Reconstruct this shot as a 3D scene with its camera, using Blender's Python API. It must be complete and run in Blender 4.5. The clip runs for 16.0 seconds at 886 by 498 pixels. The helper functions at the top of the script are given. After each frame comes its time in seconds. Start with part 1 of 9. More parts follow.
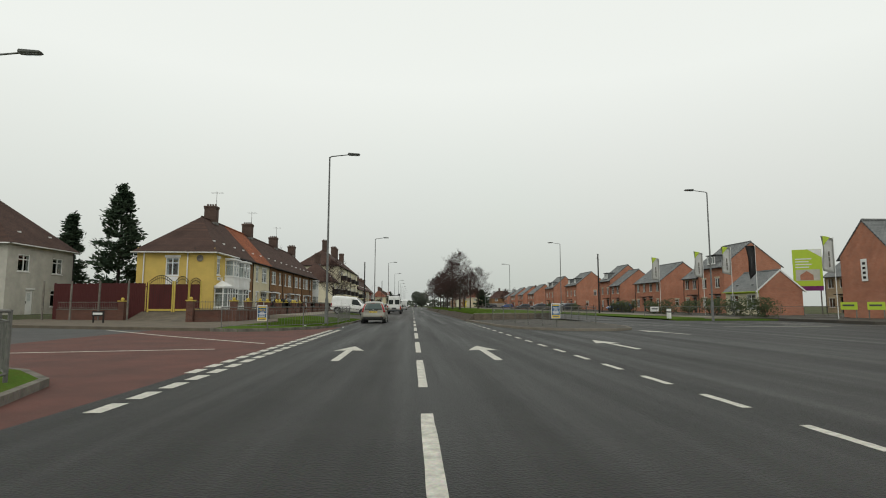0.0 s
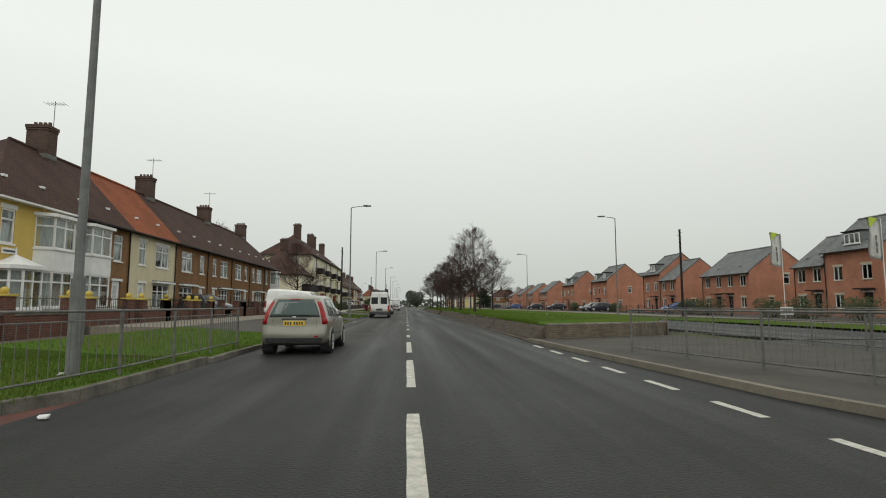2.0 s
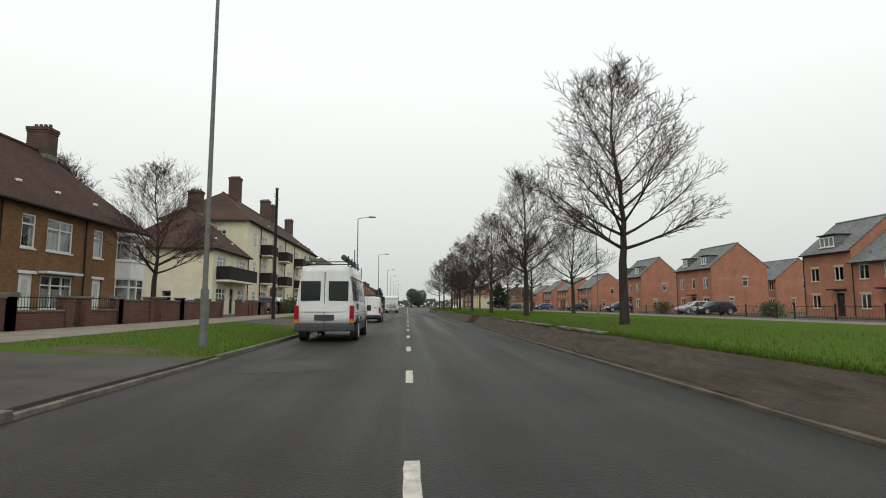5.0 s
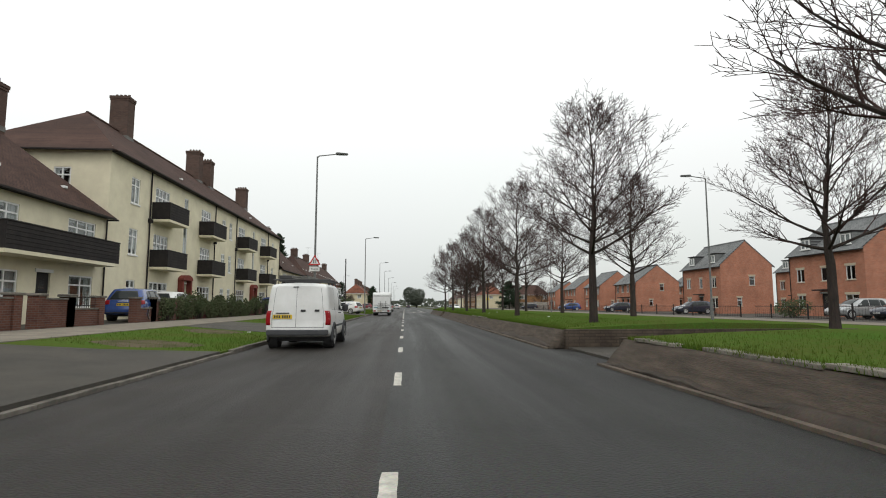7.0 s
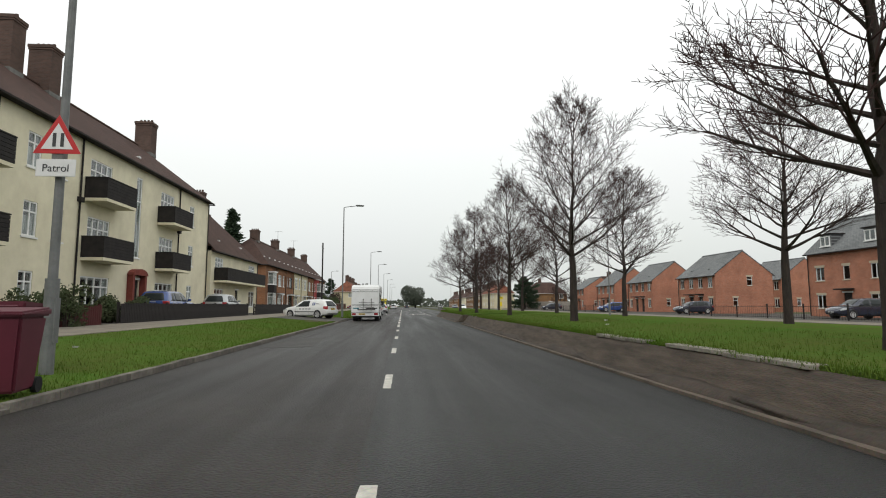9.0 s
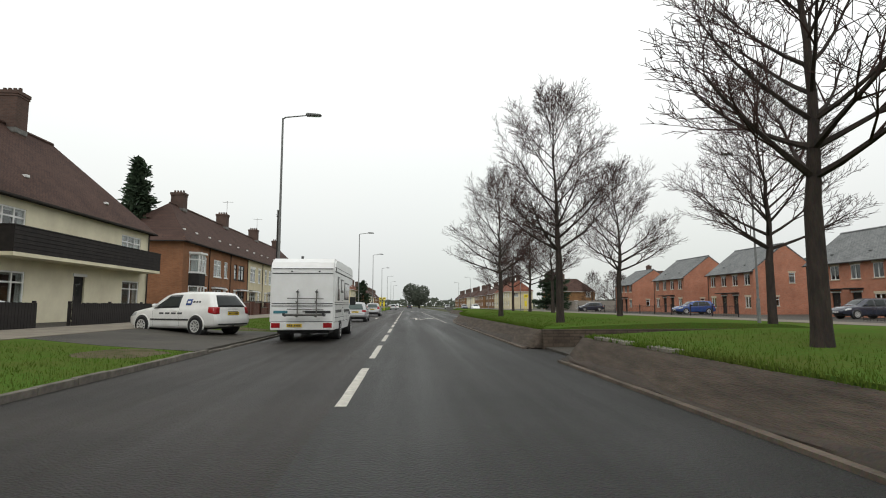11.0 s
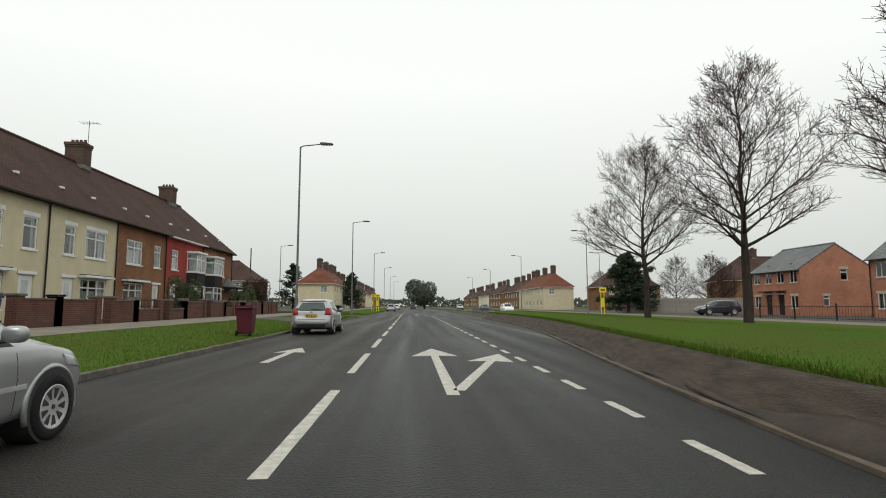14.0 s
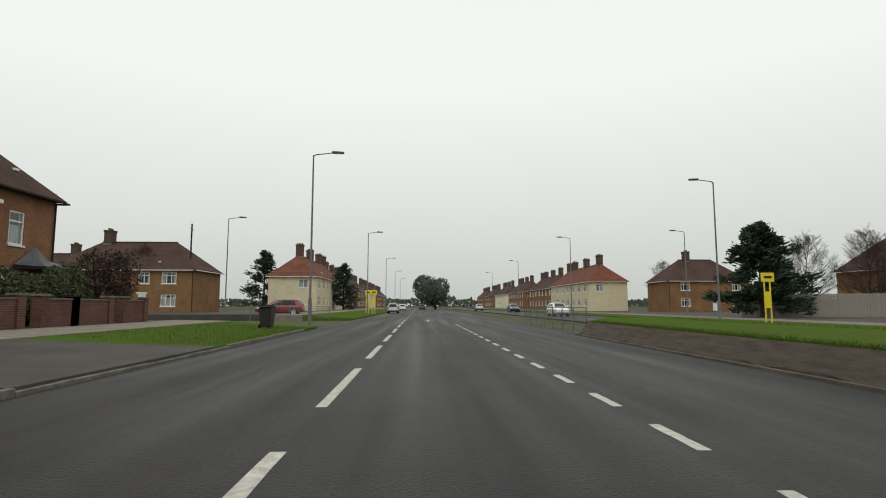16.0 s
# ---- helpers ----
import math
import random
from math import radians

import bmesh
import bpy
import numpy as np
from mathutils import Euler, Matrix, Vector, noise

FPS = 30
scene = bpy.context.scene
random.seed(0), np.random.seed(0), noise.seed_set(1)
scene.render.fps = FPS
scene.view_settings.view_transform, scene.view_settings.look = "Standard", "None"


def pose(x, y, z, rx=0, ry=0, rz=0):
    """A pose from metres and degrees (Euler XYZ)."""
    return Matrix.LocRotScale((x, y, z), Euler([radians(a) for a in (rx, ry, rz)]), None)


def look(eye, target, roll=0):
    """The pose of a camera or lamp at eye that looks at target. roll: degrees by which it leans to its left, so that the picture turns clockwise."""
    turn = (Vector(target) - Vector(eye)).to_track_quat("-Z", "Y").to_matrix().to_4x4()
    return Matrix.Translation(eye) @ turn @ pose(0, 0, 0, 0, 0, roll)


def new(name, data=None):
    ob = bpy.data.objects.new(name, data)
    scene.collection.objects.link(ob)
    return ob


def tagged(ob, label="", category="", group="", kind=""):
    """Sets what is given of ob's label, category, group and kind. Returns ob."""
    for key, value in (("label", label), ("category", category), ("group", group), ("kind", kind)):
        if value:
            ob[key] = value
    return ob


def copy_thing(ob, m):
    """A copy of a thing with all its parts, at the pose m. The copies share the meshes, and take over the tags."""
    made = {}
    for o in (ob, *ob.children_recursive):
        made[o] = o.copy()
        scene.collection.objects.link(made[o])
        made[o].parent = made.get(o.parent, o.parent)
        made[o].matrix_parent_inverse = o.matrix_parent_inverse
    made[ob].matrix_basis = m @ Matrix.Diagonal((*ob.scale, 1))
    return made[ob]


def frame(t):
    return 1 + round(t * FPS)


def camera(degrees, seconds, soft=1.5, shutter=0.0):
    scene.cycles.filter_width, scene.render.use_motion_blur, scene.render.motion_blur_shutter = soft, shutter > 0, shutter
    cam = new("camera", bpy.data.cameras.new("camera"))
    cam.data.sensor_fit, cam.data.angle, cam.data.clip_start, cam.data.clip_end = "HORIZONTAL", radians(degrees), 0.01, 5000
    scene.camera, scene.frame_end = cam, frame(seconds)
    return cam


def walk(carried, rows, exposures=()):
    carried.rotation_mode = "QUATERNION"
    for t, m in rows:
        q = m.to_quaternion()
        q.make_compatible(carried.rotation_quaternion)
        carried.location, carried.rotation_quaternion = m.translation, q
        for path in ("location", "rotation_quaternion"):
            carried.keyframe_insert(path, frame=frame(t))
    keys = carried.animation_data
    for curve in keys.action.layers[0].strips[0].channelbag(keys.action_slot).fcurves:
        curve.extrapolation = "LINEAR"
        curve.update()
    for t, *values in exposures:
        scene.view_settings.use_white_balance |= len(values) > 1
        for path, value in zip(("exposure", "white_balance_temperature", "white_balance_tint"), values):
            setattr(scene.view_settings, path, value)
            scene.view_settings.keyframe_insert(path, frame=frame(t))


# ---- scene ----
# ---------------------------------------------------------------- camera
cam = camera(78.0, 16.0, soft=1.05)
# seconds, metres along, metres across, turn to the side
ROWS = [(0, 0, 0.03, -3.2), (1.5, 18, 0.08, -3.6), (2.5, 30, 0.14, -3.9), (3.5, 42, 0.12, -3.5), (5, 60, 0.16, -3.7), (7, 84, 0.3, -4.0), (9, 108, 0.42, -4.2),
        (10.25, 123.2, 0.75, -4.0), (11.5, 138.7, 1.08, -3.7), (12.5, 151.4, 1.15, -3.6), (13.5, 164.3, 1.22, -3.5), (14.5, 177.9, 1.27, -3.3), (15.25, 188.1, 1.31, -2.95), (16, 198.4, 1.35, -2.5)]
EXPOSURE = [(0, -0.04, 6600, 6), (4, 0.04, 6550, 7), (6.5, 0.3, 6450, 10), (12.5, 0.3, 6500, 10), (14, 0.13, 6550, 8), (16, 0.02, 6550, 8)]
walk(cam, [(t, pose(x, y, 1.2, 95.9, 0, yaw)) for t, y, x, yaw in ROWS], EXPOSURE)

# ---------------------------------------------------------------- sky and light
world = bpy.data.worlds.new("world")
scene.world = world
world.use_nodes = True
wn, wl = world.node_tree.nodes, world.node_tree.links
sky = wn.new("ShaderNodeTexSky")
sky.sky_type, sky.sun_disc = "NISHITA", False
sky.sun_elevation, sky.sun_rotation = radians(42), radians(150)
sky.dust_density, sky.air_density = 4.0, 1.0
grey = wn.new("ShaderNodeHueSaturation")
grey.inputs["Saturation"].default_value = 0.06
grey.inputs["Value"].default_value = 0.1
wl.new(sky.outputs[0], grey.inputs["Color"])
# cloud layer: pale grey overhead, a little duller and greener towards the horizon
tc = wn.new("ShaderNodeTexCoord")
sep = wn.new("ShaderNodeSeparateXYZ")
wl.new(tc.outputs["Generated"], sep.inputs[0])
ramp = wn.new("ShaderNodeValToRGB")
ramp.color_ramp.elements[0].position, ramp.color_ramp.elements[0].color = 0.0, (0.6, 0.625, 0.6, 1)
ramp.color_ramp.elements[1].position, ramp.color_ramp.elements[1].color = 0.38, (0.97, 0.99, 0.975, 1)
wl.new(sep.outputs["Z"], ramp.inputs[0])
cloud = wn.new("ShaderNodeTexNoise")
cloud.inputs["Scale"].default_value, cloud.inputs["Detail"].default_value = 2.2, 5
wl.new(tc.outputs["Generated"], cloud.inputs["Vector"])
cmix = wn.new("ShaderNodeMix")
cmix.data_type, cmix.blend_type = "RGBA", "SOFT_LIGHT"
cmix.inputs[0].default_value = 0.12
wl.new(ramp.outputs[0], cmix.inputs[6])
wl.new(cloud.outputs["Color"], cmix.inputs[7])
smix = wn.new("ShaderNodeMix")
smix.data_type = "RGBA"
smix.inputs[0].default_value = 0.88
wl.new(grey.outputs[0], smix.inputs[6])
wl.new(cmix.outputs[2], smix.inputs[7])
wl.new(smix.outputs[2], wn["Background"].inputs[0])
wn["Background"].inputs[1].default_value = 1.0
sun = new("sun", bpy.data.lights.new("sun", "SUN"))
sun.data.energy, sun.data.angle, sun.data.color = 0.6, radians(25), (1, 0.97, 0.93)
sun.matrix_world = look((0, 0, 50), (20, 34, 10))

# ---------------------------------------------------------------- materials
def mat(name, color, color2=None, scale=3.0, rough=0.8, bump=0.0, bump_scale=None, metal=0.0, spec=0.15, grain=0.0, random_tint=0.0, coat=0.0, stretch=None, streak=0.0):
    """A painted or raw surface: two colours mixed by noise at a coarse and a fine scale, with relief."""
    m = bpy.data.materials.new(name)
    m.use_nodes = True
    n, l = m.node_tree.nodes, m.node_tree.links
    b = n["Principled BSDF"]
    b.inputs["Roughness"].default_value, b.inputs["Metallic"].default_value = rough, metal
    b.inputs["Specular IOR Level"].default_value = spec
    b.inputs["Coat Weight"].default_value = coat
    b.inputs["Coat Roughness"].default_value = 0.08
    c2 = color2 or tuple(c * 0.8 for c in color)
    co = n.new("ShaderNodeTexCoord")
    src = co.outputs["Object"]
    if stretch:
        mp = n.new("ShaderNodeMapping")
        mp.inputs["Scale"].default_value = stretch
        l.new(src, mp.inputs["Vector"])
        src = mp.outputs[0]
    a = n.new("ShaderNodeTexNoise")
    a.inputs["Scale"].default_value, a.inputs["Detail"].default_value, a.inputs["Roughness"].default_value = scale, 6, 0.65
    l.new(src, a.inputs["Vector"])
    r = n.new("ShaderNodeMapRange")
    r.inputs[1].default_value, r.inputs[2].default_value = 0.35, 0.65
    l.new(a.outputs["Fac"], r.inputs[0])
    mix = n.new("ShaderNodeMix")
    mix.data_type = "RGBA"
    mix.inputs[6].default_value, mix.inputs[7].default_value = (*color, 1), (*c2, 1)
    l.new(r.outputs[0], mix.inputs[0])
    out = mix.outputs[2]
    f = n.new("ShaderNodeTexNoise")
    f.inputs["Scale"].default_value, f.inputs["Detail"].default_value = bump_scale or scale * 14, 3
    l.new(src, f.inputs["Vector"])
    if grain:
        g = n.new("ShaderNodeMix")
        g.data_type, g.blend_type = "RGBA", "OVERLAY"
        g.inputs[0].default_value = grain
        l.new(out, g.inputs[6])
        l.new(f.outputs["Color"], g.inputs[7])
        hs = n.new("ShaderNodeHueSaturation")
        hs.inputs["Saturation"].default_value = 0.9
        l.new(g.outputs[2], hs.inputs["Color"])
        out = hs.outputs[0]
    if streak:
        sm = n.new("ShaderNodeMapping")
        sm.inputs["Scale"].default_value = (1.3, 0.035, 1)
        l.new(co.outputs["Object"], sm.inputs["Vector"])
        sn = n.new("ShaderNodeTexNoise")
        sn.inputs["Scale"].default_value, sn.inputs["Detail"].default_value = 1.0, 6
        l.new(sm.outputs[0], sn.inputs["Vector"])
        st = n.new("ShaderNodeMapRange")
        st.inputs[1].default_value, st.inputs[2].default_value, st.inputs[3].default_value, st.inputs[4].default_value = 0.3, 0.7, 1 - streak, 1 + streak
        l.new(sn.outputs["Fac"], st.inputs[0])
        sv = n.new("ShaderNodeHueSaturation")
        l.new(st.outputs[0], sv.inputs["Value"])
        l.new(out, sv.inputs["Color"])
        out = sv.outputs[0]
        rr = n.new("ShaderNodeMapRange")
        rr.inputs[1].default_value, rr.inputs[2].default_value, rr.inputs[3].default_value, rr.inputs[4].default_value = 0.3, 0.7, rough - 0.15, rough + 0.12
        l.new(sn.outputs["Fac"], rr.inputs[0])
        l.new(rr.outputs[0], b.inputs["Roughness"])
    if random_tint:
        oi = n.new("ShaderNodeObjectInfo")
        mr = n.new("ShaderNodeMapRange")
        mr.inputs[3].default_value, mr.inputs[4].default_value = 1 - random_tint, 1 + random_tint
        l.new(oi.outputs["Random"], mr.inputs[0])
        hv = n.new("ShaderNodeHueSaturation")
        l.new(mr.outputs[0], hv.inputs["Value"])
        l.new(out, hv.inputs["Color"])
        out = hv.outputs[0]
    l.new(out, b.inputs["Base Color"])
    if bump:
        bp = n.new("ShaderNodeBump")
        bp.inputs["Strength"].default_value, bp.inputs["Distance"].default_value = bump, 0.02
        l.new(f.outputs["Fac"], bp.inputs["Height"])
        l.new(bp.outputs[0], b.inputs["Normal"])
    return m


def courses(name, colors, mortar, brick_w, brick_h, joint, rough=0.85, bump=0.4, slope=1.0, stain=(0.6, 0.35)):
    """Bricks or roof tiles laid in courses on upright or sloping faces, with stains at a larger scale."""
    m = bpy.data.materials.new(name)
    m.use_nodes = True
    n, l = m.node_tree.nodes, m.node_tree.links
    b = n["Principled BSDF"]
    b.inputs["Roughness"].default_value = rough
    b.inputs["Specular IOR Level"].default_value = 0.12
    co = n.new("ShaderNodeTexCoord")
    s = n.new("ShaderNodeSeparateXYZ")
    l.new(co.outputs["Object"], s.inputs[0])
    add = n.new("ShaderNodeMath")
    l.new(s.outputs["Y"], add.inputs[0])
    if slope == 1.0:
        l.new(s.outputs["X"], add.inputs[1])
    mul = n.new("ShaderNodeMath")
    mul.operation = "MULTIPLY"
    mul.inputs[1].default_value = slope
    l.new(s.outputs["Z"], mul.inputs[0])
    cmb = n.new("ShaderNodeCombineXYZ")
    l.new(add.outputs[0], cmb.inputs[0])
    l.new(mul.outputs[0], cmb.inputs[1])
    t = n.new("ShaderNodeTexBrick")
    t.inputs["Scale"].default_value = 1.0
    t.inputs["Brick Width"].default_value, t.inputs["Row Height"].default_value = brick_w, brick_h
    t.inputs["Mortar Size"].default_value, t.inputs["Mortar Smooth"].default_value = joint, 0.3
    t.inputs["Color1"].default_value, t.inputs["Color2"].default_value, t.inputs["Mortar"].default_value = (*colors[0], 1), (*colors[1], 1), (*mortar, 1)
    l.new(cmb.outputs[0], t.inputs["Vector"])
    nz = n.new("ShaderNodeTexNoise")
    nz.inputs["Scale"].default_value, nz.inputs["Detail"].default_value, nz.inputs["Roughness"].default_value = stain[0], 7, 0.7
    l.new(co.outputs["Object"], nz.inputs["Vector"])
    ov = n.new("ShaderNodeMix")
    ov.data_type, ov.blend_type = "RGBA", "OVERLAY"
    ov.inputs[0].default_value = stain[1] * 1.6
    l.new(t.outputs["Color"], ov.inputs[6])
    l.new(nz.outputs["Fac"], ov.inputs[7])
    l.new(ov.outputs[2], b.inputs["Base Color"])
    bp = n.new("ShaderNodeBump")
    bp.inputs["Strength"].default_value, bp.inputs["Distance"].default_value = bump, 0.015
    inv = n.new("ShaderNodeMath")
    inv.operation = "SUBTRACT"
    inv.inputs[0].default_value = 1.0
    l.new(t.outputs["Fac"], inv.inputs[1])
    l.new(inv.outputs[0], bp.inputs["Height"])
    l.new(bp.outputs[0], b.inputs["Normal"])
    return m


def glass_mat(name, tint=(0.55, 0.6, 0.6), clear=0.5):
    """A window pane: part clear, part mirror of the sky."""
    m = bpy.data.materials.new(name)
    m.use_nodes = True
    n, l = m.node_tree.nodes, m.node_tree.links
    n.remove(n["Principled BSDF"])
    tr, gl, mx, lw = n.new("ShaderNodeBsdfTransparent"), n.new("ShaderNodeBsdfGlossy"), n.new("ShaderNodeMixShader"), n.new("ShaderNodeLayerWeight")
    tr.inputs[0].default_value = (*tint, 1)
    gl.inputs["Roughness"].default_value = 0.03
    lw.inputs[0].default_value = 0.5
    pw, ad = n.new("ShaderNodeMath"), n.new("ShaderNodeMath")
    pw.operation, ad.operation = "POWER", "MULTIPLY_ADD"
    pw.inputs[1].default_value = 3.5
    ad.inputs[1].default_value, ad.inputs[2].default_value = 0.8, 0.05
    l.new(lw.outputs["Facing"], pw.inputs[0])
    l.new(pw.outputs[0], ad.inputs[0])
    l.new(ad.outputs[0], mx.inputs[0])
    l.new(tr.outputs[0], mx.inputs[1])
    l.new(gl.outputs[0], mx.inputs[2])
    l.new(mx.outputs[0], n["Material Output"].inputs[0])
    return m


ASPHALT_WARM = mat("worn_kerb_lane_asphalt", (0.035, 0.031, 0.0268), (0.02, 0.0178, 0.0158), 0.45, 0.6, 1.0, 38, grain=0.9, spec=0.2, streak=0.34)
ASPHALT = mat("asphalt", (0.0315, 0.0318, 0.0292), (0.0195, 0.0197, 0.0182), 0.35, 0.58, 0.9, 38, grain=0.9, spec=0.2, streak=0.34)
ASPHALT_DARK = mat("dark_junction_asphalt", (0.0245, 0.0245, 0.0225), (0.0145, 0.0147, 0.0137), 0.4, 0.58, 0.9, 38, grain=0.9, spec=0.2, streak=0.34)
ROAD_PATCH = mat("road_patch", (0.056, 0.052, 0.045), (0.034, 0.032, 0.029), 0.9, 0.65, 0.8, 45, grain=0.5, spec=0.2)
PATCH = mat("asphalt_patch", (0.078, 0.069, 0.056), (0.05, 0.046, 0.039), 0.8, 0.7, 0.5, 60, grain=0.35, spec=0.15)
RED_ROAD = mat("red_asphalt", (0.125, 0.048, 0.036), (0.085, 0.039, 0.031), 0.8, 0.75, 0.4, 60, grain=0.3, spec=0.12)
SIDE_ROAD = mat("worn_asphalt", (0.075, 0.073, 0.07), (0.055, 0.054, 0.052), 0.6, 0.7, 0.4, 60, grain=0.3, spec=0.15)
LINE = mat("road_paint", (0.6, 0.575, 0.5), (0.36, 0.345, 0.3), 7, 0.7, 0.3, 40, grain=0.25)
KERB = mat("kerb_concrete", (0.2, 0.18, 0.15), (0.1, 0.092, 0.078), 3, 0.9, 0.4, 40, grain=0.3, random_tint=0.15, spec=0.1)
PAVING = mat("paving", (0.235, 0.205, 0.16), (0.165, 0.145, 0.115), 1.5, 0.9, 0.3, 30, grain=0.3, random_tint=0.08, spec=0.1)
DIRTY_PAVING = mat("muddy_paving", (0.15, 0.122, 0.088), (0.095, 0.08, 0.06), 1.1, 0.85, 0.35, 30, grain=0.35, spec=0.15)
GRASS = mat("grass", (0.06, 0.122, 0.012), (0.078, 0.102, 0.018), 0.5, 0.95, 0.9, 24, grain=0.45, spec=0.0)
GROUND = mat("ground_earth", (0.12, 0.12, 0.075), (0.08, 0.095, 0.05), 0.2, 0.95, 0.4, 10, grain=0.3, spec=0.0)
MUD = mat("wet_mud", (0.075, 0.058, 0.045), (0.05, 0.042, 0.034), 1.5, 0.8, 0.6, 25, grain=0.35, spec=0.15)
BANK = courses("dark_bank_brick", ((0.092, 0.071, 0.054), (0.068, 0.054, 0.043)), (0.056, 0.046, 0.037), 0.3, 0.085, 0.012, 0.9, 0.35, stain=(1.7, 0.95))
BANK_EARTH = mat("earthy_bank", (0.112, 0.088, 0.067), (0.062, 0.051, 0.04), 2.2, 0.9, 0.8, 26, grain=0.45, stretch=(4.0, 0.55, 4.0))
END_BRICK = courses("worn_buff_brick", ((0.17, 0.135, 0.1), (0.12, 0.095, 0.072)), (0.1, 0.085, 0.068), 0.225, 0.075, 0.01, 0.9, 0.3, stain=(1.2, 0.6))
BRICK_RED = courses("new_red_brick", ((0.43, 0.175, 0.105), (0.33, 0.13, 0.08)), (0.38, 0.24, 0.18), 0.225, 0.075, 0.01)
BRICK_BUFF = courses("buff_brick", ((0.4, 0.3, 0.19), (0.33, 0.25, 0.16)), (0.36, 0.3, 0.22), 0.225, 0.075, 0.01)
BRICK_BROWN = courses("brown_brick", ((0.25, 0.13, 0.055), (0.18, 0.09, 0.04)), (0.2, 0.14, 0.09), 0.225, 0.075, 0.01)
BRICK_ORANGE = courses("orange_brick", ((0.27, 0.12, 0.06), (0.21, 0.09, 0.045)), (0.22, 0.15, 0.1), 0.225, 0.075, 0.01)
BRICK_WALL = courses("garden_brick", ((0.14, 0.06, 0.042), (0.1, 0.045, 0.035)), (0.13, 0.1, 0.085), 0.225, 0.075, 0.01)
CHIM = courses("sooty_brick", ((0.115, 0.07, 0.055), (0.08, 0.052, 0.043)), (0.1, 0.08, 0.07), 0.225, 0.075, 0.01)
TILE_BROWN = courses("brown_roof_tile", ((0.095, 0.055, 0.043), (0.07, 0.043, 0.036)), (0.035, 0.025, 0.022), 0.2, 0.115, 0.012, slope=1.5, stain=(0.35, 0.4))
TILE_ORANGE = courses("orange_roof_tile", ((0.2, 0.075, 0.045), (0.15, 0.06, 0.04)), (0.08, 0.042, 0.03), 0.2, 0.115, 0.012, slope=1.5)
TILE_RUST = courses("rust_roof_tile", ((0.32, 0.1, 0.045), (0.25, 0.08, 0.038)), (0.1, 0.045, 0.03), 0.2, 0.115, 0.012, slope=1.5)
TILE_GREY = courses("grey_roof_tile", ((0.2, 0.207, 0.205), (0.16, 0.167, 0.165)), (0.07, 0.07, 0.073), 0.3, 0.2, 0.014, slope=1.5)
RENDER_CREAM = mat("cream_render", (0.62, 0.55, 0.36), (0.54, 0.47, 0.3), 0.9, 0.9, 0.25, 40, grain=0.12)
RENDER_YELLOW = mat("yellow_render", (0.62, 0.43, 0.075), (0.53, 0.37, 0.07), 0.9, 0.9, 0.25, 40, grain=0.12)
RENDER_WHITE = mat("white_render", (0.76, 0.7, 0.5), (0.64, 0.58, 0.41), 0.7, 0.9, 0.25, 40, grain=0.12)
RENDER_GREY = mat("grey_pebbledash", (0.5, 0.475, 0.41), (0.4, 0.38, 0.33), 1.2, 0.95, 0.5, 40, grain=0.3)
RENDER_RED = mat("red_render", (0.34, 0.03, 0.022), (0.27, 0.026, 0.02), 1.0, 0.85, 0.2, 40, grain=0.12)
WHITE = mat("white_upvc", (0.78, 0.78, 0.76), (0.68, 0.68, 0.65), 2, 0.45, grain=0.05)
CURTAIN = mat("net_curtain", (0.62, 0.62, 0.58), (0.38, 0.38, 0.36), 3, 0.95, stretch=(1, 4, 0.4))
# the gloom of unlit interiors is put into this near-black colour
ROOM = mat("room_gloom", (0.06, 0.058, 0.055), (0.04, 0.04, 0.04), 1.5, 0.95)
GLASS = glass_mat("window_glass", (0.85, 0.88, 0.88))
DARK = mat("dark_timber", (0.035, 0.03, 0.028), (0.022, 0.02, 0.02), 3, 0.75, 0.2, grain=0.2)
RUBBER = mat("tyre_rubber", (0.025, 0.025, 0.026), (0.018, 0.018, 0.018), 8, 0.85)
STEEL = mat("galvanised_steel", (0.19, 0.185, 0.17), (0.11, 0.11, 0.1), 5, 0.6, metal=0.2, grain=0.15)
LAMP_GREY = mat("lamp_column_paint", (0.2, 0.205, 0.2), (0.14, 0.145, 0.14), 4, 0.6, metal=0.2, grain=0.15)
BARK = mat("bark", (0.062, 0.048, 0.04), (0.036, 0.03, 0.027), 9, 0.95, 0.9, 50, grain=0.3, spec=0.1, stretch=(1, 1, 0.25))
TWIG = mat("twig", (0.072, 0.045, 0.041), (0.05, 0.033, 0.031), 5, 0.95, spec=0.0)
CONIFER = mat("conifer_leaf", (0.034, 0.058, 0.034), (0.05, 0.075, 0.042), 2.0, 0.9, grain=0.3, spec=0.1)
HEDGE = mat("hedge_leaf", (0.05, 0.075, 0.028), (0.075, 0.08, 0.04), 2.0, 0.9, grain=0.3, spec=0.1)


# ---------------------------------------------------------------- mesh helpers
def bx(bm, x0, x1, y0, y1, z0, z1):
    v = [bm.verts.new((x, y, z)) for z in (z0, z1) for y in (y0, y1) for x in (x0, x1)]
    for f in ((0, 2, 3, 1), (4, 5, 7, 6), (0, 1, 5, 4), (2, 6, 7, 3), (0, 4, 6, 2), (1, 3, 7, 5)):
        bm.faces.new([v[i] for i in f])
    return v


def box(x0, x1, y0, y1, z0, z1, bevel=0.0):
    bm = bmesh.new()
    bx(bm, *sorted((x0, x1)), *sorted((y0, y1)), z0, z1)
    if bevel:
        bmesh.ops.bevel(bm, geom=bm.edges[:], offset=bevel, segments=2, affect="EDGES", profile=0.6)
    return bm


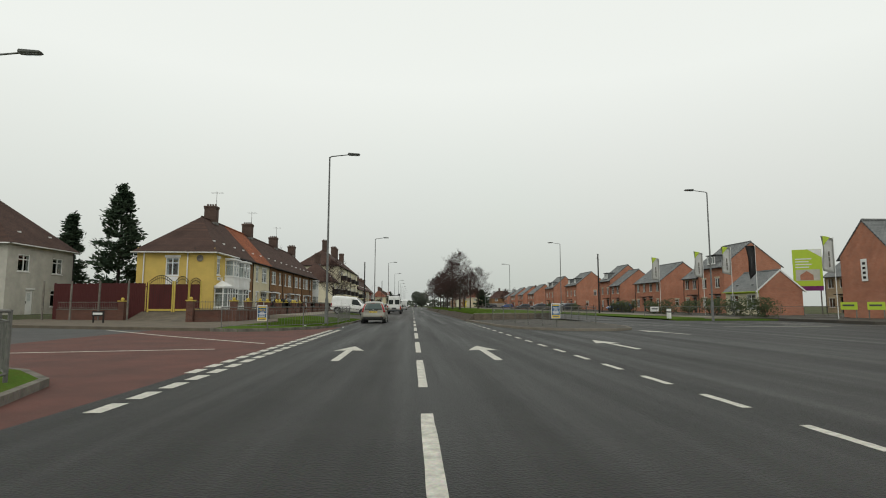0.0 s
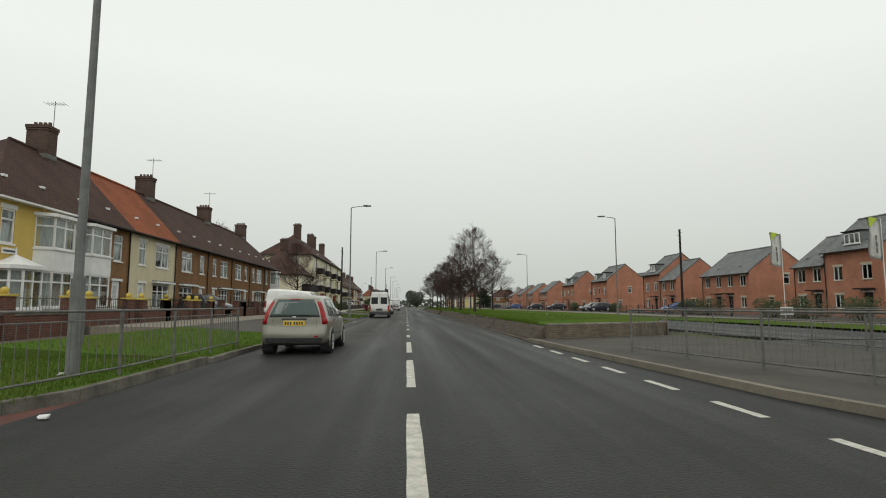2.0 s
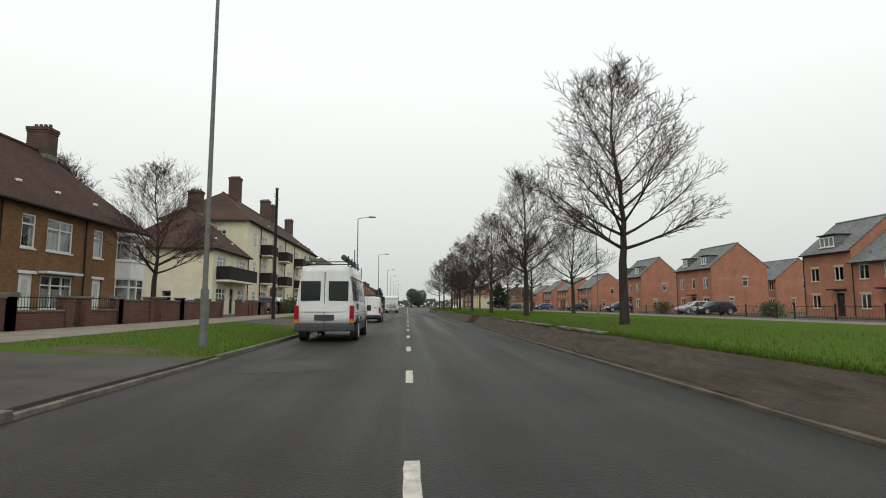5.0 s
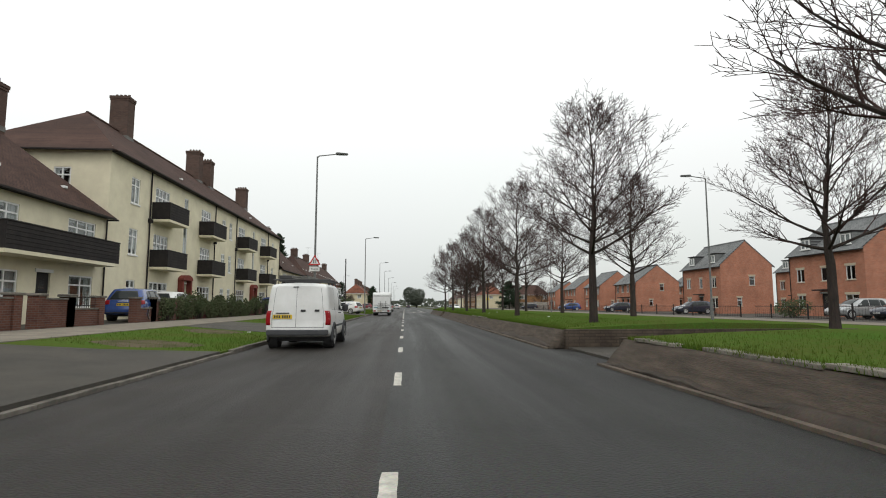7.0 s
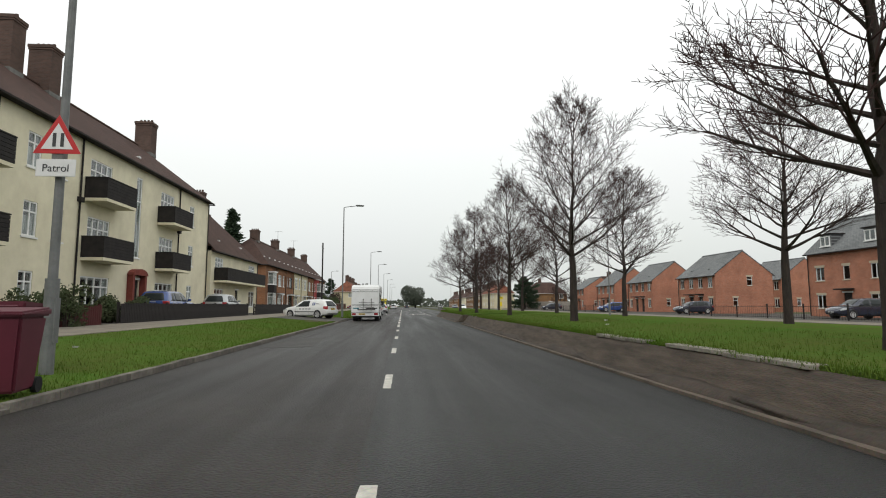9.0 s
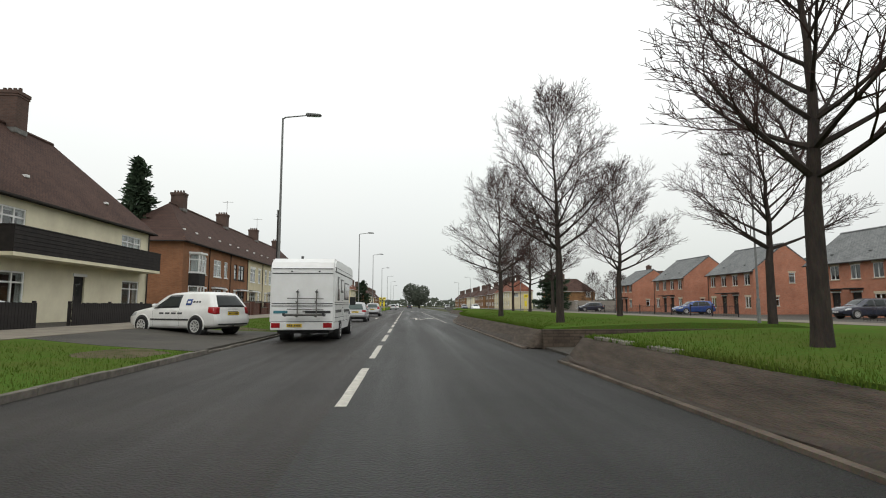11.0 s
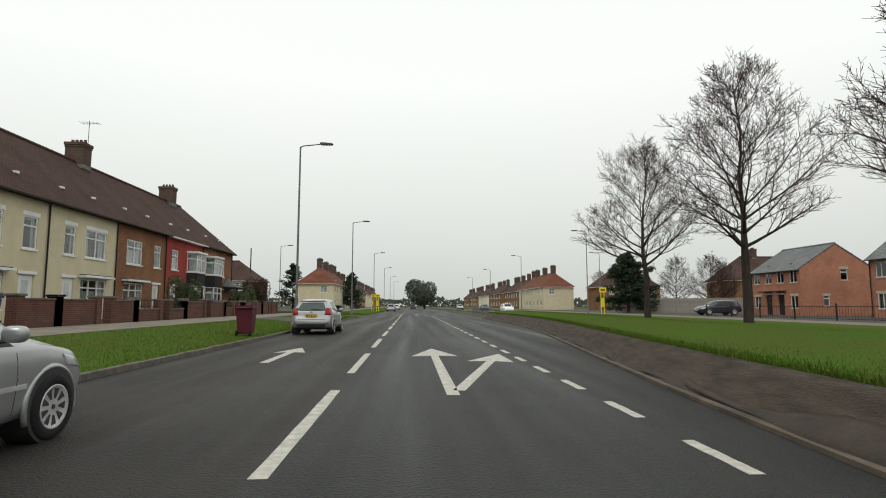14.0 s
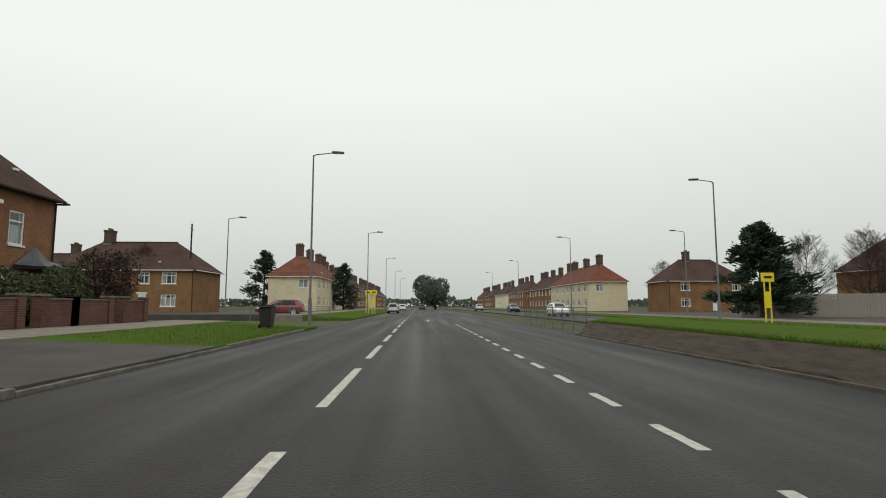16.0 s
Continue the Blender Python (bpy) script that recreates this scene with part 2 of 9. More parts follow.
def tube(bm, p0, p1, r0, r1=None, n=8, cap=True):
    p0, p1 = Vector(p0), Vector(p1)
    r1 = r0 if r1 is None else r1
    q = (p1 - p0).to_track_quat("Z", "Y")
    rings = []
    for p, r in ((p0, r0), (p1, r1)):
        rings.append([bm.verts.new(p + q @ Vector((r * math.cos(2 * math.pi * i / n), r * math.sin(2 * math.pi * i / n), 0))) for i in range(n)])
    for i in range(n):
        bm.faces.new((rings[0][i], rings[0][(i + 1) % n], rings[1][(i + 1) % n], rings[1][i]))
    if cap:
        bm.faces.new(rings[0][::-1])
        bm.faces.new(rings[1])


def tubed(p0, p1, r0, r1=None, n=10):
    bm = bmesh.new()
    tube(bm, p0, p1, r0, r1, n)
    return bm


def prism(points, axis_vec):
    """A solid from an outline and the vector by which it is pushed out."""
    bm = bmesh.new()
    a = [bm.verts.new(p) for p in points]
    b = [bm.verts.new(Vector(p) + Vector(axis_vec)) for p in points]
    bm.faces.new(a)
    bm.faces.new(b[::-1])
    for i in range(len(a)):
        j = (i + 1) % len(a)
        bm.faces.new((a[i], b[i], b[j], a[j]))
    bmesh.ops.recalc_face_normals(bm, faces=bm.faces[:])
    return bm


def solid(verts, faces):
    bm = bmesh.new()
    v = [bm.verts.new(p) for p in verts]
    for f in faces:
        bm.faces.new([v[i] for i in f])
    bmesh.ops.recalc_face_normals(bm, faces=bm.faces[:])
    return bm


def mesh_of(bm, material, smooth=False):
    me = bpy.data.meshes.new("mesh")
    bm.to_mesh(me)
    bm.free()
    for m in material if isinstance(material, (list, tuple)) else (material,):
        me.materials.append(m)
    if smooth:
        me.shade_smooth()
    return me


def part(name, bm, material, parent, label="", smooth=False):
    ob = new(name, mesh_of(bm, material, smooth))
    ob.parent = parent
    if label:
        ob["label"] = label
    return ob


def thing(name, m, label, category, group="", kind=""):
    ob = new(name)
    ob.empty_display_size = 0.3
    ob.matrix_world = m
    return tagged(ob, label, category, group, kind)


def single(name, bm, material, label, category, group="", kind="", smooth=False):
    return tagged(new(name, mesh_of(bm, material, smooth)), label, category, group, kind)


def ribbon(points, width, z, thick=0.004):
    """A flat band along a line of (x, y) points, to the right of it."""
    bm = bmesh.new()
    rows = []
    for i, p in enumerate(points):
        a, b = Vector(points[max(i - 1, 0)]), Vector(points[min(i + 1, len(points) - 1)])
        d = (b - a).normalized()
        nrm = Vector((d.y, -d.x))
        p = Vector(p)
        q = p + nrm * width
        rows.append([bm.verts.new((p.x, p.y, z)), bm.verts.new((q.x, q.y, z)), bm.verts.new((q.x, q.y, z - thick)), bm.verts.new((p.x, p.y, z - thick))])
    for r, s in zip(rows, rows[1:]):
        for i in range(4):
            bm.faces.new((r[i], r[(i + 1) % 4], s[(i + 1) % 4], s[i]))
    bm.faces.new(rows[0])
    bm.faces.new(rows[-1][::-1])
    bmesh.ops.recalc_face_normals(bm, faces=bm.faces[:])
    return bm


# ---------------------------------------------------------------- ground, roads, verges
# broad strips are laid as one sheet each; heights rise gently to the houses
single("ground", box(-900, 900, -200, 2200, -0.6, -0.1), GROUND, "flat dull green open ground out to the horizon", "ground", kind="structure")


def strip(name, cross, ys, material, label, category, shift=lambda y: 0.0, deep=0.5):
    """Ground running along the road: a cross-section of (x, z) swept along y, with its underside closed."""
    bm = bmesh.new()
    rows = []
    for y in ys:
        x0 = cross[0][0] + shift(y)
        top = [bm.verts.new((x0 if i == 0 else max(x, x0 + 0.4 * i) if shift(y) > 0 else x, y, z)) for i, (x, z) in enumerate(cross)]
        low = [bm.verts.new((v.co.x, y, -deep)) for v in (top[0], top[-1])]
        rows.append(top + [low[1], low[0]])
    k = len(rows[0])
    for r, s in zip(rows, rows[1:]):
        for i in range(k):
            bm.faces.new((r[i], r[(i + 1) % k], s[(i + 1) % k], s[i]))
    bm.faces.new(rows[0])
    bm.faces.new(rows[-1][::-1])
    bmesh.ops.recalc_face_normals(bm, faces=bm.faces[:])
    return single(name, bm, material, label, category, kind="structure")


def span(a, b, step):
    n = max(1, round((b - a) / step))
    return [a + (b - a) * i / n for i in range(n + 1)]


single("road", box(0.1, 4.8, 42.5, 520, -0.3, 0.0), ASPHALT, "wet dark asphalt carriageway with worn white lines", "road", kind="structure")
single("road_kerb_lane", box(-3.95, 0.1, 42.5, 520, -0.3, 0.0), ASPHALT_WARM, "brownish worn asphalt lane beside the kerb", "road", kind="structure")
single("road_approach", box(-3.95, 4.8, -40, 42.5, -0.3, 0.0), ASPHALT_DARK, "darker wet asphalt on the approach to the junction", "road", kind="structure")
single("road_turn_lane", box(4.8, 8.6, 160, 520, -0.3, -0.004), ASPHALT, "wet dark asphalt turning lane beside the carriageway", "road", kind="structure")
single("road_junction", box(4.8, 40, -40, 42.5, -0.3, -0.004), ASPHALT_DARK, "wide dark asphalt junction with turning lanes", "road", kind="structure")
single("road_far", box(13.5, 20.9, 42.5, 520, -0.3, 0.02), ASPHALT, "far dark asphalt carriageway behind the planted strip", "road", kind="structure")


def sheet(name, outline, z, material, label, category, deep=0.3, kind="structure"):
    return single(name, prism([(x, y, z) for x, y in outline], (0, 0, -deep)), material, label, category, kind=kind)


def side_far(x):
    """Far kerb line of the side road, which leaves the main road at a slant."""
    return 25.7 + 0.4 * (-7.9 - x)


sheet("road_side", [(-12.5, 7), (-12.5, side_far(-12.5)), (-70, side_far(-70)), (-70, 30)], -0.002, SIDE_ROAD, "worn grey side road", "road")
sheet("road_red", [(-3.95, 2), (-3.95, 31.5), (-4.9, 28.6), (-6.2, 26.6), (-7.9, 25.7), (-12.5, side_far(-12.5)), (-12.5, 7), (-7, 6)], 0.0, RED_ROAD, "red surfaced mouth of the side road", "road")
CORNER = [(-4.07, 36), (-4.07, 31.5), (-5.0, 28.7), (-6.3, 26.8), (-8.0, 25.95), (-9.5, side_far(-9.5) + 0.3), (-9.5, 36)]
sheet("verge_corner", CORNER, 0.12, GRASS, "wet green grass on the corner behind the guard rail", "verge", 0.5)
sheet("pavement_corner", [(-9.5, side_far(-9.5) + 0.3), (-30, side_far(-30) + 0.3), (-30, 45), (-9.5, 45), (-9.5, 36)], 0.13, DIRTY_PAVING, "muddy worn pavement turning into the side road", "pavement", 0.5)
sheet("verge_near_corner", [(-4.07, -30), (-4.07, 1.5), (-4.7, 6.0), (-5.5, 8.6), (-6.6, 9.8), (-8.6, 10.9), (-40, 23), (-40, -30)], 0.12, GRASS, "grass verge on the near corner", "verge", 0.5)

VERGE = [(-4.07, 0.1), (-6.5, 0.22), (-8.6, 0.38)]
WALKWAY = [(-8.6, 0.4), (-11.4, 0.45)]
GARDEN = [(-11.4, 0.44), (-26, 0.46)]
BACK_GARDEN = [(-26, 0.45), (-75, 0.5)]
for a, b in ((45, 228), (246, 520)):
    strip("verge", VERGE, span(36 if a == 45 else a, b, 2), GRASS, "short wet green grass verge beside the kerb", "verge")
    strip("pavement", WALKWAY, span(a, b, 4), PAVING, "pale worn concrete pavement before the garden walls", "pavement")
    strip("garden_ground", GARDEN, span(a, b, 8), PATCH, "grey paved front gardens of the terrace", "ground")
    strip("back_garden", BACK_GARDEN, span(a, b, 8), GROUND, "wet grass of the gardens behind the terrace", "ground")


def bank_x(y):
    """Face of the low retaining wall: it draws back where the turning lane opens."""
    k = min(1, max(0, (y - 167) / 40))
    return 4.75 + 3.6 * (k * k * (3 - 2 * k))


for a, b in ((95.0, 99.2), (144.0, 147.6)):
    strip("crossing_path", [(4.8, 0.06), (13.5, 0.06)], [a, b], PATCH, "dark path crossing the planted strip", "path")
BED_Y = span(52.0, 95.0, 2.5), span(99.2, 144.0, 2.5), span(147.6, 221.0, 2.5)
BED_CROSS = [(4.85, 0.56), (6.5, 0.64), (9, 0.72), (12, 0.66), (13.3, 0.5)]


def bed_z(x):
    """Height of the turf across the raised strip."""
    for (xa, za), (xb, zb) in zip(BED_CROSS, BED_CROSS[1:]):
        if x <= xb:
            return za + (zb - za) * (x - xa) / (xb - xa)
    return BED_CROSS[-1][1]


def wedge_x(y):
    """Slanting edge where the raised strip comes to its near end."""
    return 4.95 + (y - 42.4) * 2.064 if y < 44.75 else 9.8 + (y - 44.75) * 0.4828


bm = bmesh.new()
grid = []
for y in [42.4, 43.2, 44.0, 44.75] + [45.5 + 0.65 * k for k in range(11)]:
    xr = wedge_x(y)
    xs = [4.85 + (xr - 4.85) * i / 12 for i in range(13)]
    grid.append([bm.verts.new((x, y, min(bed_z(x), 0.56 + 0.12 * (xr - x)) if y < 51.9 else bed_z(x))) for x in xs])
for r, q in zip(grid, grid[1:]):
    for i in range(12):
        bm.faces.new((r[i], r[i + 1], q[i + 1], q[i]))
low = bmesh.ops.extrude_face_region(bm, geom=bm.faces[:])
for v in low["geom"]:
    if isinstance(v, bmesh.types.BMVert):
        v.co.z = -0.05
bmesh.ops.recalc_face_normals(bm, faces=bm.faces[:])
single("planted_strip_end", bm, GRASS, "slanting end of the raised grass strip", "verge", kind="structure")
for ys in BED_Y:
    strip("planted_strip", BED_CROSS, ys, GRASS, "raised strip of wet green grass between the carriageways", "verge",
          shift=lambda y: bank_x(y) - 4.75)
strip("far_verge", [(21.0, 0.12), (24, 0.2)], span(44, 420, 8), GRASS, "strip of grass beside the far carriageway", "verge")
strip("far_pavement", [(24, 0.22), (27, 0.24)], span(44, 420, 8), PAVING, "pale pavement along the new houses", "pavement")
strip("far_garden", [(27, 0.2), (46, 0.24)], span(44, 520, 8), PATCH, "paved parking before the new houses", "ground")
strip("far_back_garden", [(46, 0.23), (80, 0.3)], span(44, 520, 8), GROUND, "grass gardens round the new houses", "ground")

# ---------------------------------------------------------------- houses
def wall_face(bm, o, u, n, w, h, holes, t=0.16):
    """An upright wall sheet of width w and height h with holes cut through it and reveals of depth t (n points inwards)."""
    o, u, n, up = Vector(o), Vector(u), Vector(n), Vector((0, 0, 1))
    us = sorted({0.0, w, *[round(c, 4) for q in holes for c in q[:2]]})
    zs = sorted({0.0, h, *[round(c, 4) for q in holes for c in q[2:4]]})
    flip = u.cross(up).dot(n) > 0

    def quad(a, b, c, d):
        vs = [bm.verts.new(p) for p in ((d, c, b, a) if flip else (a, b, c, d))]
        bm.faces.new(vs)
    for a, b in zip(us, us[1:]):
        for c, d in zip(zs, zs[1:]):
            m = ((a + b) / 2, (c + d) / 2)
            if any(q[0] < m[0] < q[1] and q[2] < m[1] < q[3] for q in holes):
                continue
            quad(o + u * a + up * c, o + u * b + up * c, o + u * b + up * d, o + u * a + up * d)
    for a, b, c, d in [q[:4] for q in holes]:
        p = [o + u * a + up * c, o + u * b + up * c, o + u * b + up * d, o + u * a + up * d]
        for i in range(4):
            j = (i + 1) % 4
            quad(p[j], p[i], p[i] + n * t, p[j] + n * t)


nets = random.Random(44)


def add_window(house, o, u, n, q, bars=2, frame_mat=None, sill_mat=None, transom=True, curtain=True, head=False, slim=False):
    """A framed window in the hole q = (u0, u1, z0, z1) of a wall: frame, bars, sill, panes and net curtain."""
    frame_mat = frame_mat or WHITE
    o, u, n, up = Vector(o), Vector(u), Vector(n), Vector((0, 0, 1))
    a, b, c, d = q[:4]

    def bar(bm, a, b, c, d, t0, t1):
        pts = [o + u * p + up * z + n * t for t in (t0, t1) for z in (c, d) for p in (a, b)]
        v = [bm.verts.new(p) for p in pts]
        for f in ((0, 2, 3, 1), (4, 5, 7, 6), (0, 1, 5, 4), (2, 6, 7, 3), (0, 4, 6, 2), (1, 3, 7, 5)):
            bm.faces.new([v[i] for i in f])
    # one welded lattice: outer frame, upright bars and transom, with a hole for each light
    bm = bmesh.new()
    e, g = (0.04, 0.022) if slim else (0.07, 0.04)
    us = [a, a + e] + [a + (b - a) * i / bars + k for i in range(1, bars) for k in (-g, g)] + [b - e, b]
    zs = [c, c + e] + ([c + (d - c) * 0.7 - 0.035, c + (d - c) * 0.7 + 0.035] if transom else []) + [d - e, d]
    grid = [[[bm.verts.new(o + u * p + up * z + n * t) for z in zs] for p in us] for t in (0.03, 0.11)]
    full = {(i, j) for i in range(len(us) - 1) for j in range(len(zs) - 1) if i % 2 == 0 or j % 2 == 0}
    for i, j in full:
        for g in grid:
            bm.faces.new((g[i][j], g[i + 1][j], g[i + 1][j + 1], g[i][j + 1]))
        for di, dj, p, q in ((-1, 0, (i, j), (i, j + 1)), (1, 0, (i + 1, j), (i + 1, j + 1)), (0, -1, (i, j), (i + 1, j)), (0, 1, (i, j + 1), (i + 1, j + 1))):
            if (i + di, j + dj) not in full:
                bm.faces.new((grid[0][p[0]][p[1]], grid[0][q[0]][q[1]], grid[1][q[0]][q[1]], grid[1][p[0]][p[1]]))
    bmesh.ops.recalc_face_normals(bm, faces=bm.faces[:])
    w = part("window", bm, frame_mat, house)
    bm = bmesh.new()
    bar(bm, a - 0.06, b + 0.06, c - 0.08, c - 0.002, -0.06, 0.12)
    bmesh.ops.recalc_face_normals(bm, faces=bm.faces[:])
    part("sill", bm, sill_mat or frame_mat, w)
    if head:
        bm = bmesh.new()
        bar(bm, a - 0.1, b + 0.1, d + 0.002, d + 0.2, -0.015, 0.1)
        bmesh.ops.recalc_face_normals(bm, faces=bm.faces[:])
        part("lintel", bm, sill_mat or frame_mat, w)
    bm = bmesh.new()
    bar(bm, a + 0.02, b - 0.02, c + 0.02, d - 0.02, 0.066, 0.074)
    bmesh.ops.recalc_face_normals(bm, faces=bm.faces[:])
    part("pane", bm, GLASS, w).visible_shadow = False
    if curtain:
        bm = bmesh.new()
        k = (b - a) * nets.uniform(0.12, 0.26)
        if nets.random() < 0.4:
            m = c + (d - c) * 0.6
            out = [(a, c), (a, d), (a + k, d), (a + k, m), (b - k, m), (b - k, d), (b, d), (b, c)]
        else:
            out = [(a, c), (a, d), (b, d), (b, c), (b - k, c), (b - k, d - 0.16), (a + k, d - 0.16), (a + k, c)]
        bm = prism([o + u * p + up * z + n * 0.165 for p, z in out], n * 0.02)
        part("curtain", bm, CURTAIN, w)
    return w


def add_door(house, o, u, n, q, material=None):
    o, u, n, up = Vector(o), Vector(u), Vector(n), Vector((0, 0, 1))
    a, b, c, d = q[:4]

    def slab(a, b, c, d, t0, t1):
        return solid([o + u * p + up * z + n * t for t in (t0, t1) for z in (c, d) for p in (a, b)],
                     ((0, 2, 3, 1), (4, 5, 7, 6), (0, 1, 5, 4), (2, 6, 7, 3), (0, 4, 6, 2), (1, 3, 7, 5)))
    door = part("door", slab(a, b, c, d, 0.08, 0.14), material or WHITE, house)
    part("door_panel", slab(a + 0.28, b - 0.28, c + 1.15, d - 0.25, 0.07, 0.085), GLASS, door)
    part("door_frame", slab(a - 0.12, b + 0.12, d + 0.002, d + 0.14, -0.05, 0.1), WHITE, door)
    part("door_handle", slab(a + 0.1, a + 0.14, c + 0.95, c + 1.15, 0.03, 0.085), STEEL, door)


def add_chimney(house, x, y, z0, z1, sx=1.1, sy=0.85, pots=4, brick=None):
    """A brick stack with two corbelled courses, lead flashing at its foot and short clay pots."""
    z1 -= 0.1
    ch = part("chimney", box(x - sx / 2, x + sx / 2, y - sy / 2, y + sy / 2, z0, z1 - 0.02), brick or CHIM, house)
    for k, (a, b) in enumerate(((0.3, 0.2), (0.18, 0.0))):
        g = 0.035 + 0.025 * k
        part("chimney_cap", box(x - sx / 2 - g, x + sx / 2 + g, y - sy / 2 - g, y + sy / 2 + g, z1 - a, z1 - b, 0.012), brick or CHIM, ch)
    part("flashing", box(x - sx / 2 - 0.02, x + sx / 2 + 0.02, y - sy / 2 - 0.02, y + sy / 2 + 0.02, z0 + 0.28, z0 + 0.52), STEEL, ch)
    for i in range(pots):
        px = x + (i - (pots - 1) / 2) * sx * 0.9 / pots
        bm = tubed((px, y, z1 - 0.02), (px, y, z1 + 0.24), 0.1, 0.085, 8)
        part("chimney_pot", bm, CHIM, ch)


def add_aerial(house, x, y, z):
    bm = bmesh.new()
    tube(bm, (x, y, z), (x, y, z + 1.9), 0.02, n=5)
    tube(bm, (x - 0.5, y, z + 1.75), (x + 0.6, y, z + 1.75), 0.015, n=5)
    for i in range(6):
        tube(bm, (x - 0.45 + i * 0.2, y - 0.3, z + 1.75), (x - 0.45 + i * 0.2, y + 0.3, z + 1.75), 0.01, n=4)
    part("aerial", bm, STEEL, house)["kind"] = "stuff"


def roof_bm(s, w, d, ze, zr, hip0, hip1, ov=0.35, end0=0.0, end1=0.0):
    drop = ov * (zr - ze) / (d / 2)
    zl = ze - drop
    u0, u1 = -end0, w + end1
    P = lambda u, v, z: (s * v, u, z)
    return solid([P(u0, -ov, zl), P(u1, -ov, zl), P(u1, d + ov, zl), P(u0, d + ov, zl), P(u0 + hip0, d / 2, zr), P(u1 - hip1, d / 2, zr)],
                 ((0, 1, 5, 4), (2, 3, 4, 5), (0, 4, 3), (1, 2, 5), (0, 3, 2, 1)))


def house(s, xf, y0, zb, w, d, ze, zr, wall, roof, label, wins=(), doors=(), side0=(), side1=(), hip0=0.0, hip1=0.0, end0=False, end1=False,
          chimney=None, aerial=False, bay=None, frame_mat=None, sill_mat=None, heads=False, gutter=True, group="terraced houses", name="house", pipe=True, curtain=True,
          dormers=(), side_mat=None, rot=0.0, gaps=()):
    """One house of a row. s: -1 left of the road, 1 right of it; front at xf, from y0 along the road; heights over its base zb."""
    h = thing(name, pose(xf, y0, zb, 0, 0, rot), label, "house", group)
    out = Vector((s, 0, 0))
    hw = ze
    # front wall with its holes
    bm = bmesh.new()
    holes = list(wins) + list(doors) + list(gaps)
    wall_face(bm, (0, 0, -0.3), (0, 1, 0), out, w, hw + 0.3, [(q[0], q[1], q[2] + 0.3, q[3] + 0.3) for q in holes])
    part("front_wall", bm, wall, h)
    bm = bmesh.new()
    wall_face(bm, (s * d, 0, -0.3), (0, 1, 0), -out, w, hw + 0.3, [])
    part("back_wall", bm, wall, h)
    for end, y, n, sw in ((end0, 0.0, (0, 1, 0), side0), (end1, w, (0, -1, 0), side1)):
        bm = bmesh.new()
        low = 0.28 if (hip0 if y == 0 else hip1) else 0.0
        wall_face(bm, (0, y, -0.3), out, n, d, hw + 0.3 - low, [(q[0], q[1], q[2] + 0.3, q[3] + 0.3) for q in sw])
        part("side_wall", bm, side_mat or wall, h)
        for q in sw:
            add_window(h, (0, y, 0), out, n, q, frame_mat=frame_mat, sill_mat=sill_mat, head=heads, bars=2 if q[1] - q[0] > 0.8 else 1, curtain=curtain, slim=not curtain)
    for end, y, hip, n in ((end0, 0.0, hip0, -0.02), (end1, w, hip1, 0.02)):
        if end and not hip:
            part("gable", prism([(s * 0.03, y + n * 0.4, hw - 0.02), (s * (d - 0.03), y + n * 0.4, hw - 0.02), (s * d / 2, y + n * 0.4, zr - 0.16)], (0, -n * 8, 0)), side_mat or wall, h)
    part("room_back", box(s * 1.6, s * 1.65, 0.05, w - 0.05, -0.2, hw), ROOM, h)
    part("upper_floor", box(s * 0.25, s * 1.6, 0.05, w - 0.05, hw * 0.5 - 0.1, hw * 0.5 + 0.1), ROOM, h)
    for q in wins:
        add_window(h, (0, 0, 0), (0, 1, 0), out, q, bars=q[4] if len(q) > 4 else 2, frame_mat=frame_mat, sill_mat=sill_mat, head=heads, curtain=curtain, slim=not curtain, transom=curtain)
    for q in doors:
        add_door(h, (0, 0, 0), (0, 1, 0), out, q, q[4] if len(q) > 4 else None)
    gb = -0.02
    r = part("roof", roof_bm(s, w, d, ze, zr, hip0, hip1, end0=(0.35 if hip0 else gb) if end0 else 0, end1=(0.35 if hip1 else gb) if end1 else 0), roof, h)
    # verge boards along the slopes of open gables
    for end, hip, y, n in ((end0, hip0, 0.0, -1), (end1, hip1, w, 1)):
        if end and not hip:
            fall = 0.35 * (zr - ze) / (d / 2)
            for v in (-0.35, d + 0.35):
                part("verge_board", prism([(s * v, y + n * 0.05, ze - fall + 0.02), (s * d / 2, y + n * 0.05, zr + 0.02), (s * d / 2, y + n * 0.05, zr - 0.12), (s * v, y + n * 0.05, ze - fall - 0.1)], (0, -n * 0.14, 0)), roof, r)
    # small pale vents low on the slope
    for u in (w * 0.28, w * 0.74):
        k = 0.2
        x, z = s * d / 2 * k, ze + (zr - ze) * k
        part("roof_vent", box(x - 0.1, x + 0.1, u - 0.12, u + 0.12, z - 0.02, z + 0.1, 0.02), WHITE if s < 0 else TILE_GREY, r)
    # ridge tiles
    bm = bmesh.new()
    tube(bm, (s * d / 2, hip0 - (0.3 if hip0 else 0), zr), (s * d / 2, w - hip1 + (0.3 if hip1 else 0), zr), 0.11, n=6)
    part("ridge", bm, roof, r)
    drop = 0.35 * (zr - ze) / (d / 2)
    if gutter:
        part("gutter", box(-s * 0.36, -s * 0.46, -0.02, w + 0.02, ze - drop - 0.09, ze - drop - 0.01), gutter if gutter is not True else WHITE, r)
        for end, hip, y, n in ((end0, hip0, 0.0, -1), (end1, hip1, w, 1)):
            if end and hip:
                part("end_gutter", box(-s * 0.36, s * (d + 0.36), y + n * 0.36, y + n * 0.46, ze - drop - 0.09, ze - drop - 0.01), gutter if gutter is not True else WHITE, r)
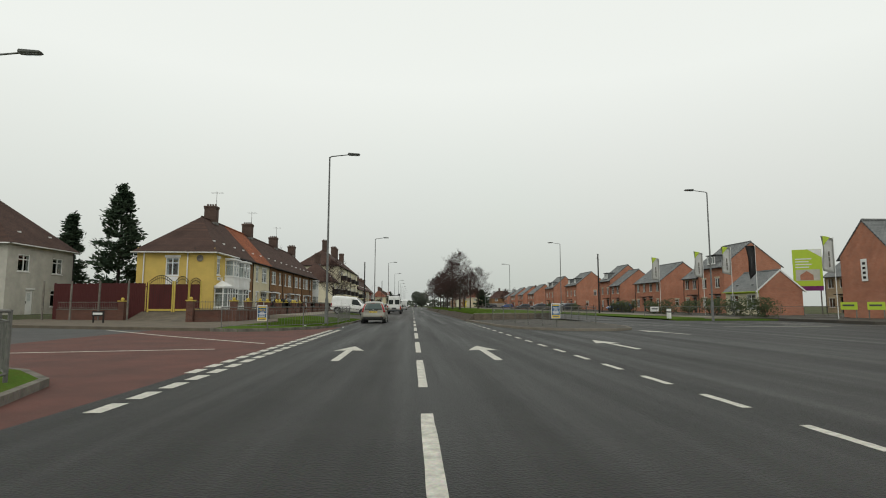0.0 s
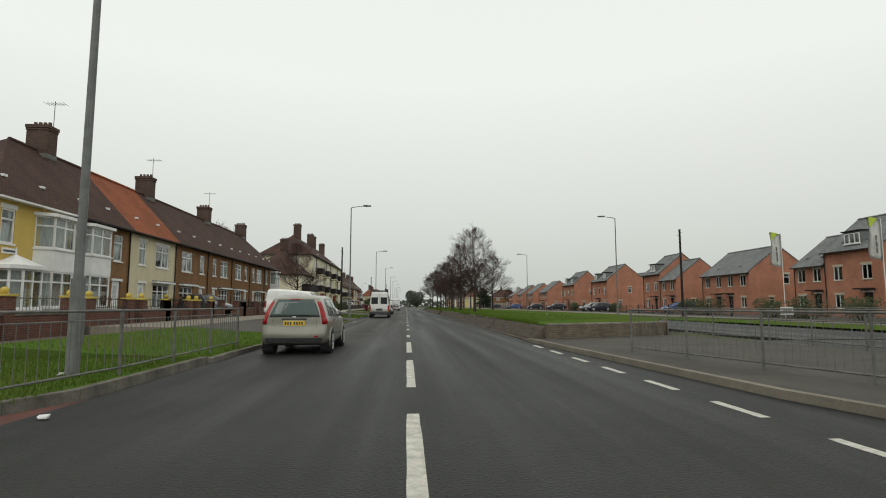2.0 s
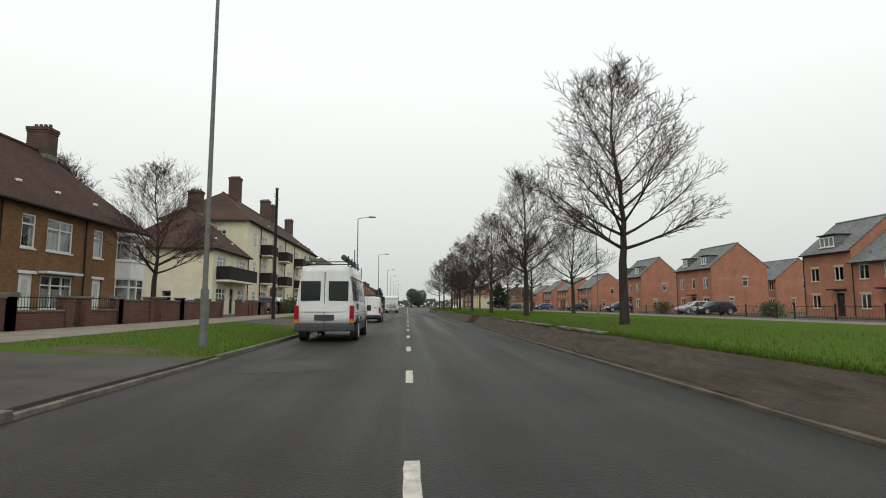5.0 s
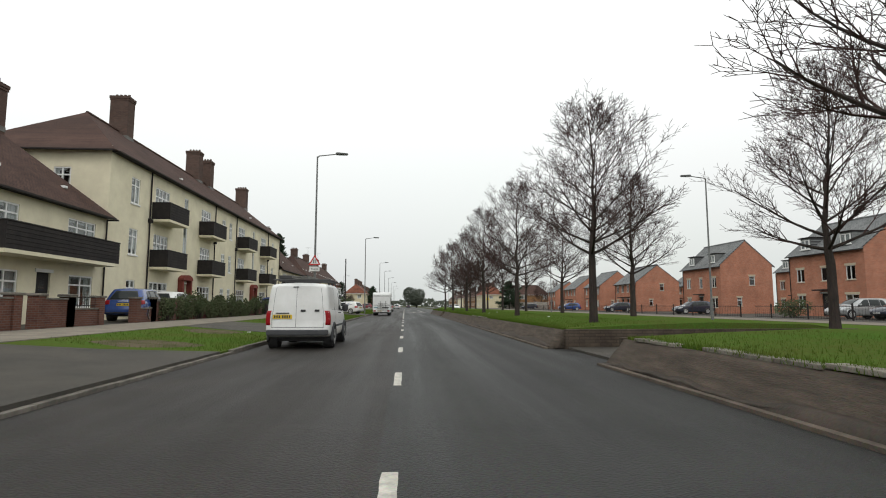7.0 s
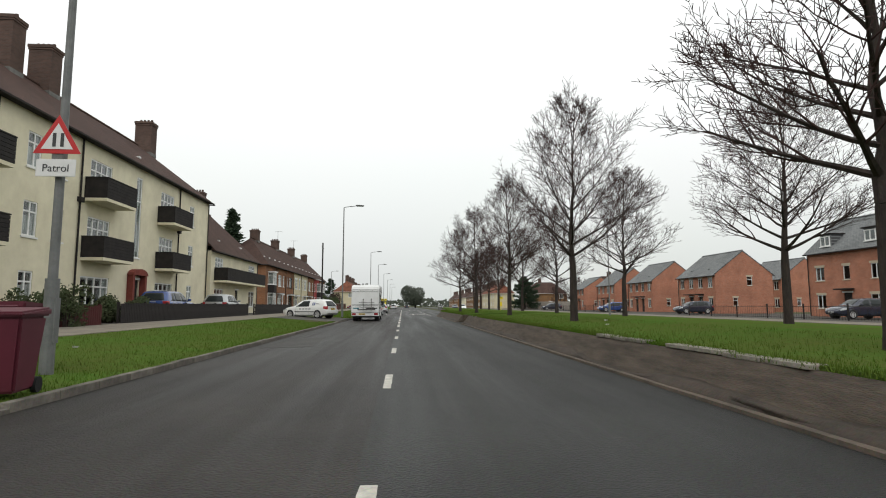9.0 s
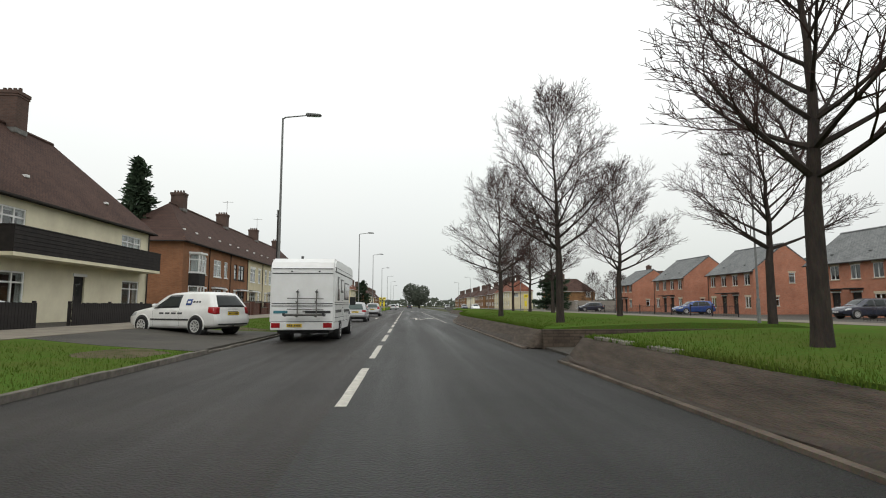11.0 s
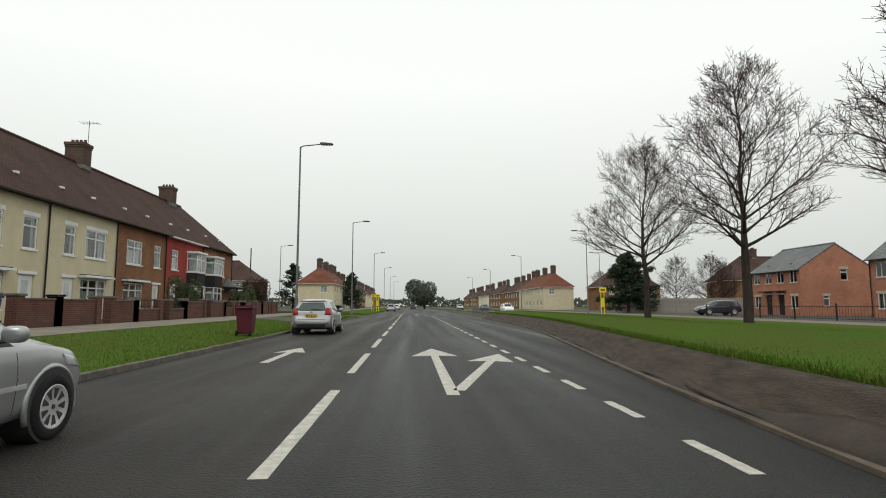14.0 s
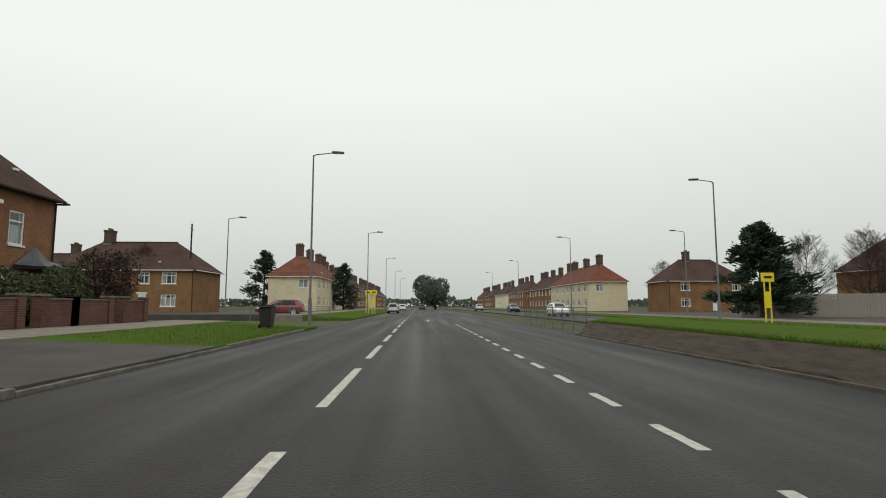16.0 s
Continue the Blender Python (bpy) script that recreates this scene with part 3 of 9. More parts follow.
        part("soffit", box(-s * 0.33, 0, 0, w, ze - drop - 0.06, ze - drop - 0.02), gutter if gutter is not True else WHITE, r)
    if pipe:
        part("downpipe", tubed((-s * 0.07, w - 0.12, 0), (-s * 0.07, w - 0.12, ze - drop - 0.1), 0.04), DARK if pipe is True else pipe, h)
    for c in ([chimney] if chimney else []):
        add_chimney(h, s * d / 2, c[0], zr - 0.7, c[1], *c[2:])
        if aerial:
            add_aerial(h, s * d / 2 + 0.3, c[0] + 0.4, c[1] - 0.4)
    for q in bay or ():
        add_bay(h, s, *q)
    for u, v, dw, dz in dormers:
        dm = part("dormer", box(s * v, s * (v + 1.9), u - dw / 2, u + dw / 2, dz, dz + 1.25, 0.02), TILE_GREY, h)
        add_window(dm, (s * v - s * 0.125, u - dw / 2, dz), (0, 1, 0), out, (0.12, dw - 0.12, 0.2, 1.1), bars=3 if dw > 1.6 else 2, frame_mat=WHITE, transom=False, curtain=False)
        part("dormer_roof", box(s * (v - 0.2), s * (v + 1.8), u - dw / 2 - 0.12, u + dw / 2 + 0.12, dz + 1.25, dz + 1.35, 0.02), DARK, dm)
    return h


def add_bay(h, s, u0, u1, z0, z1, panel=None):
    """A two-storey canted bay with white frames, panel between the storeys."""
    pr = 0.65
    k = 0.45
    plan = [(u0, 0), (u0 + k, pr), (u1 - k, pr), (u1, 0)]

    def body(z0, z1, g=0.0):
        return prism([(-s * p, u, z0) for u, p in [(u0 - g, 0), (u0 + k - g, pr + g), (u1 - k + g, pr + g), (u1 + g, 0)]], (0, 0, z1 - z0))
    b = part("bay", body(-0.3, 0.62), panel or WHITE, h)
    part("bay_panel", body(2.25, 3.3), panel or WHITE, b)
    part("bay_roof", body(4.75, 4.9, 0.12), WHITE, b)
    part("bay_room", prism([(-s * p, u, 0.62) for u, p in [(u0 + 0.2, -0.3), (u0 + k + 0.15, pr - 0.35), (u1 - k - 0.15, pr - 0.35), (u1 - 0.2, -0.3)]], (0, 0, 4.1)), CURTAIN, b)
    for za, zb in ((0.62, 2.25), (3.3, 4.75)):
        for (ua, pa), (ub, pb) in zip(plan, plan[1:]):
            o = Vector((-s * pa, ua, 0))
            e = Vector((-s * pb, ub, 0)) - o
            wdt = e.length
            e.normalize()
            n = Vector((s, 0, 0))
            n = (n - e * n.dot(e)).normalized()
            add_window(b, o, e, n, (0.0, wdt, za, zb), bars=2 if wdt > 1.2 else 1, curtain=False)


LEAD = mat("lead_canopy", (0.13, 0.145, 0.15), (0.09, 0.1, 0.105), 3, 0.6, 0.2, grain=0.2)
# left terrace beyond the side road
def wide_left(w):
    """Openings of a house whose door stands beside its far party wall."""
    return dict(wins=[(0.95, 3.35, 0.55, 2.1, 3), (1.15, 3.1, 3.25, 4.75, 2), (w - 1.75, w - 0.8, 3.25, 4.75, 1)], doors=[(w - 1.8, w - 0.8, 0.0, 2.1)])


def wide_right(w):
    """The mirrored house, with the arched passage to the yard at its near party wall."""
    return dict(wins=[(w - 3.35, w - 0.95, 0.55, 2.1, 3), (w - 3.1, w - 1.15, 3.25, 4.75, 2), (1.2, 2.1, 3.25, 4.75, 1)], doors=[(1.25, 2.2, 0.0, 2.1)], passage=True)


def add_passage(h, s, wall, u0=0.08, u1=0.92, zt=2.0):
    """Arched way through to the back yards, its shaded depth drawn as a dark boarded slab."""
    g = part("passage_gate", box(s * 0.1, s * 0.14, u0, u1, -0.1, zt + 0.4), DARK, h, "dark boarded passage gate")
    r, c, n = (u1 - u0) / 2, (u0 + u1) / 2, 8
    for sg in (-1, 1):
        pts = [(s * 0.004, c + sg * r, zt + 0.42)] + [(s * 0.004, c + sg * r * math.cos(math.pi / 2 * i / n), zt + r * math.sin(math.pi / 2 * i / n)) for i in range(n + 1)] + [(s * 0.004, c, zt + 0.42)]
        part("arch_spandrel", prism(pts, (s * 0.09, 0, 0)), wall, h)
    for k in range(5):
        u = u0 + (u1 - u0) * (k + 1) / 6
        part("infill_joint", box(s * 0.092, s * 0.101, u - 0.006, u + 0.006, 0, zt + 0.38), TRIM_BLACK, g)


TRIM_BLACK = mat("black_joint", (0.012, 0.012, 0.012), (0.02, 0.02, 0.02), 4, 0.9)


def terrace(y0, specs, xf=-16.6, zb=0.5, d=6.3, ze=5.55, zr=9.0, hip=5.5):
    y = y0
    for i, sp in enumerate(specs):
        w, wall, roof, label = sp[:4]
        extra = dict(sp[4]) if len(sp) > 4 else {}
        first, last = i == 0, i == len(specs) - 1
        for k, q in (wide_right(w) if extra.pop("mirror", False) else wide_left(w)).items():
            if k != "passage" or "wins" not in extra:
                extra.setdefault(k, q)
        wins, doors, passage = extra.pop("wins"), extra.pop("doors"), extra.pop("passage", False)
        extra.setdefault("gutter", True if wall in (RENDER_YELLOW, RENDER_RED) else DARK)
        extra.setdefault("heads", wall in (RENDER_CREAM, RENDER_YELLOW))
        h = house(-1, xf, y, zb, w, d, ze, zr, wall, roof, label, wins, doors, end0=first, end1=last, hip0=hip if first else 0, hip1=hip if last else 0,
                  gaps=[(0.08, 0.92, -0.1, 2.4)] if passage else (), **extra)
        if passage:
            add_passage(h, -1, wall)
        for q in wins:
            if q[2] < 1:
                c = part("window_canopy", box(0.01, 0.42, q[0] - 0.2, q[1] + 0.2, 2.16, 2.28, 0.02), WHITE, h, "white boarded canopy over the window")
                part("canopy_flashing", box(0.002, 0.3, q[0] - 0.15, q[1] + 0.15, 2.282, 2.34, 0.01), LEAD, c)
        for q in doors:
            part("door_step", box(0.004, 0.5, q[0] - 0.1, q[1] + 0.1, -0.2, -0.01, 0.01), KERB, h)
        y += w


B, C, Y = BRICK_BROWN, RENDER_CREAM, RENDER_YELLOW
terrace(46.8, [
    (5.4, Y, TILE_BROWN, "yellow rendered end house with a white two-storey bay", dict(bay=[(2.75, 5.2, 0, 5)], wins=[(0.7, 1.5, 3.3, 4.75, 1)], doors=[], pipe=WHITE,
        side0=[(2.85, 3.95, 3.2, 4.7)])),
    (5.9, B, TILE_BROWN, "brown brick terraced house with a white bay window", dict(chimney=(2.2, 10.5), aerial=True, bay=[(0.4, 3.1, 0, 5)], wins=[(4.1, 5.05, 3.25, 4.75, 1)], doors=[(4.1, 5.05, 0, 2.1)])),
    (6.6, C, TILE_RUST, "cream rendered terraced house under an orange tiled roof", dict(aerial=True, mirror=True)),
    (6.5, B, TILE_BROWN, "brown brick terraced house with white windows", dict(chimney=(1.6, 10.5), aerial=True)),
    (6.3, B, TILE_BROWN, "brown brick terraced house with white windows", dict(mirror=True)),
    (6.0, B, TILE_BROWN, "brown brick terraced house with white windows", dict(chimney=(1.0, 10.4), aerial=True)),
    (6.0, B, TILE_BROWN, "brown brick terraced house with white windows", dict(mirror=True)),
    (6.2, B, TILE_BROWN, "brown brick end house with a white bay", dict(chimney=(0.9, 10.4), bay=[(3.0, 5.6, 0, 5)], wins=[(0.7, 1.6, 3.25, 4.75, 1)], doors=[(0.8, 1.7, 0, 2.1)])),
])

PORCH_RED = mat("red_porch_brick", (0.24, 0.045, 0.03), (0.17, 0.035, 0.025), 4, 0.85, 0.3, grain=0.2)


# white flats with balconies
def add_balcony(h, s, u0, u1, z, deep=1.1):
    """A slab with dark boards on a frame, open above."""
    b = part("balcony", box(-s * 0.01, -s * deep, u0, u1, z - 0.15, z), RENDER_WHITE, h)
    f = part("balcony_front", box(-s * (deep - 0.06), -s * (deep - 0.02), u0, u1, z + 0.002, z + 1.0), DARK, b, "dark boarded balcony front")
    for k in range(6):
        zz = z + 0.012 + k * 0.165
        part("board", box(-s * (deep - 0.019), -s * (deep + 0.012), u0 - 0.012, u1 + 0.012, zz, zz + 0.148, 0.006), DARK, f)
    for u in (u0, u1 - 0.06):
        part("balcony_side", box(-s * 0.02, -s * (deep - 0.062), u, u + 0.06, z + 0.002, z + 1.0), DARK, b)
    part("balcony_rail", box(-s * 0.02, -s * (deep + 0.03), u0 - 0.03, u1 + 0.03, z + 1.002, z + 1.06, 0.01), DARK, b)


def flats(y0, w, hip0, hip1, end0, end1, label, chimneys):
    """Three storeys: tiers of balconies in two mirrored pairs, each pair sharing a tall stair window over a red porch."""
    xf, zb, d, ze, zr, s = -15.3, 0.5, 8.2, 9.2, 12.6, -1
    wins, doors, bal = [], [], []
    for st in range(3):
        z = st * 2.95
        for u in (4.9, 12.7, 22.2, 30.3):
            wins.append((u + 0.15, u + 2.75, z + 0.5, z + 2.15, 4) if st == 0 else (u + 0.45, u + 2.5, z + 0.35, z + 2.2, 4))
            if st:
                bal.append((u, u + 3.0, z + 0.1))
        wins += [(2.3, 3.3, z + 0.65, z + 2.15, 2), (18.0, 18.9, z + 0.65, z + 2.15, 2), (19.9, 20.7, z + 0.65, z + 2.15, 2), (35.6, 36.5, z + 0.65, z + 2.15, 2)]
    for u in (9.6, 27.2):
        doors.append((u, u + 1.1, 0.0, 2.2, DARK))
        wins.append((u + 0.25, u + 0.95, 3.5, 8.3, 1))
    h = house(s, xf, y0, zb, w, d, ze, zr, RENDER_WHITE, TILE_BROWN, label, wins, doors, hip0=hip0, hip1=hip1, end0=end0, end1=end1, name="apartment_building", group="white flats", pipe=True,
              side0=[(2.0, 2.9, 6.6, 8.0), (2.0, 2.9, 0.7, 2.0)] if end0 else (), gutter=DARK)
    for b in bal:
        add_balcony(h, s, *b)
    for u in (4.6, 16.1, 21.8, 33.6):
        part("downpipe", tubed((-s * 0.07, u, 0), (-s * 0.07, u, 8.9), 0.045), DARK, h)
        part("hopper", box(-s * 0.01, -s * 0.2, u - 0.16, u + 0.16, 5.7, 5.95, 0.02), DARK, h)
    for u, z in chimneys:
        add_chimney(h, s * d / 2, u, zr - 0.8, z, 1.2, 0.95, 4)
    for q in doors:
        p = part("porch", box(-s * 0.01, -s * 0.35, q[0] - 0.3, q[0] - 0.08, -0.1, 2.45), PORCH_RED, h, "red painted brick porch")
        part("porch_side", box(-s * 0.01, -s * 0.35, q[1] + 0.08, q[1] + 0.3, -0.1, 2.45), PORCH_RED, p)
        n, c, r = 8, (q[0] + q[1]) / 2, (q[1] - q[0]) / 2 + 0.35
        arch = [(-s * 0.01, c + r * math.cos(math.pi * i / n), 2.452 + 0.38 * math.sin(math.pi * i / n)) for i in range(n + 1)]
        part("porch_head", prism(arch, (-s * 0.39, 0, 0)), PORCH_RED, p)
    return h


def wing(y0, w, label, end0, end1, chimney=None, zr=9.6):
    h = house(-1, -15.0, y0, 0.5, w, 7.6, 5.5, zr, RENDER_WHITE, TILE_BROWN, label,
              [(1.0, 3.2, 0.6, 2.1, 3), (w - 2.9, w - 1.0, 0.6, 2.1, 2), (1.0, 3.0, 3.4, 4.7, 3), (w - 3.2, w - 1.0, 3.4, 4.7, 3)], [(w / 2 - 0.4, w / 2 + 0.5, 0, 2.1, DARK)],
              end0=end0, end1=end1, hip0=5 if end0 else 0, hip1=4 if end1 else 0, group="white flats", chimney=chimney, gutter=DARK, side0=[(3.0, 3.8, 0.2, 1.9)] if end0 else ())
    add_balcony(h, -1, 0.8, w - 0.8, 2.75)
    return h


wing(103.6, 9.4, "low white rendered block with one long dark balcony", True, True, (6.0, 11.0), 9.1)
flats(113.6, 39.4, 5.0, 4.0, True, True, "three-storey cream rendered flats with dark balconies", [(8.8, 15.2), (22.0, 15.1), (25.0, 15.0), (37.0, 14.8)])
wing(153.2, 14.0, "low white rendered block with a dark balcony", False, True, (7.0, 11.4))

E2 = BRICK_ORANGE
terrace(175.0, [
    (5.6, E2, TILE_BROWN, "orange brown brick end house with dark panelled bays", dict(side0=[(4.0, 4.9, 3.4, 4.6)], bay=[(1.2, 3.4, 0, 5, DARK)], wins=[(4.1, 5.0, 3.3, 4.75, 1)], doors=[(4.1, 5.0, 0, 2.1)])),
    (5.7, E2, TILE_BROWN, "orange brown brick terraced house with white windows", dict(chimney=(0.9, 10.7))),
    (5.7, E2, TILE_BROWN, "orange brown brick terraced house with dark windows", dict(mirror=True, frame_mat=DARK)),
    (6.1, C, TILE_BROWN, "cream rendered terraced house with white windows", dict(chimney=(1.0, 10.7), aerial=True)),
    (6.1, C, TILE_BROWN, "cream rendered terraced house with white windows", dict(mirror=True)),
    (6.5, E2, TILE_BROWN, "orange brown brick terraced house with white windows", dict(chimney=(1.0, 10.7), aerial=True)),
    (6.9, RENDER_RED, TILE_BROWN, "red rendered house with a dark panelled bay", dict(bay=[(3.7, 6.3, 0, 5, DARK)], wins=[(1.0, 2.1, 3.3, 4.75, 1)], doors=[(0.9, 2.0, 0, 2.1)])),
    (7.4, E2, TILE_BROWN, "orange brick end house with a dark bay and porch", dict(chimney=(0.1, 10.7), bay=[(0.7, 3.4, 0, 5, DARK)], wins=[(4.5, 5.4, 3.3, 4.75, 1)], doors=[(4.3, 5.2, 0, 2.1)])),
], xf=-16.0, ze=6.0, zr=9.4, hip=5.0)

# new brick houses across the road
CREAM_STONE = mat("cast_stone", (0.5, 0.43, 0.3), (0.42, 0.36, 0.26), 2, 0.9, grain=0.15)


def new_house(y0, w, tall=False, xf=38.6, dorm=2, d=7.4, label="", ze=None, zr=None, zb=0.25, wall=None):
    ze = ze or (6.0 if tall else 4.9)
    zr = zr or (8.95 if tall else 7.75)
    n = 2 if w < 7 else 3 if tall else 4
    k = w / n
    wins, doors = [], []
    for i in range(n):
        c = (i + 0.5) * k
        for z in ((0.7, 1.9), (3.2, 4.4)):
            if z[0] < 1 and (i in (1, 2) if n == 4 else i == n - 2):
                doors.append((c - 0.45, c + 0.45, 0.0, 2.05, DARK))
            else:
                half = 0.36 if n == 3 and i == 1 else 0.7 if n == 3 and i == 0 and z[0] < 1 else 0.5
                wins.append((c - half, c + half, z[0], z[1], 1 if half < 0.4 else 2))
    d0 = []
    if dorm and tall:
        d0 = [(w * (0.5 if dorm == 1 else 0.23 + 0.54 * i / (dorm - 1)), 0.3, 1.9 if dorm == 1 else 1.35, ze + 0.12) for i in range(dorm)]
    h = house(1, xf, y0, zb, w, d, ze, zr, wall or BRICK_RED, TILE_GREY, label or "new red brick house with a grey tiled roof", wins, doors, end0=True, end1=True,
              side0=[(d * 0.55, d * 0.55 + 0.7, 3.4, 4.5), (d * 0.3, d * 0.3 + 0.6, 0.9, 1.9)], frame_mat=WHITE, sill_mat=CREAM_STONE, heads=True, gutter=DARK, group="new brick houses", dormers=d0, curtain=False, pipe=DARK)
    for q in doors:
        part("door_canopy", box(-0.75, -0.02, q[0] - 0.3, q[1] + 0.3, 2.3, 2.42, 0.02), DARK, h)
    return h


new_house(65.8, 6.2, True, dorm=1, label="tall new red brick house with a wide roof dormer")
new_house(72.0, 4.0, label="lower new red brick house joined to a tall one")
new_house(83.2, 9.8, label="pair of new red brick houses under a grey roof")
new_house(100.0, 5.0, label="lower new red brick house joined to a tall one")
new_house(105.0, 5.8, True, dorm=1, label="tall new red brick house with one dormer")
new_house(127.0, 9.0, True, dorm=2, label="tall new red brick house with two dormers")
new_house(135.5, 8.5, xf=53, label="new red brick house set back from the road")
new_house(152.6, 8.2, xf=54.7, tall=True, dorm=2, label="tall new red brick house set back from the road")
new_house(148.0, 9.0, True, dorm=2, d=6.6, label="tall new red brick house with dormers")
new_house(172.5, 9.0)
new_house(182.0, 9.0, xf=54, label="new red brick house set back from the road")
new_house(205.0, 9.0, xf=55, label="new red brick house set back from the road")
new_house(189.5, 9.0)
new_house(204.5, 9.0)
new_house(221.5, 7.5, ze=4.6, zr=7.0, d=7.5)
new_house(61.5, 8.0, xf=54.5, label="buff brick house at the edge of the estate", wall=BRICK_BUFF)
show = house(1, 36.5, 44.6, 0.25, 7.0, 5.0, 5.2, 7.9, BRICK_RED, TILE_GREY, "red brick show home with its gable towards the road", [], [], end0=True, end1=True, frame_mat=WHITE, sill_mat=CREAM_STONE, gutter=DARK,
             group="new brick houses", curtain=False, pipe=DARK, rot=-90)
plaque = part("gable_sign", box(2.15, 2.75, -0.06, -0.02, 2.9, 4.7, 0.01), WHITE, show, "tall white sign on the gable")
for k in range(4):
    part("sign_bar", box(2.3, 2.6, -0.068, -0.061, 3.1 + 0.38 * k, 3.3 + 0.38 * k), DARK, plaque)
sheet("show_home_ground", [(29, 33), (50, 33), (50, 44), (29, 44)], 0.2, PATCH, "paved ground round the show home", "ground")

# far terraces past the next junction, both sides
for i in range(6):
    for s, x, y in ((-1, -13.8 if i == 0 else -15.8, 280 + i * 36), (1, 32 if i == 0 else 34, 296 + i * 36)):
        far = house(s, x, y, 0.4, 29, 7, 5.4, 8.6, RENDER_CREAM if i == 0 else BRICK_BROWN if i % 3 else RENDER_WHITE, TILE_ORANGE if i == 0 else TILE_BROWN,
              "far terraced block with a hipped tile roof", [(a + 0.8, a + 2.3, z, z + 1.3, 2) for a in range(1, 26, 4) for z in (0.8, 3.4)], [], hip0=4, hip1=4, end0=True, end1=True,
              chimney=(4.5, 10.4), group="far terraces", side0=[(1.2, 2.6, 3.4, 4.6)])
        for u in (12.5, 20.5, 25):
            add_chimney(far, s * 3.5, u, 7.9, 10.3)
house(-1, -39.5, 260, 0.4, 16, 8, 5.0, 8.2, BRICK_BROWN, TILE_BROWN, "brown brick semi-detached house facing the green", [(1, 2.6, 3.2, 4.5, 3), (12.5, 14.1, 3.2, 4.5, 3), (10, 11.2, 3.2, 4.5, 2), (1, 2.6, 0.7, 2, 3), (12.5, 14.1, 0.7, 2, 3)], [(10, 10.9, 0, 2.1)],
      hip0=4, hip1=4, end0=True, end1=True, chimney=(4.5, 9.7), rot=-90, group="far houses")
house(-1, -60, 275, 0.4, 16, 8, 5.0, 8.2, BRICK_BROWN, TILE_BROWN, "brown brick semi-detached house behind gardens", [(1, 2.6, 3.2, 4.5, 3), (12.5, 14.1, 3.2, 4.5, 3)], [],
      hip0=4, hip1=4, end0=True, end1=True, chimney=(12, 9.7), rot=-90, group="far houses")
house(1, 54, 284, 0.4, 13, 8, 5.0, 8.4, BRICK_BROWN, TILE_BROWN, "brown brick semi-detached house beyond the fence", [(1.2, 2.6, 3.2, 4.5, 3), (9.5, 11, 3.2, 4.5, 3), (1.2, 2.6, 0.7, 2.0, 3), (9.5, 11, 0.7, 2.0, 3)], [(5, 5.9, 0, 2.1)],
      hip0=4, hip1=4, end0=True, end1=True, chimney=(8, 9.9), rot=90, group="far houses")
house(1, 67, 256, 0.4, 14, 8, 5.2, 9.0, BRICK_BROWN, TILE_BROWN, "brown brick house behind a pale fence", [(1.2, 2.6, 3.2, 4.5, 3), (9.5, 11, 3.2, 4.5, 3)], [],
      hip0=4, hip1=4, end0=True, end1=True, chimney=(8, 10.4), rot=90, group="far houses")
house(-1, -32, 45, 0.4, 8.5, 9, 6.1, 10.1, RENDER_GREY, TILE_BROWN, "grey pebbledashed house across the side road", [(1.2, 2.6, 3.6, 5.0), (5.5, 6.9, 3.6, 5.0), (5.5, 6.9, 0.7, 2.2)], [(2.4, 3.3, 0, 2.1)],
      hip0=4, hip1=4, end0=True, end1=True, chimney=(3.2, 11.9), side0=[(1.5, 3.0, 3.6, 5.0), (5.5, 7.0, 3.6, 5.0), (1.5, 3.0, 0.7, 2.1)], group="far houses")

# ---------------------------------------------------------------- lamp columns and poles
def street_lamp():
    h = thing("street_lamp", pose(0, 0, 0), "tall grey steel street lamp with one arm", "street lamp", "street lamps")
    part("base", tubed((0, 0, -0.3), (0, 0, 1.5), 0.1, 0.1, 12), LAMP_GREY, h, smooth=False)
    part("column", tubed((0, 0, 1.5), (0, 0, 10.1), 0.07, 0.045, 10), LAMP_GREY, h)
    part("base_door", box(0.085, 0.108, -0.06, 0.06, 0.5, 1.2), LAMP_GREY, h)
    bm = bmesh.new()
    tube(bm, (0, 0, 10.05), (0.12, 0, 10.14), 0.045, 0.035, 8)
    tube(bm, (0.12, 0, 10.14), (1.2, 0, 10.27), 0.035, 0.03, 8)
    part("arm", bm, LAMP_GREY, h)
    bm = box(1.1, 1.85, -0.14, 0.14, 10.22, 10.37)
    for v in bm.verts:
        if v.co.z < 10.3:
            v.co.y *= 0.8
        if v.co.x > 1.5 and v.co.z > 10.3:
            v.co.z -= 0.05
    bmesh.ops.bevel(bm, geom=bm.edges[:], offset=0.04, segments=2, affect="EDGES")
    lan = part("lantern", bm, LAMP_GREY, h)
    part("lens", box(1.25, 1.75, -0.09, 0.09, 10.205, 10.222), GLASS, lan)
    return h


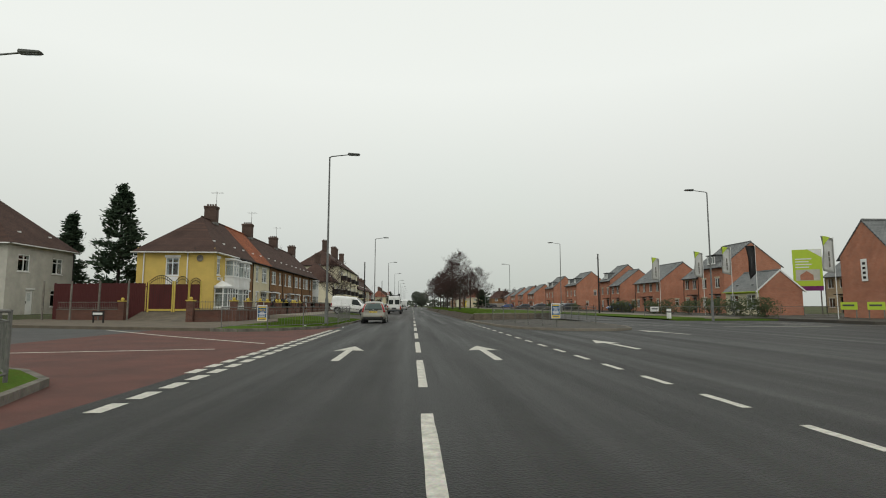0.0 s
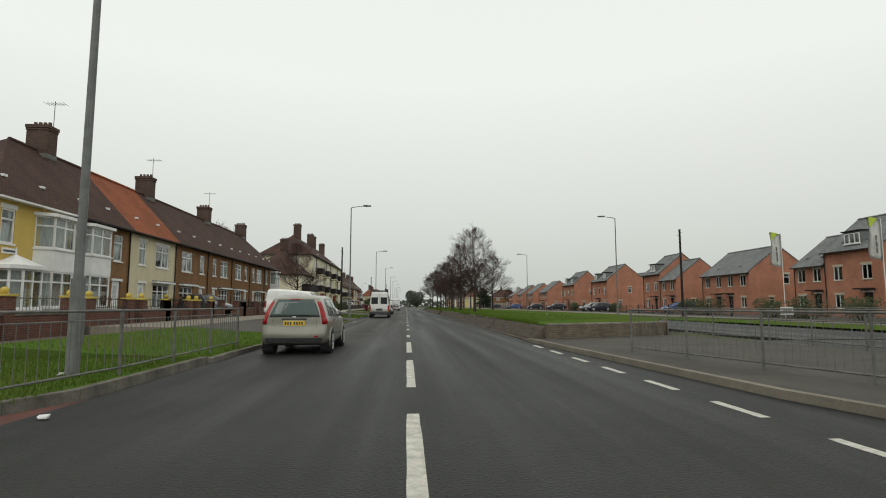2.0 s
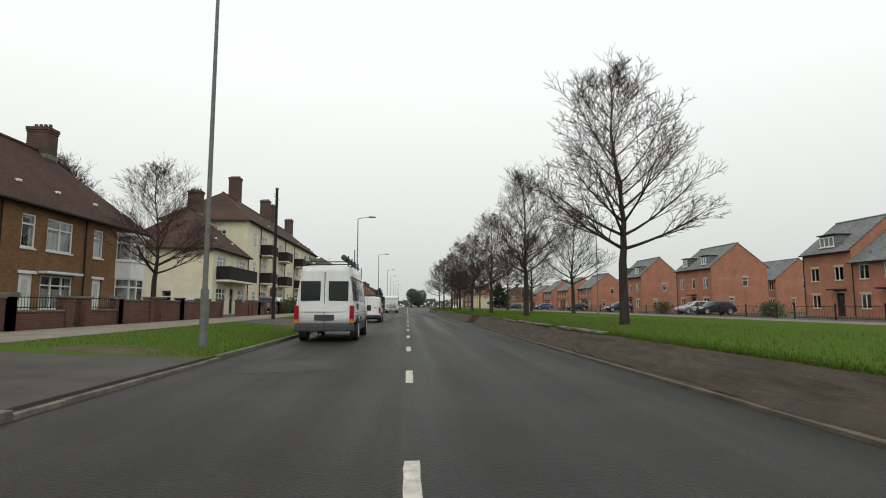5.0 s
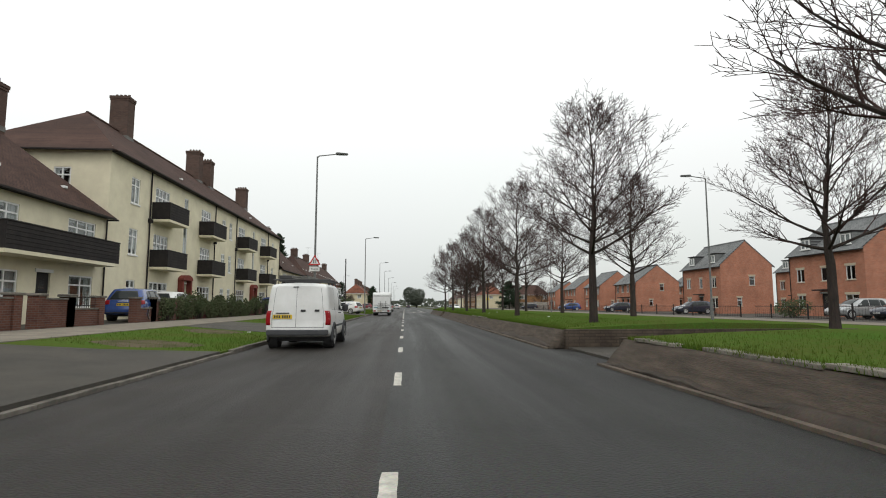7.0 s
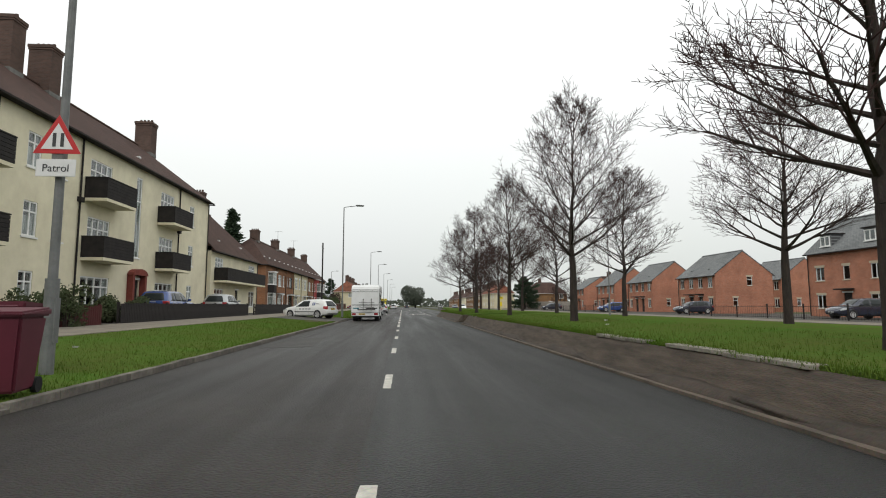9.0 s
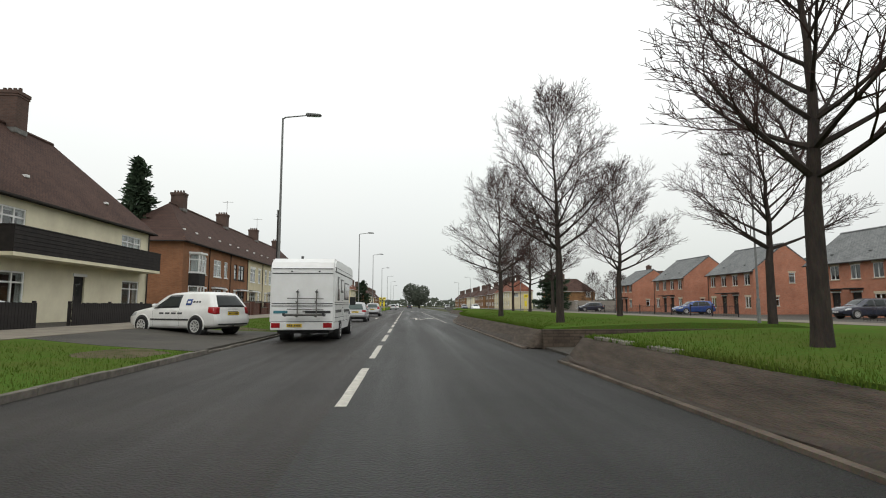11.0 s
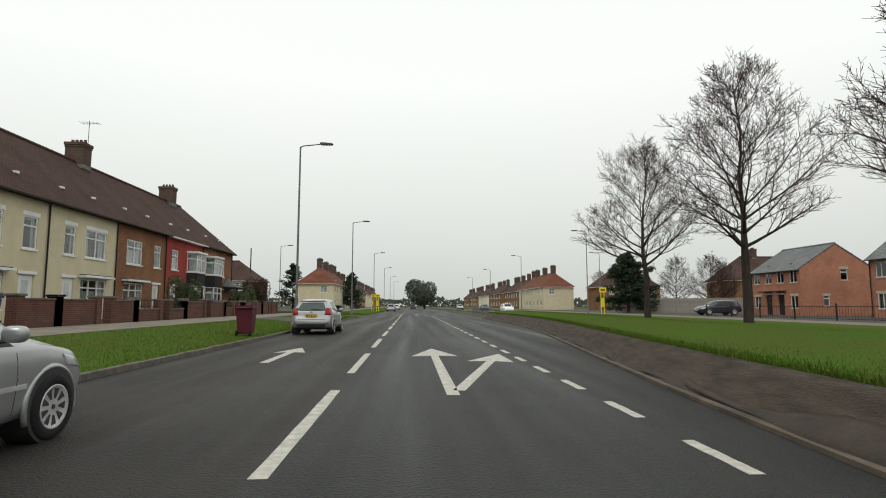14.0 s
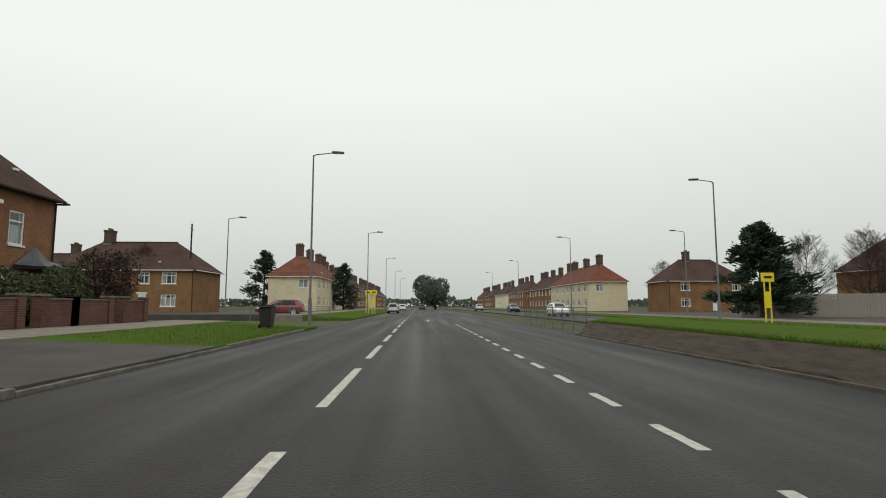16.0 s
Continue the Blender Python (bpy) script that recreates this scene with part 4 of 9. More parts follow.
LAMPS = [(-5.05, y, 0) for y in (33, 74.5, 117, 158.5, 202, 231, 267, 305, 345, 385)] + [(x, y, 180) for x, y in
         ((23.6, 42), (21.7, 79), (21.7, 121), (21.9, 163.8), (22.9, 237), (21.7, 271), (21.7, 310), (21.7, 350), (34, 264))] + [(-18.6, 256, 0)]
first = street_lamp()
for i, (x, y, r) in enumerate(LAMPS):
    m = pose(x, y, 0.12, 0, 0, r)
    if i == 0:
        first.matrix_world = m
    else:
        copy_thing(first, m)
copy_thing(first, pose(-8.25, 10.6, 0.12) @ Matrix.Scale(0.58, 4))
for x, y, z in ((-8.2, 95, 8.6), (-9.8, 178.5, 9.1), (24.8, 71.7, 8.0), (-24.8, 262, 10.5)):
    h = thing("telegraph_pole", pose(x, y, 0.3), "dark weathered timber telegraph pole", "pole", "telegraph poles")
    part("pole", tubed((0, 0, -0.4), (0, 0, z - 0.3), 0.115, 0.085, 10), DARK, h)
    part("pole_cap", tubed((0, 0, z - 0.3), (0, 0, z - 0.22), 0.13, 0.1, 10), STEEL, h)
    bm = bmesh.new()
    for k in range(5):
        a = k * 1.3
        tube(bm, (0, 0, z - 1.0 + k * 0.12), (0.22 * math.cos(a), 0.22 * math.sin(a), z - 1.0 + k * 0.12), 0.02, n=5)
    part("pole_step", bm, STEEL, h)


# ---------------------------------------------------------------- bare trees
def bare_tree(seed, height, spread):
    """A winter tree: tapered trunk, rising limbs and a fan of fine twigs."""
    rnd = random.Random(seed)
    trunk, limbs = bmesh.new(), bmesh.new()
    tv, tf = [], []

    def twig(p, q, r0, r1):
        """A thin three-sided shoot."""
        d = (q - p).normalized()
        a = d.orthogonal().normalized()
        b = d.cross(a)
        i = len(tv)
        for c, r in ((p, r0), (q, r1)):
            for k in range(3):
                an = 2.094 * k
                tv.append(tuple(c + a * (r * math.cos(an)) + b * (r * math.sin(an))))
        for k in range(3):
            j = (k + 1) % 3
            tf.append((i + k, i + j, i + 3 + j, i + 3 + k))

    def grow(p, d, length, r, level):
        """A straight shoot that bends gently upwards and bears side shoots, each in turn finer."""
        segs = (6, 4, 2, 1)[level]
        turn = rnd.uniform(0, 6.28)
        for i in range(segs):
            d = (d + Vector((rnd.gauss(0, 1), rnd.gauss(0, 1), rnd.gauss(0, 1))) * (0.05, 0.08, 0.1, 0.1)[level] + Vector((0, 0, (0.07, 0.05, 0.04, 0.0)[level]))).normalized()
            q = p + d * (length / segs)
            r2 = max(r * (0.82, 0.8, 0.75, 0.6)[level], 0.0046)
            if level == 0:
                tube(limbs, p, q, r, r2, 5, cap=False)
            else:
                twig(p, q, r, r2)
            p, r = q, r2
            if level < 3 and (i or level == 2):
                for k in range((2, 2, 2)[level]):
                    turn += 2.4
                    side = d.orthogonal().normalized()
                    side = side * math.cos(turn) + d.cross(side) * math.sin(turn)
                    if side.z < -0.35:
                        side.z *= 0.3
                    nd = (d + side * rnd.uniform(0.55, 0.95)).normalized()
                    ln = length * (rnd.uniform(0.3, 0.46) * (1.15 - 0.5 * i / segs) if level == 0 else rnd.uniform(0.36, 0.58))
                    grow(p, nd, ln, max(r * 0.64, 0.0064), level + 1)
    fork = height * rnd.uniform(0.22, 0.27)
    tube(trunk, (0, 0, -0.3), (0, 0, 0.3), 0.18, 0.14, 12, cap=False)
    tube(trunk, (0, 0, 0.3), (0, 0, fork), 0.14, 0.118, 12, cap=False)
    top, r = Vector((0, 0, fork)), 0.118
    n = 13
    turn = rnd.uniform(0, 6.28)
    for i in range(n):
        t = i / n
        q = Vector((top.x + rnd.gauss(0, 0.035), top.y + rnd.gauss(0, 0.035), fork + (height * 0.88 - fork) * (i + 1) / n))
        tube(trunk, top, q, r, r * 0.87, 8, cap=False)
        top, r = q, r * 0.87
        for _ in range(3 if i < 3 else 2):
            turn += 2.4 + rnd.gauss(0, 0.25)
            rise = rnd.uniform(0.2, 0.55) + 1.1 * t
            d = Vector((math.cos(turn), math.sin(turn), rise)).normalized()
            reach = spread * 0.54 * (1.0 + 0.02 * t - 0.78 * t * t) * rnd.uniform(0.82, 1.12)
            grow(q, d, reach, max(r * 0.6, 0.021), 0)
    grow(top, Vector((0, 0, 1)), height * 0.12, r, 1)
    h = thing("bare_tree", pose(0, 0, 0), "leafless winter street tree with a slim dark trunk on grass", "tree", "bare trees of the planted strip")
    part("trunk", trunk, BARK, h)
    part("limb", limbs, BARK, h)["kind"] = "stuff"
    me = bpy.data.meshes.new("mesh")
    me.from_pydata(tv, [], tf)
    me.materials.append(TWIG)
    cr = new("crown", me)
    cr.parent = h
    cr["kind"] = "stuff"
    return h


TREES = [(6.6, 76, 0.95), (6.6, 89.5, 0.95), (6.6, 102, 0.9), (6.6, 114.5, 0.92), (6.6, 127.5, 1.04), (6.6, 139.5, 1.0), (6.2, 150.8, 1.08), (6.1, 162, 1.05)] + [(11.8, y, k) for y, k in
         ((98, 0.92), (111, 0.92), (123.5, 0.96), (135.5, 1.0), (148, 1.0), (159.7, 1.0), (172.5, 1.04), (180, 1.06), (187.7, 1.06), (195, 1.0))]
models = [bare_tree(k, 8.5, 4.9) for k in (3, 11, 27, 41)]
rnd = random.Random(5)
for i, (x, y, k) in enumerate(TREES):
    m = pose(x, y, 0.62, 0, 0, rnd.uniform(0, 360)) @ Matrix.Diagonal((*([rnd.uniform(0.92, 1.02)] * 2), k, 1))
    if i < len(models):
        models[i].matrix_world = m
    else:
        copy_thing(models[i % len(models)], m)

# ---------------------------------------------------------------- vehicles
PAINT_WHITE = mat("white_van_paint", (0.78, 0.785, 0.765), (0.68, 0.68, 0.65), 1.5, 0.35, coat=0.4, grain=0.06, spec=0.5)
PAINT_COACH = mat("coach_paint", (0.76, 0.77, 0.76), (0.68, 0.685, 0.665), 1.2, 0.4, coat=0.3, grain=0.08, spec=0.5)
BLUE_STRIPE = mat("teal_stripe", (0.06, 0.2, 0.24), (0.05, 0.16, 0.2), 3, 0.5)
PAINT_SILVER = mat("silver_paint", (0.42, 0.43, 0.43), (0.36, 0.37, 0.37), 1.5, 0.3, metal=0.55, coat=0.5, spec=0.5)
PAINT_GOLD = mat("pale_gold_paint", (0.29, 0.275, 0.23), (0.23, 0.22, 0.185), 1.5, 0.32, metal=0.5, coat=0.5, spec=0.5)
PAINT_NAVY = mat("navy_paint", (0.025, 0.03, 0.05), (0.02, 0.024, 0.04), 1.5, 0.25, coat=0.8, spec=0.5)
PAINT_BLUE = mat("blue_paint", (0.03, 0.07, 0.24), (0.025, 0.055, 0.19), 1.5, 0.25, coat=0.8, spec=0.5)
PAINT_RED = mat("dark_red_paint", (0.2, 0.02, 0.035), (0.16, 0.018, 0.03), 1.5, 0.25, coat=0.8, spec=0.5)
TRIM = mat("black_plastic", (0.03, 0.03, 0.031), (0.045, 0.045, 0.045), 4, 0.65, spec=0.5)
TRIM_GREY = mat("grey_plastic", (0.06, 0.062, 0.065), (0.045, 0.047, 0.05), 4, 0.7, spec=0.5)
RIM = mat("wheel_silver", (0.62, 0.62, 0.61), (0.45, 0.45, 0.44), 6, 0.4, metal=0.25, spec=0.5)
RIM_STEEL = mat("wheel_steel_grey", (0.3, 0.3, 0.29), (0.2, 0.2, 0.19), 6, 0.5, metal=0.25, spec=0.5)
LAMP_RED = mat("red_lens", (0.34, 0.006, 0.01), (0.24, 0.005, 0.008), 6, 0.3, coat=0.1, spec=0.3)
LAMP_CLEAR = mat("clear_lens", (0.6, 0.62, 0.63), (0.4, 0.42, 0.43), 8, 0.15, coat=0.8, spec=0.5)
LAMP_AMBER = mat("amber_lens", (0.6, 0.2, 0.02), (0.5, 0.16, 0.02), 6, 0.2, spec=0.5)
PLATE_YELLOW = mat("yellow_plate", (0.75, 0.52, 0.03), (0.68, 0.47, 0.03), 5, 0.4, spec=0.5)
PLATE_WHITE = mat("white_plate", (0.7, 0.7, 0.68), (0.62, 0.62, 0.6), 5, 0.4, spec=0.5)


def smooth_rows(rows, n):
    """Stations between the given ones on a soft curve."""
    out = []
    for i in range(len(rows) - 1):
        p0, p1, p2, p3 = rows[max(i - 1, 0)], rows[i], rows[i + 1], rows[min(i + 2, len(rows) - 1)]
        for k in range(n):
            t = k / n
            out.append([0.5 * (2 * b + (c - a) * t + (2 * a - 5 * b + 4 * c - d) * t * t + (3 * b - a - 3 * c + d) * t ** 3) if j else b + (c - b) * t
                        for j, (a, b, c, d) in enumerate(zip(p0, p1, p2, p3))])
    return out + [list(rows[-1])]


def skin(rings, cap=True):
    bm = bmesh.new()
    vs = [[bm.verts.new(p) for p in r] for r in rings]
    k = len(vs[0])
    for r, s in zip(vs, vs[1:]):
        for i in range(k):
            bm.faces.new((r[i], r[(i + 1) % k], s[(i + 1) % k], s[i]))
    if cap:
        bm.faces.new(vs[0])
        bm.faces.new(vs[-1][::-1])
    bmesh.ops.recalc_face_normals(bm, faces=bm.faces[:])
    return bm


def body_bm(rows):
    """Lower body from stations (x, underside, shoulder, half width)."""
    rings = []
    for x, z0, z1, hw in smooth_rows(rows, 5):
        m = z1 - z0
        half = [(hw * 0.86, z0), (hw * 0.965, z0 + m * 0.1), (hw * 0.99, z0 + m * 0.28), (hw, z0 + m * 0.5), (hw * 0.995, z0 + m * 0.7), (hw * 0.965, z0 + m * 0.88), (hw * 0.9, z1 - m * 0.03), (hw * 0.6, z1 + 0.012)]
        rings.append([(x, y, z) for y, z in half] + [(x, -y, z) for y, z in reversed(half)])
    return skin(rings)


class Cabin:
    """The glazed upper body: a tapering shell whose sides, screen and rear are curved sheets."""

    def __init__(self, xb, xr, zb, zr, hb, hr, crown=0.05, bow=0.1):
        self.xb, self.xr, self.zb, self.zr, self.hb, self.hr, self.crown, self.bow = xb, xr, zb, zr, hb, hr, crown, bow

    def side(self, a, b, sgn, off=0.0):
        xb = self.xb[0] + (self.xb[1] - self.xb[0]) * a
        xr = xb + (self.xr[1] - self.xb[1]) * a ** 3 + (self.xr[0] - self.xb[0]) * (1 - a) ** 3
        y = self.hb + (self.hr - self.hb) * b + 0.022 * math.sin(math.pi * b) + off
        e = 0.06 * (2 * abs(a - 0.5)) ** 6
        return (xb + (xr - xb) * b, sgn * (y - e), self.zb + (self.zr - self.zb) * b - self.crown * 0.6 * (2 * a - 1) ** 2 * b)

    def end(self, c, b, front, off=0.0):
        i = 1 if front else 0
        s = 1 if front else -1
        hw = (self.hb + (self.hr - self.hb) * b + 0.022 * math.sin(math.pi * b) - 0.06)
        x = self.xb[i] + (self.xr[i] - self.xb[i]) * b + s * (self.bow * (1 - c * c) + off + 0.008 * math.sin(math.pi * b))
        return (x, c * hw, self.zb + (self.zr - self.zb) * b - self.crown * 0.6 * b + (self.crown * 0.5 * (1 - c * c) * b if b > 0.9 else 0))

    def shell(self):
        bm = bmesh.new()
        na, nb, nc = 16, 8, 8

        def grid(f, nu, nv):
            v = [[bm.verts.new(f(i / nu, j / nv)) for j in range(nv + 1)] for i in range(nu + 1)]
            for i in range(nu):
                for j in range(nv):
                    bm.faces.new((v[i][j], v[i + 1][j], v[i + 1][j + 1], v[i][j + 1]))
        for s in (1, -1):
            grid(lambda a, b: self.side(a, b, s), na, nb)
        for fr in (True, False):
            grid(lambda c, b: self.end(2 * c - 1, b, fr), nc, nb)

        def roof(a, c):
            c = 2 * c - 1
            p = self.side(a, 1, 1)
            q = self.end(c, 1, a > 0.5)
            k = (2 * abs(a - 0.5)) ** 4
            return (p[0] * (1 - k) + q[0] * k, c * (p[1]), p[2] + self.crown * (1 - c ** 4) * (1 - 0.5 * (2 * a - 1) ** 2))
        grid(roof, na, nc)
        bmesh.ops.remove_doubles(bm, verts=bm.verts[:], dist=0.012)
        bmesh.ops.recalc_face_normals(bm, faces=bm.faces[:])
        return bm

    def pane(self, kind, u0, u1, b0, b1, sgn=1, off=0.006):
        """A sheet lying just proud of the shell, with its own thickness."""
        off += 0.0 if kind == "side" else 0.012
        bm = bmesh.new()
        nu, nv = 8, 6
        f = (lambda u, b, o: self.side(u, b, sgn, o)) if kind == "side" else (lambda u, b, o: self.end(u, b, kind == "front", o))
        layers = []
        for o in (off, off - 0.012):
            layers.append([[bm.verts.new(f(u0 + (u1 - u0) * i / nu, b0 + (b1 - b0) * j / nv, o)) for j in range(nv + 1)] for i in range(nu + 1)])
        v = layers[0]
        for lay in layers:
            for i in range(nu):
                for j in range(nv):
                    bm.faces.new((lay[i][j], lay[i + 1][j], lay[i + 1][j + 1], lay[i][j + 1]))
        bmesh.ops.recalc_face_normals(bm, faces=bm.faces[:])
        return bm


BROWN_GLASS = mat("brown_tinted_glass", (0.085, 0.045, 0.035), (0.06, 0.035, 0.03), 1.2, 0.08, spec=0.6)
GLAZING = mat("dark_glazing", (0.022, 0.027, 0.027), (0.032, 0.037, 0.036), 1.2, 0.07, spec=0.2)
GLASS_GREEN = mat("green_tinted_glazing", (0.06, 0.085, 0.08), (0.085, 0.11, 0.105), 1.6, 0.06, spec=0.35)


def add_wheel(car, x, y, r, w=0.19, spokes=5, steel=False):
    """A tyre with rounded shoulders and a dished rim: pressed steel with holes, or cast spokes."""
    s = 1 if y > 0 else -1
    rings = []
    for dy, rr in ((-w, r * 0.7), (-w, r * 0.94), (-w * 0.88, r * 0.99), (-w * 0.75, r), (-w * 0.2, r), (-w * 0.06, r * 0.985), (0, r * 0.93), (0.006, r * 0.8), (0.0, r * 0.68), (-0.02, r * 0.66)):
        rings.append([(x + rr * math.cos(2 * math.pi * k / 28), y + s * dy, r + rr * math.sin(2 * math.pi * k / 28)) for k in range(28)])
    wh = part("wheel", skin(rings), RUBBER, car, smooth=True)
    rim = part("rim", skin([[(x + rr * math.cos(2 * math.pi * k / 28), y + s * dy, r + rr * math.sin(2 * math.pi * k / 28)) for k in range(28)]
                            for dy, rr in ((-0.02, r * 0.69), (0.004, r * 0.685), (0.006, r * 0.64), (-0.01, r * 0.58), (-0.013, r * 0.3), (-0.012, r * 0.05))], cap=False), RIM_STEEL if steel else RIM, wh, smooth=True)
    bm = bmesh.new()
    if steel:
        tube(bm, (x, y - s * 0.03, r), (x, y + s * 0.004, r), r * 0.2, r * 0.16, 16)
        for k in range(10):
            a = 2 * math.pi * k / 10
            c = Vector((x + r * 0.46 * math.cos(a), y - s * 0.0125, r + r * 0.46 * math.sin(a)))
            tube(bm, c, c + Vector((0, s * 0.006, 0)), 0.017, n=8)
        part("rim_holes", bm, TRIM, rim)
    else:
        n = spokes * 2 - 1
        for k in range(n):
            a = 2 * math.pi * (k + 0.5) / n + 0.3
            d = Vector((math.cos(a), 0, math.sin(a)))
            t = Vector((-d.z, 0, d.x))
            c = Vector((x, y - s * 0.014, r))
            wi, wo = 0.008, 0.034
            pts = [c + d * (r * 0.26) + t * wi, c + d * (r * 0.56) + t * wo, c + d * (r * 0.56) - t * wo, c + d * (r * 0.26) - t * wi]
            q = prism(pts, (0, s * 0.007, 0))
            me = bpy.data.meshes.new("tmp")
            q.to_mesh(me)
            q.free()
            bm.from_mesh(me)
            bpy.data.meshes.remove(me)
        tube(bm, (x, y - s * 0.02, r), (x, y - s * 0.004, r), r * 0.09, r * 0.07, 10)
        part("rim_openings", bm, TRIM, rim)


def plate_bars(car, x, y0, z0, front=False, w=0.52):
    d = 0.012 if front else -0.012
    pl = part("number_plate", box(x, x + d, y0 - w / 2, y0 + w / 2, z0, z0 + 0.11), PLATE_WHITE if front else PLATE_YELLOW, car)
    for k in range(7):
        y = y0 - w / 2 + 0.045 + k * 0.062 + (0.03 if k > 3 else 0)
        part("plate_bar", box(x + d, x + d * 1.3, y, y + 0.038, z0 + 0.02, z0 + 0.09), TRIM, pl)


def vehicle(name, m, label, category, paint, rows, cab, wheels, side_panes, r=0.3, screens=((-0.9, 0.9, 0.06, 0.92), (-0.84, 0.84, 0.1, 0.86)), lamp_panes=(), bumper=None, rear_lamps=(), head_lamps=(),
            plate=(0.55, 0.0), front_plate=0.3, steel=False, arch=None, seams=(), extras=None, group="parked cars", handle=0.0, plate_x=-0.02):
    """A car or van: lofted body, cabin shell, panes, wheels, lamps, plates. Local x points forward from the rear bumper, z up from the road."""
    v = thing(name, m, label, category, group)
    hw = max(q[3] for q in rows)
    L = rows[-1][0]
    part("body", body_bm(rows), paint, v, smooth=True)
    c = Cabin(*cab)
    sh = part("cabin", c.shell(), paint, v, smooth=True)
    if screens[0]:
        part("windscreen", c.pane("front", *screens[0]), GLAZING, sh, smooth=True)
    if screens[1]:
        part("rear_window", c.pane("rear", *screens[1]), GLAZING, sh, smooth=True)
    for u0, u1, b0, b1 in lamp_panes:
        for s in (1, -1):
            part("tail_lamp", c.pane("rear", s * u0, s * u1, b0, b1, off=0.012), LAMP_RED, sh, smooth=True)
    for a0, a1, b0, b1 in side_panes:
        for s in (1, -1):
            part("side_window", c.pane("side", a0, a1, b0, b1, s), GLAZING, sh, smooth=True)
    for x in wheels:
        for s in (1, -1):
            bm = tubed((x, s * (hw - 0.25), r + 0.03), (x, s * (hw + 0.004), r + 0.03), r + (0.06 if arch else 0.04), r + (0.06 if arch else 0.04), 26)
            part("wheel_arch", bm, arch or TRIM, v)
            add_wheel(v, x, s * (hw + 0.012), r, steel=steel)
    if bumper:
        for x0, x1 in ((-0.03, 0.22), (L - 0.25, L + 0.03)):
            part("bumper", box(x0, x1, -hw * 0.97, hw * 0.97, bumper[1], bumper[2], 0.05), bumper[0], v)
    for s in (1, -1):
        for x0, x1, y0, y1, z0, z1, mt in rear_lamps:
            part("rear_lamp", box(x0, x1, s * y0, s * y1, z0, z1, 0.015), mt, v)
        for x0, x1, y0, y1, z0, z1, mt in head_lamps:
            part("headlamp", lens((x0 + x1) / 2, s * (y0 + y1) / 2, (z0 + z1) / 2, (x1 - x0) / 2, (y1 - y0) / 2, (z1 - z0) / 2, -0.6), mt, v, smooth=True)
        mx = cab[0][1] - 0.45 if category != "van" else cab[0][1] - 0.4
        mz = cab[2] + 0.02
        part("wing_mirror", lens(mx + 0.05, s * (hw + 0.09), mz + 0.08, 0.05, 0.1, 0.075 if category == "car" else 0.13), TRIM if category != "car" else paint, v, smooth=True)
        for x in seams:
            part("door_seam", box(x, x + 0.012, s * (hw * 0.97), s * (hw + 0.003), rows[2][1] + 0.12, cab[2] - 0.05), TRIM, v)
        if handle:
            for x in handle if isinstance(handle, tuple) else (handle,):
                part("door_handle", box(x, x + 0.16, s * (hw * 0.97), s * (hw + 0.02), cab[2] - 0.16, cab[2] - 0.12, 0.01), TRIM, v)
    part("underside", box(0.25, L - 0.25, -hw * 0.8, hw * 0.8, rows[1][1] - 0.08, rows[1][1] + 0.1), TRIM, v)
    plate_bars(v, rows[0][0] + plate_x, plate[1], plate[0])
    if front_plate:
        plate_bars(v, L + (0.055 if category == "van" else 0.035), 0, front_plate, True)
    if extras:
        extras(v)
    return v


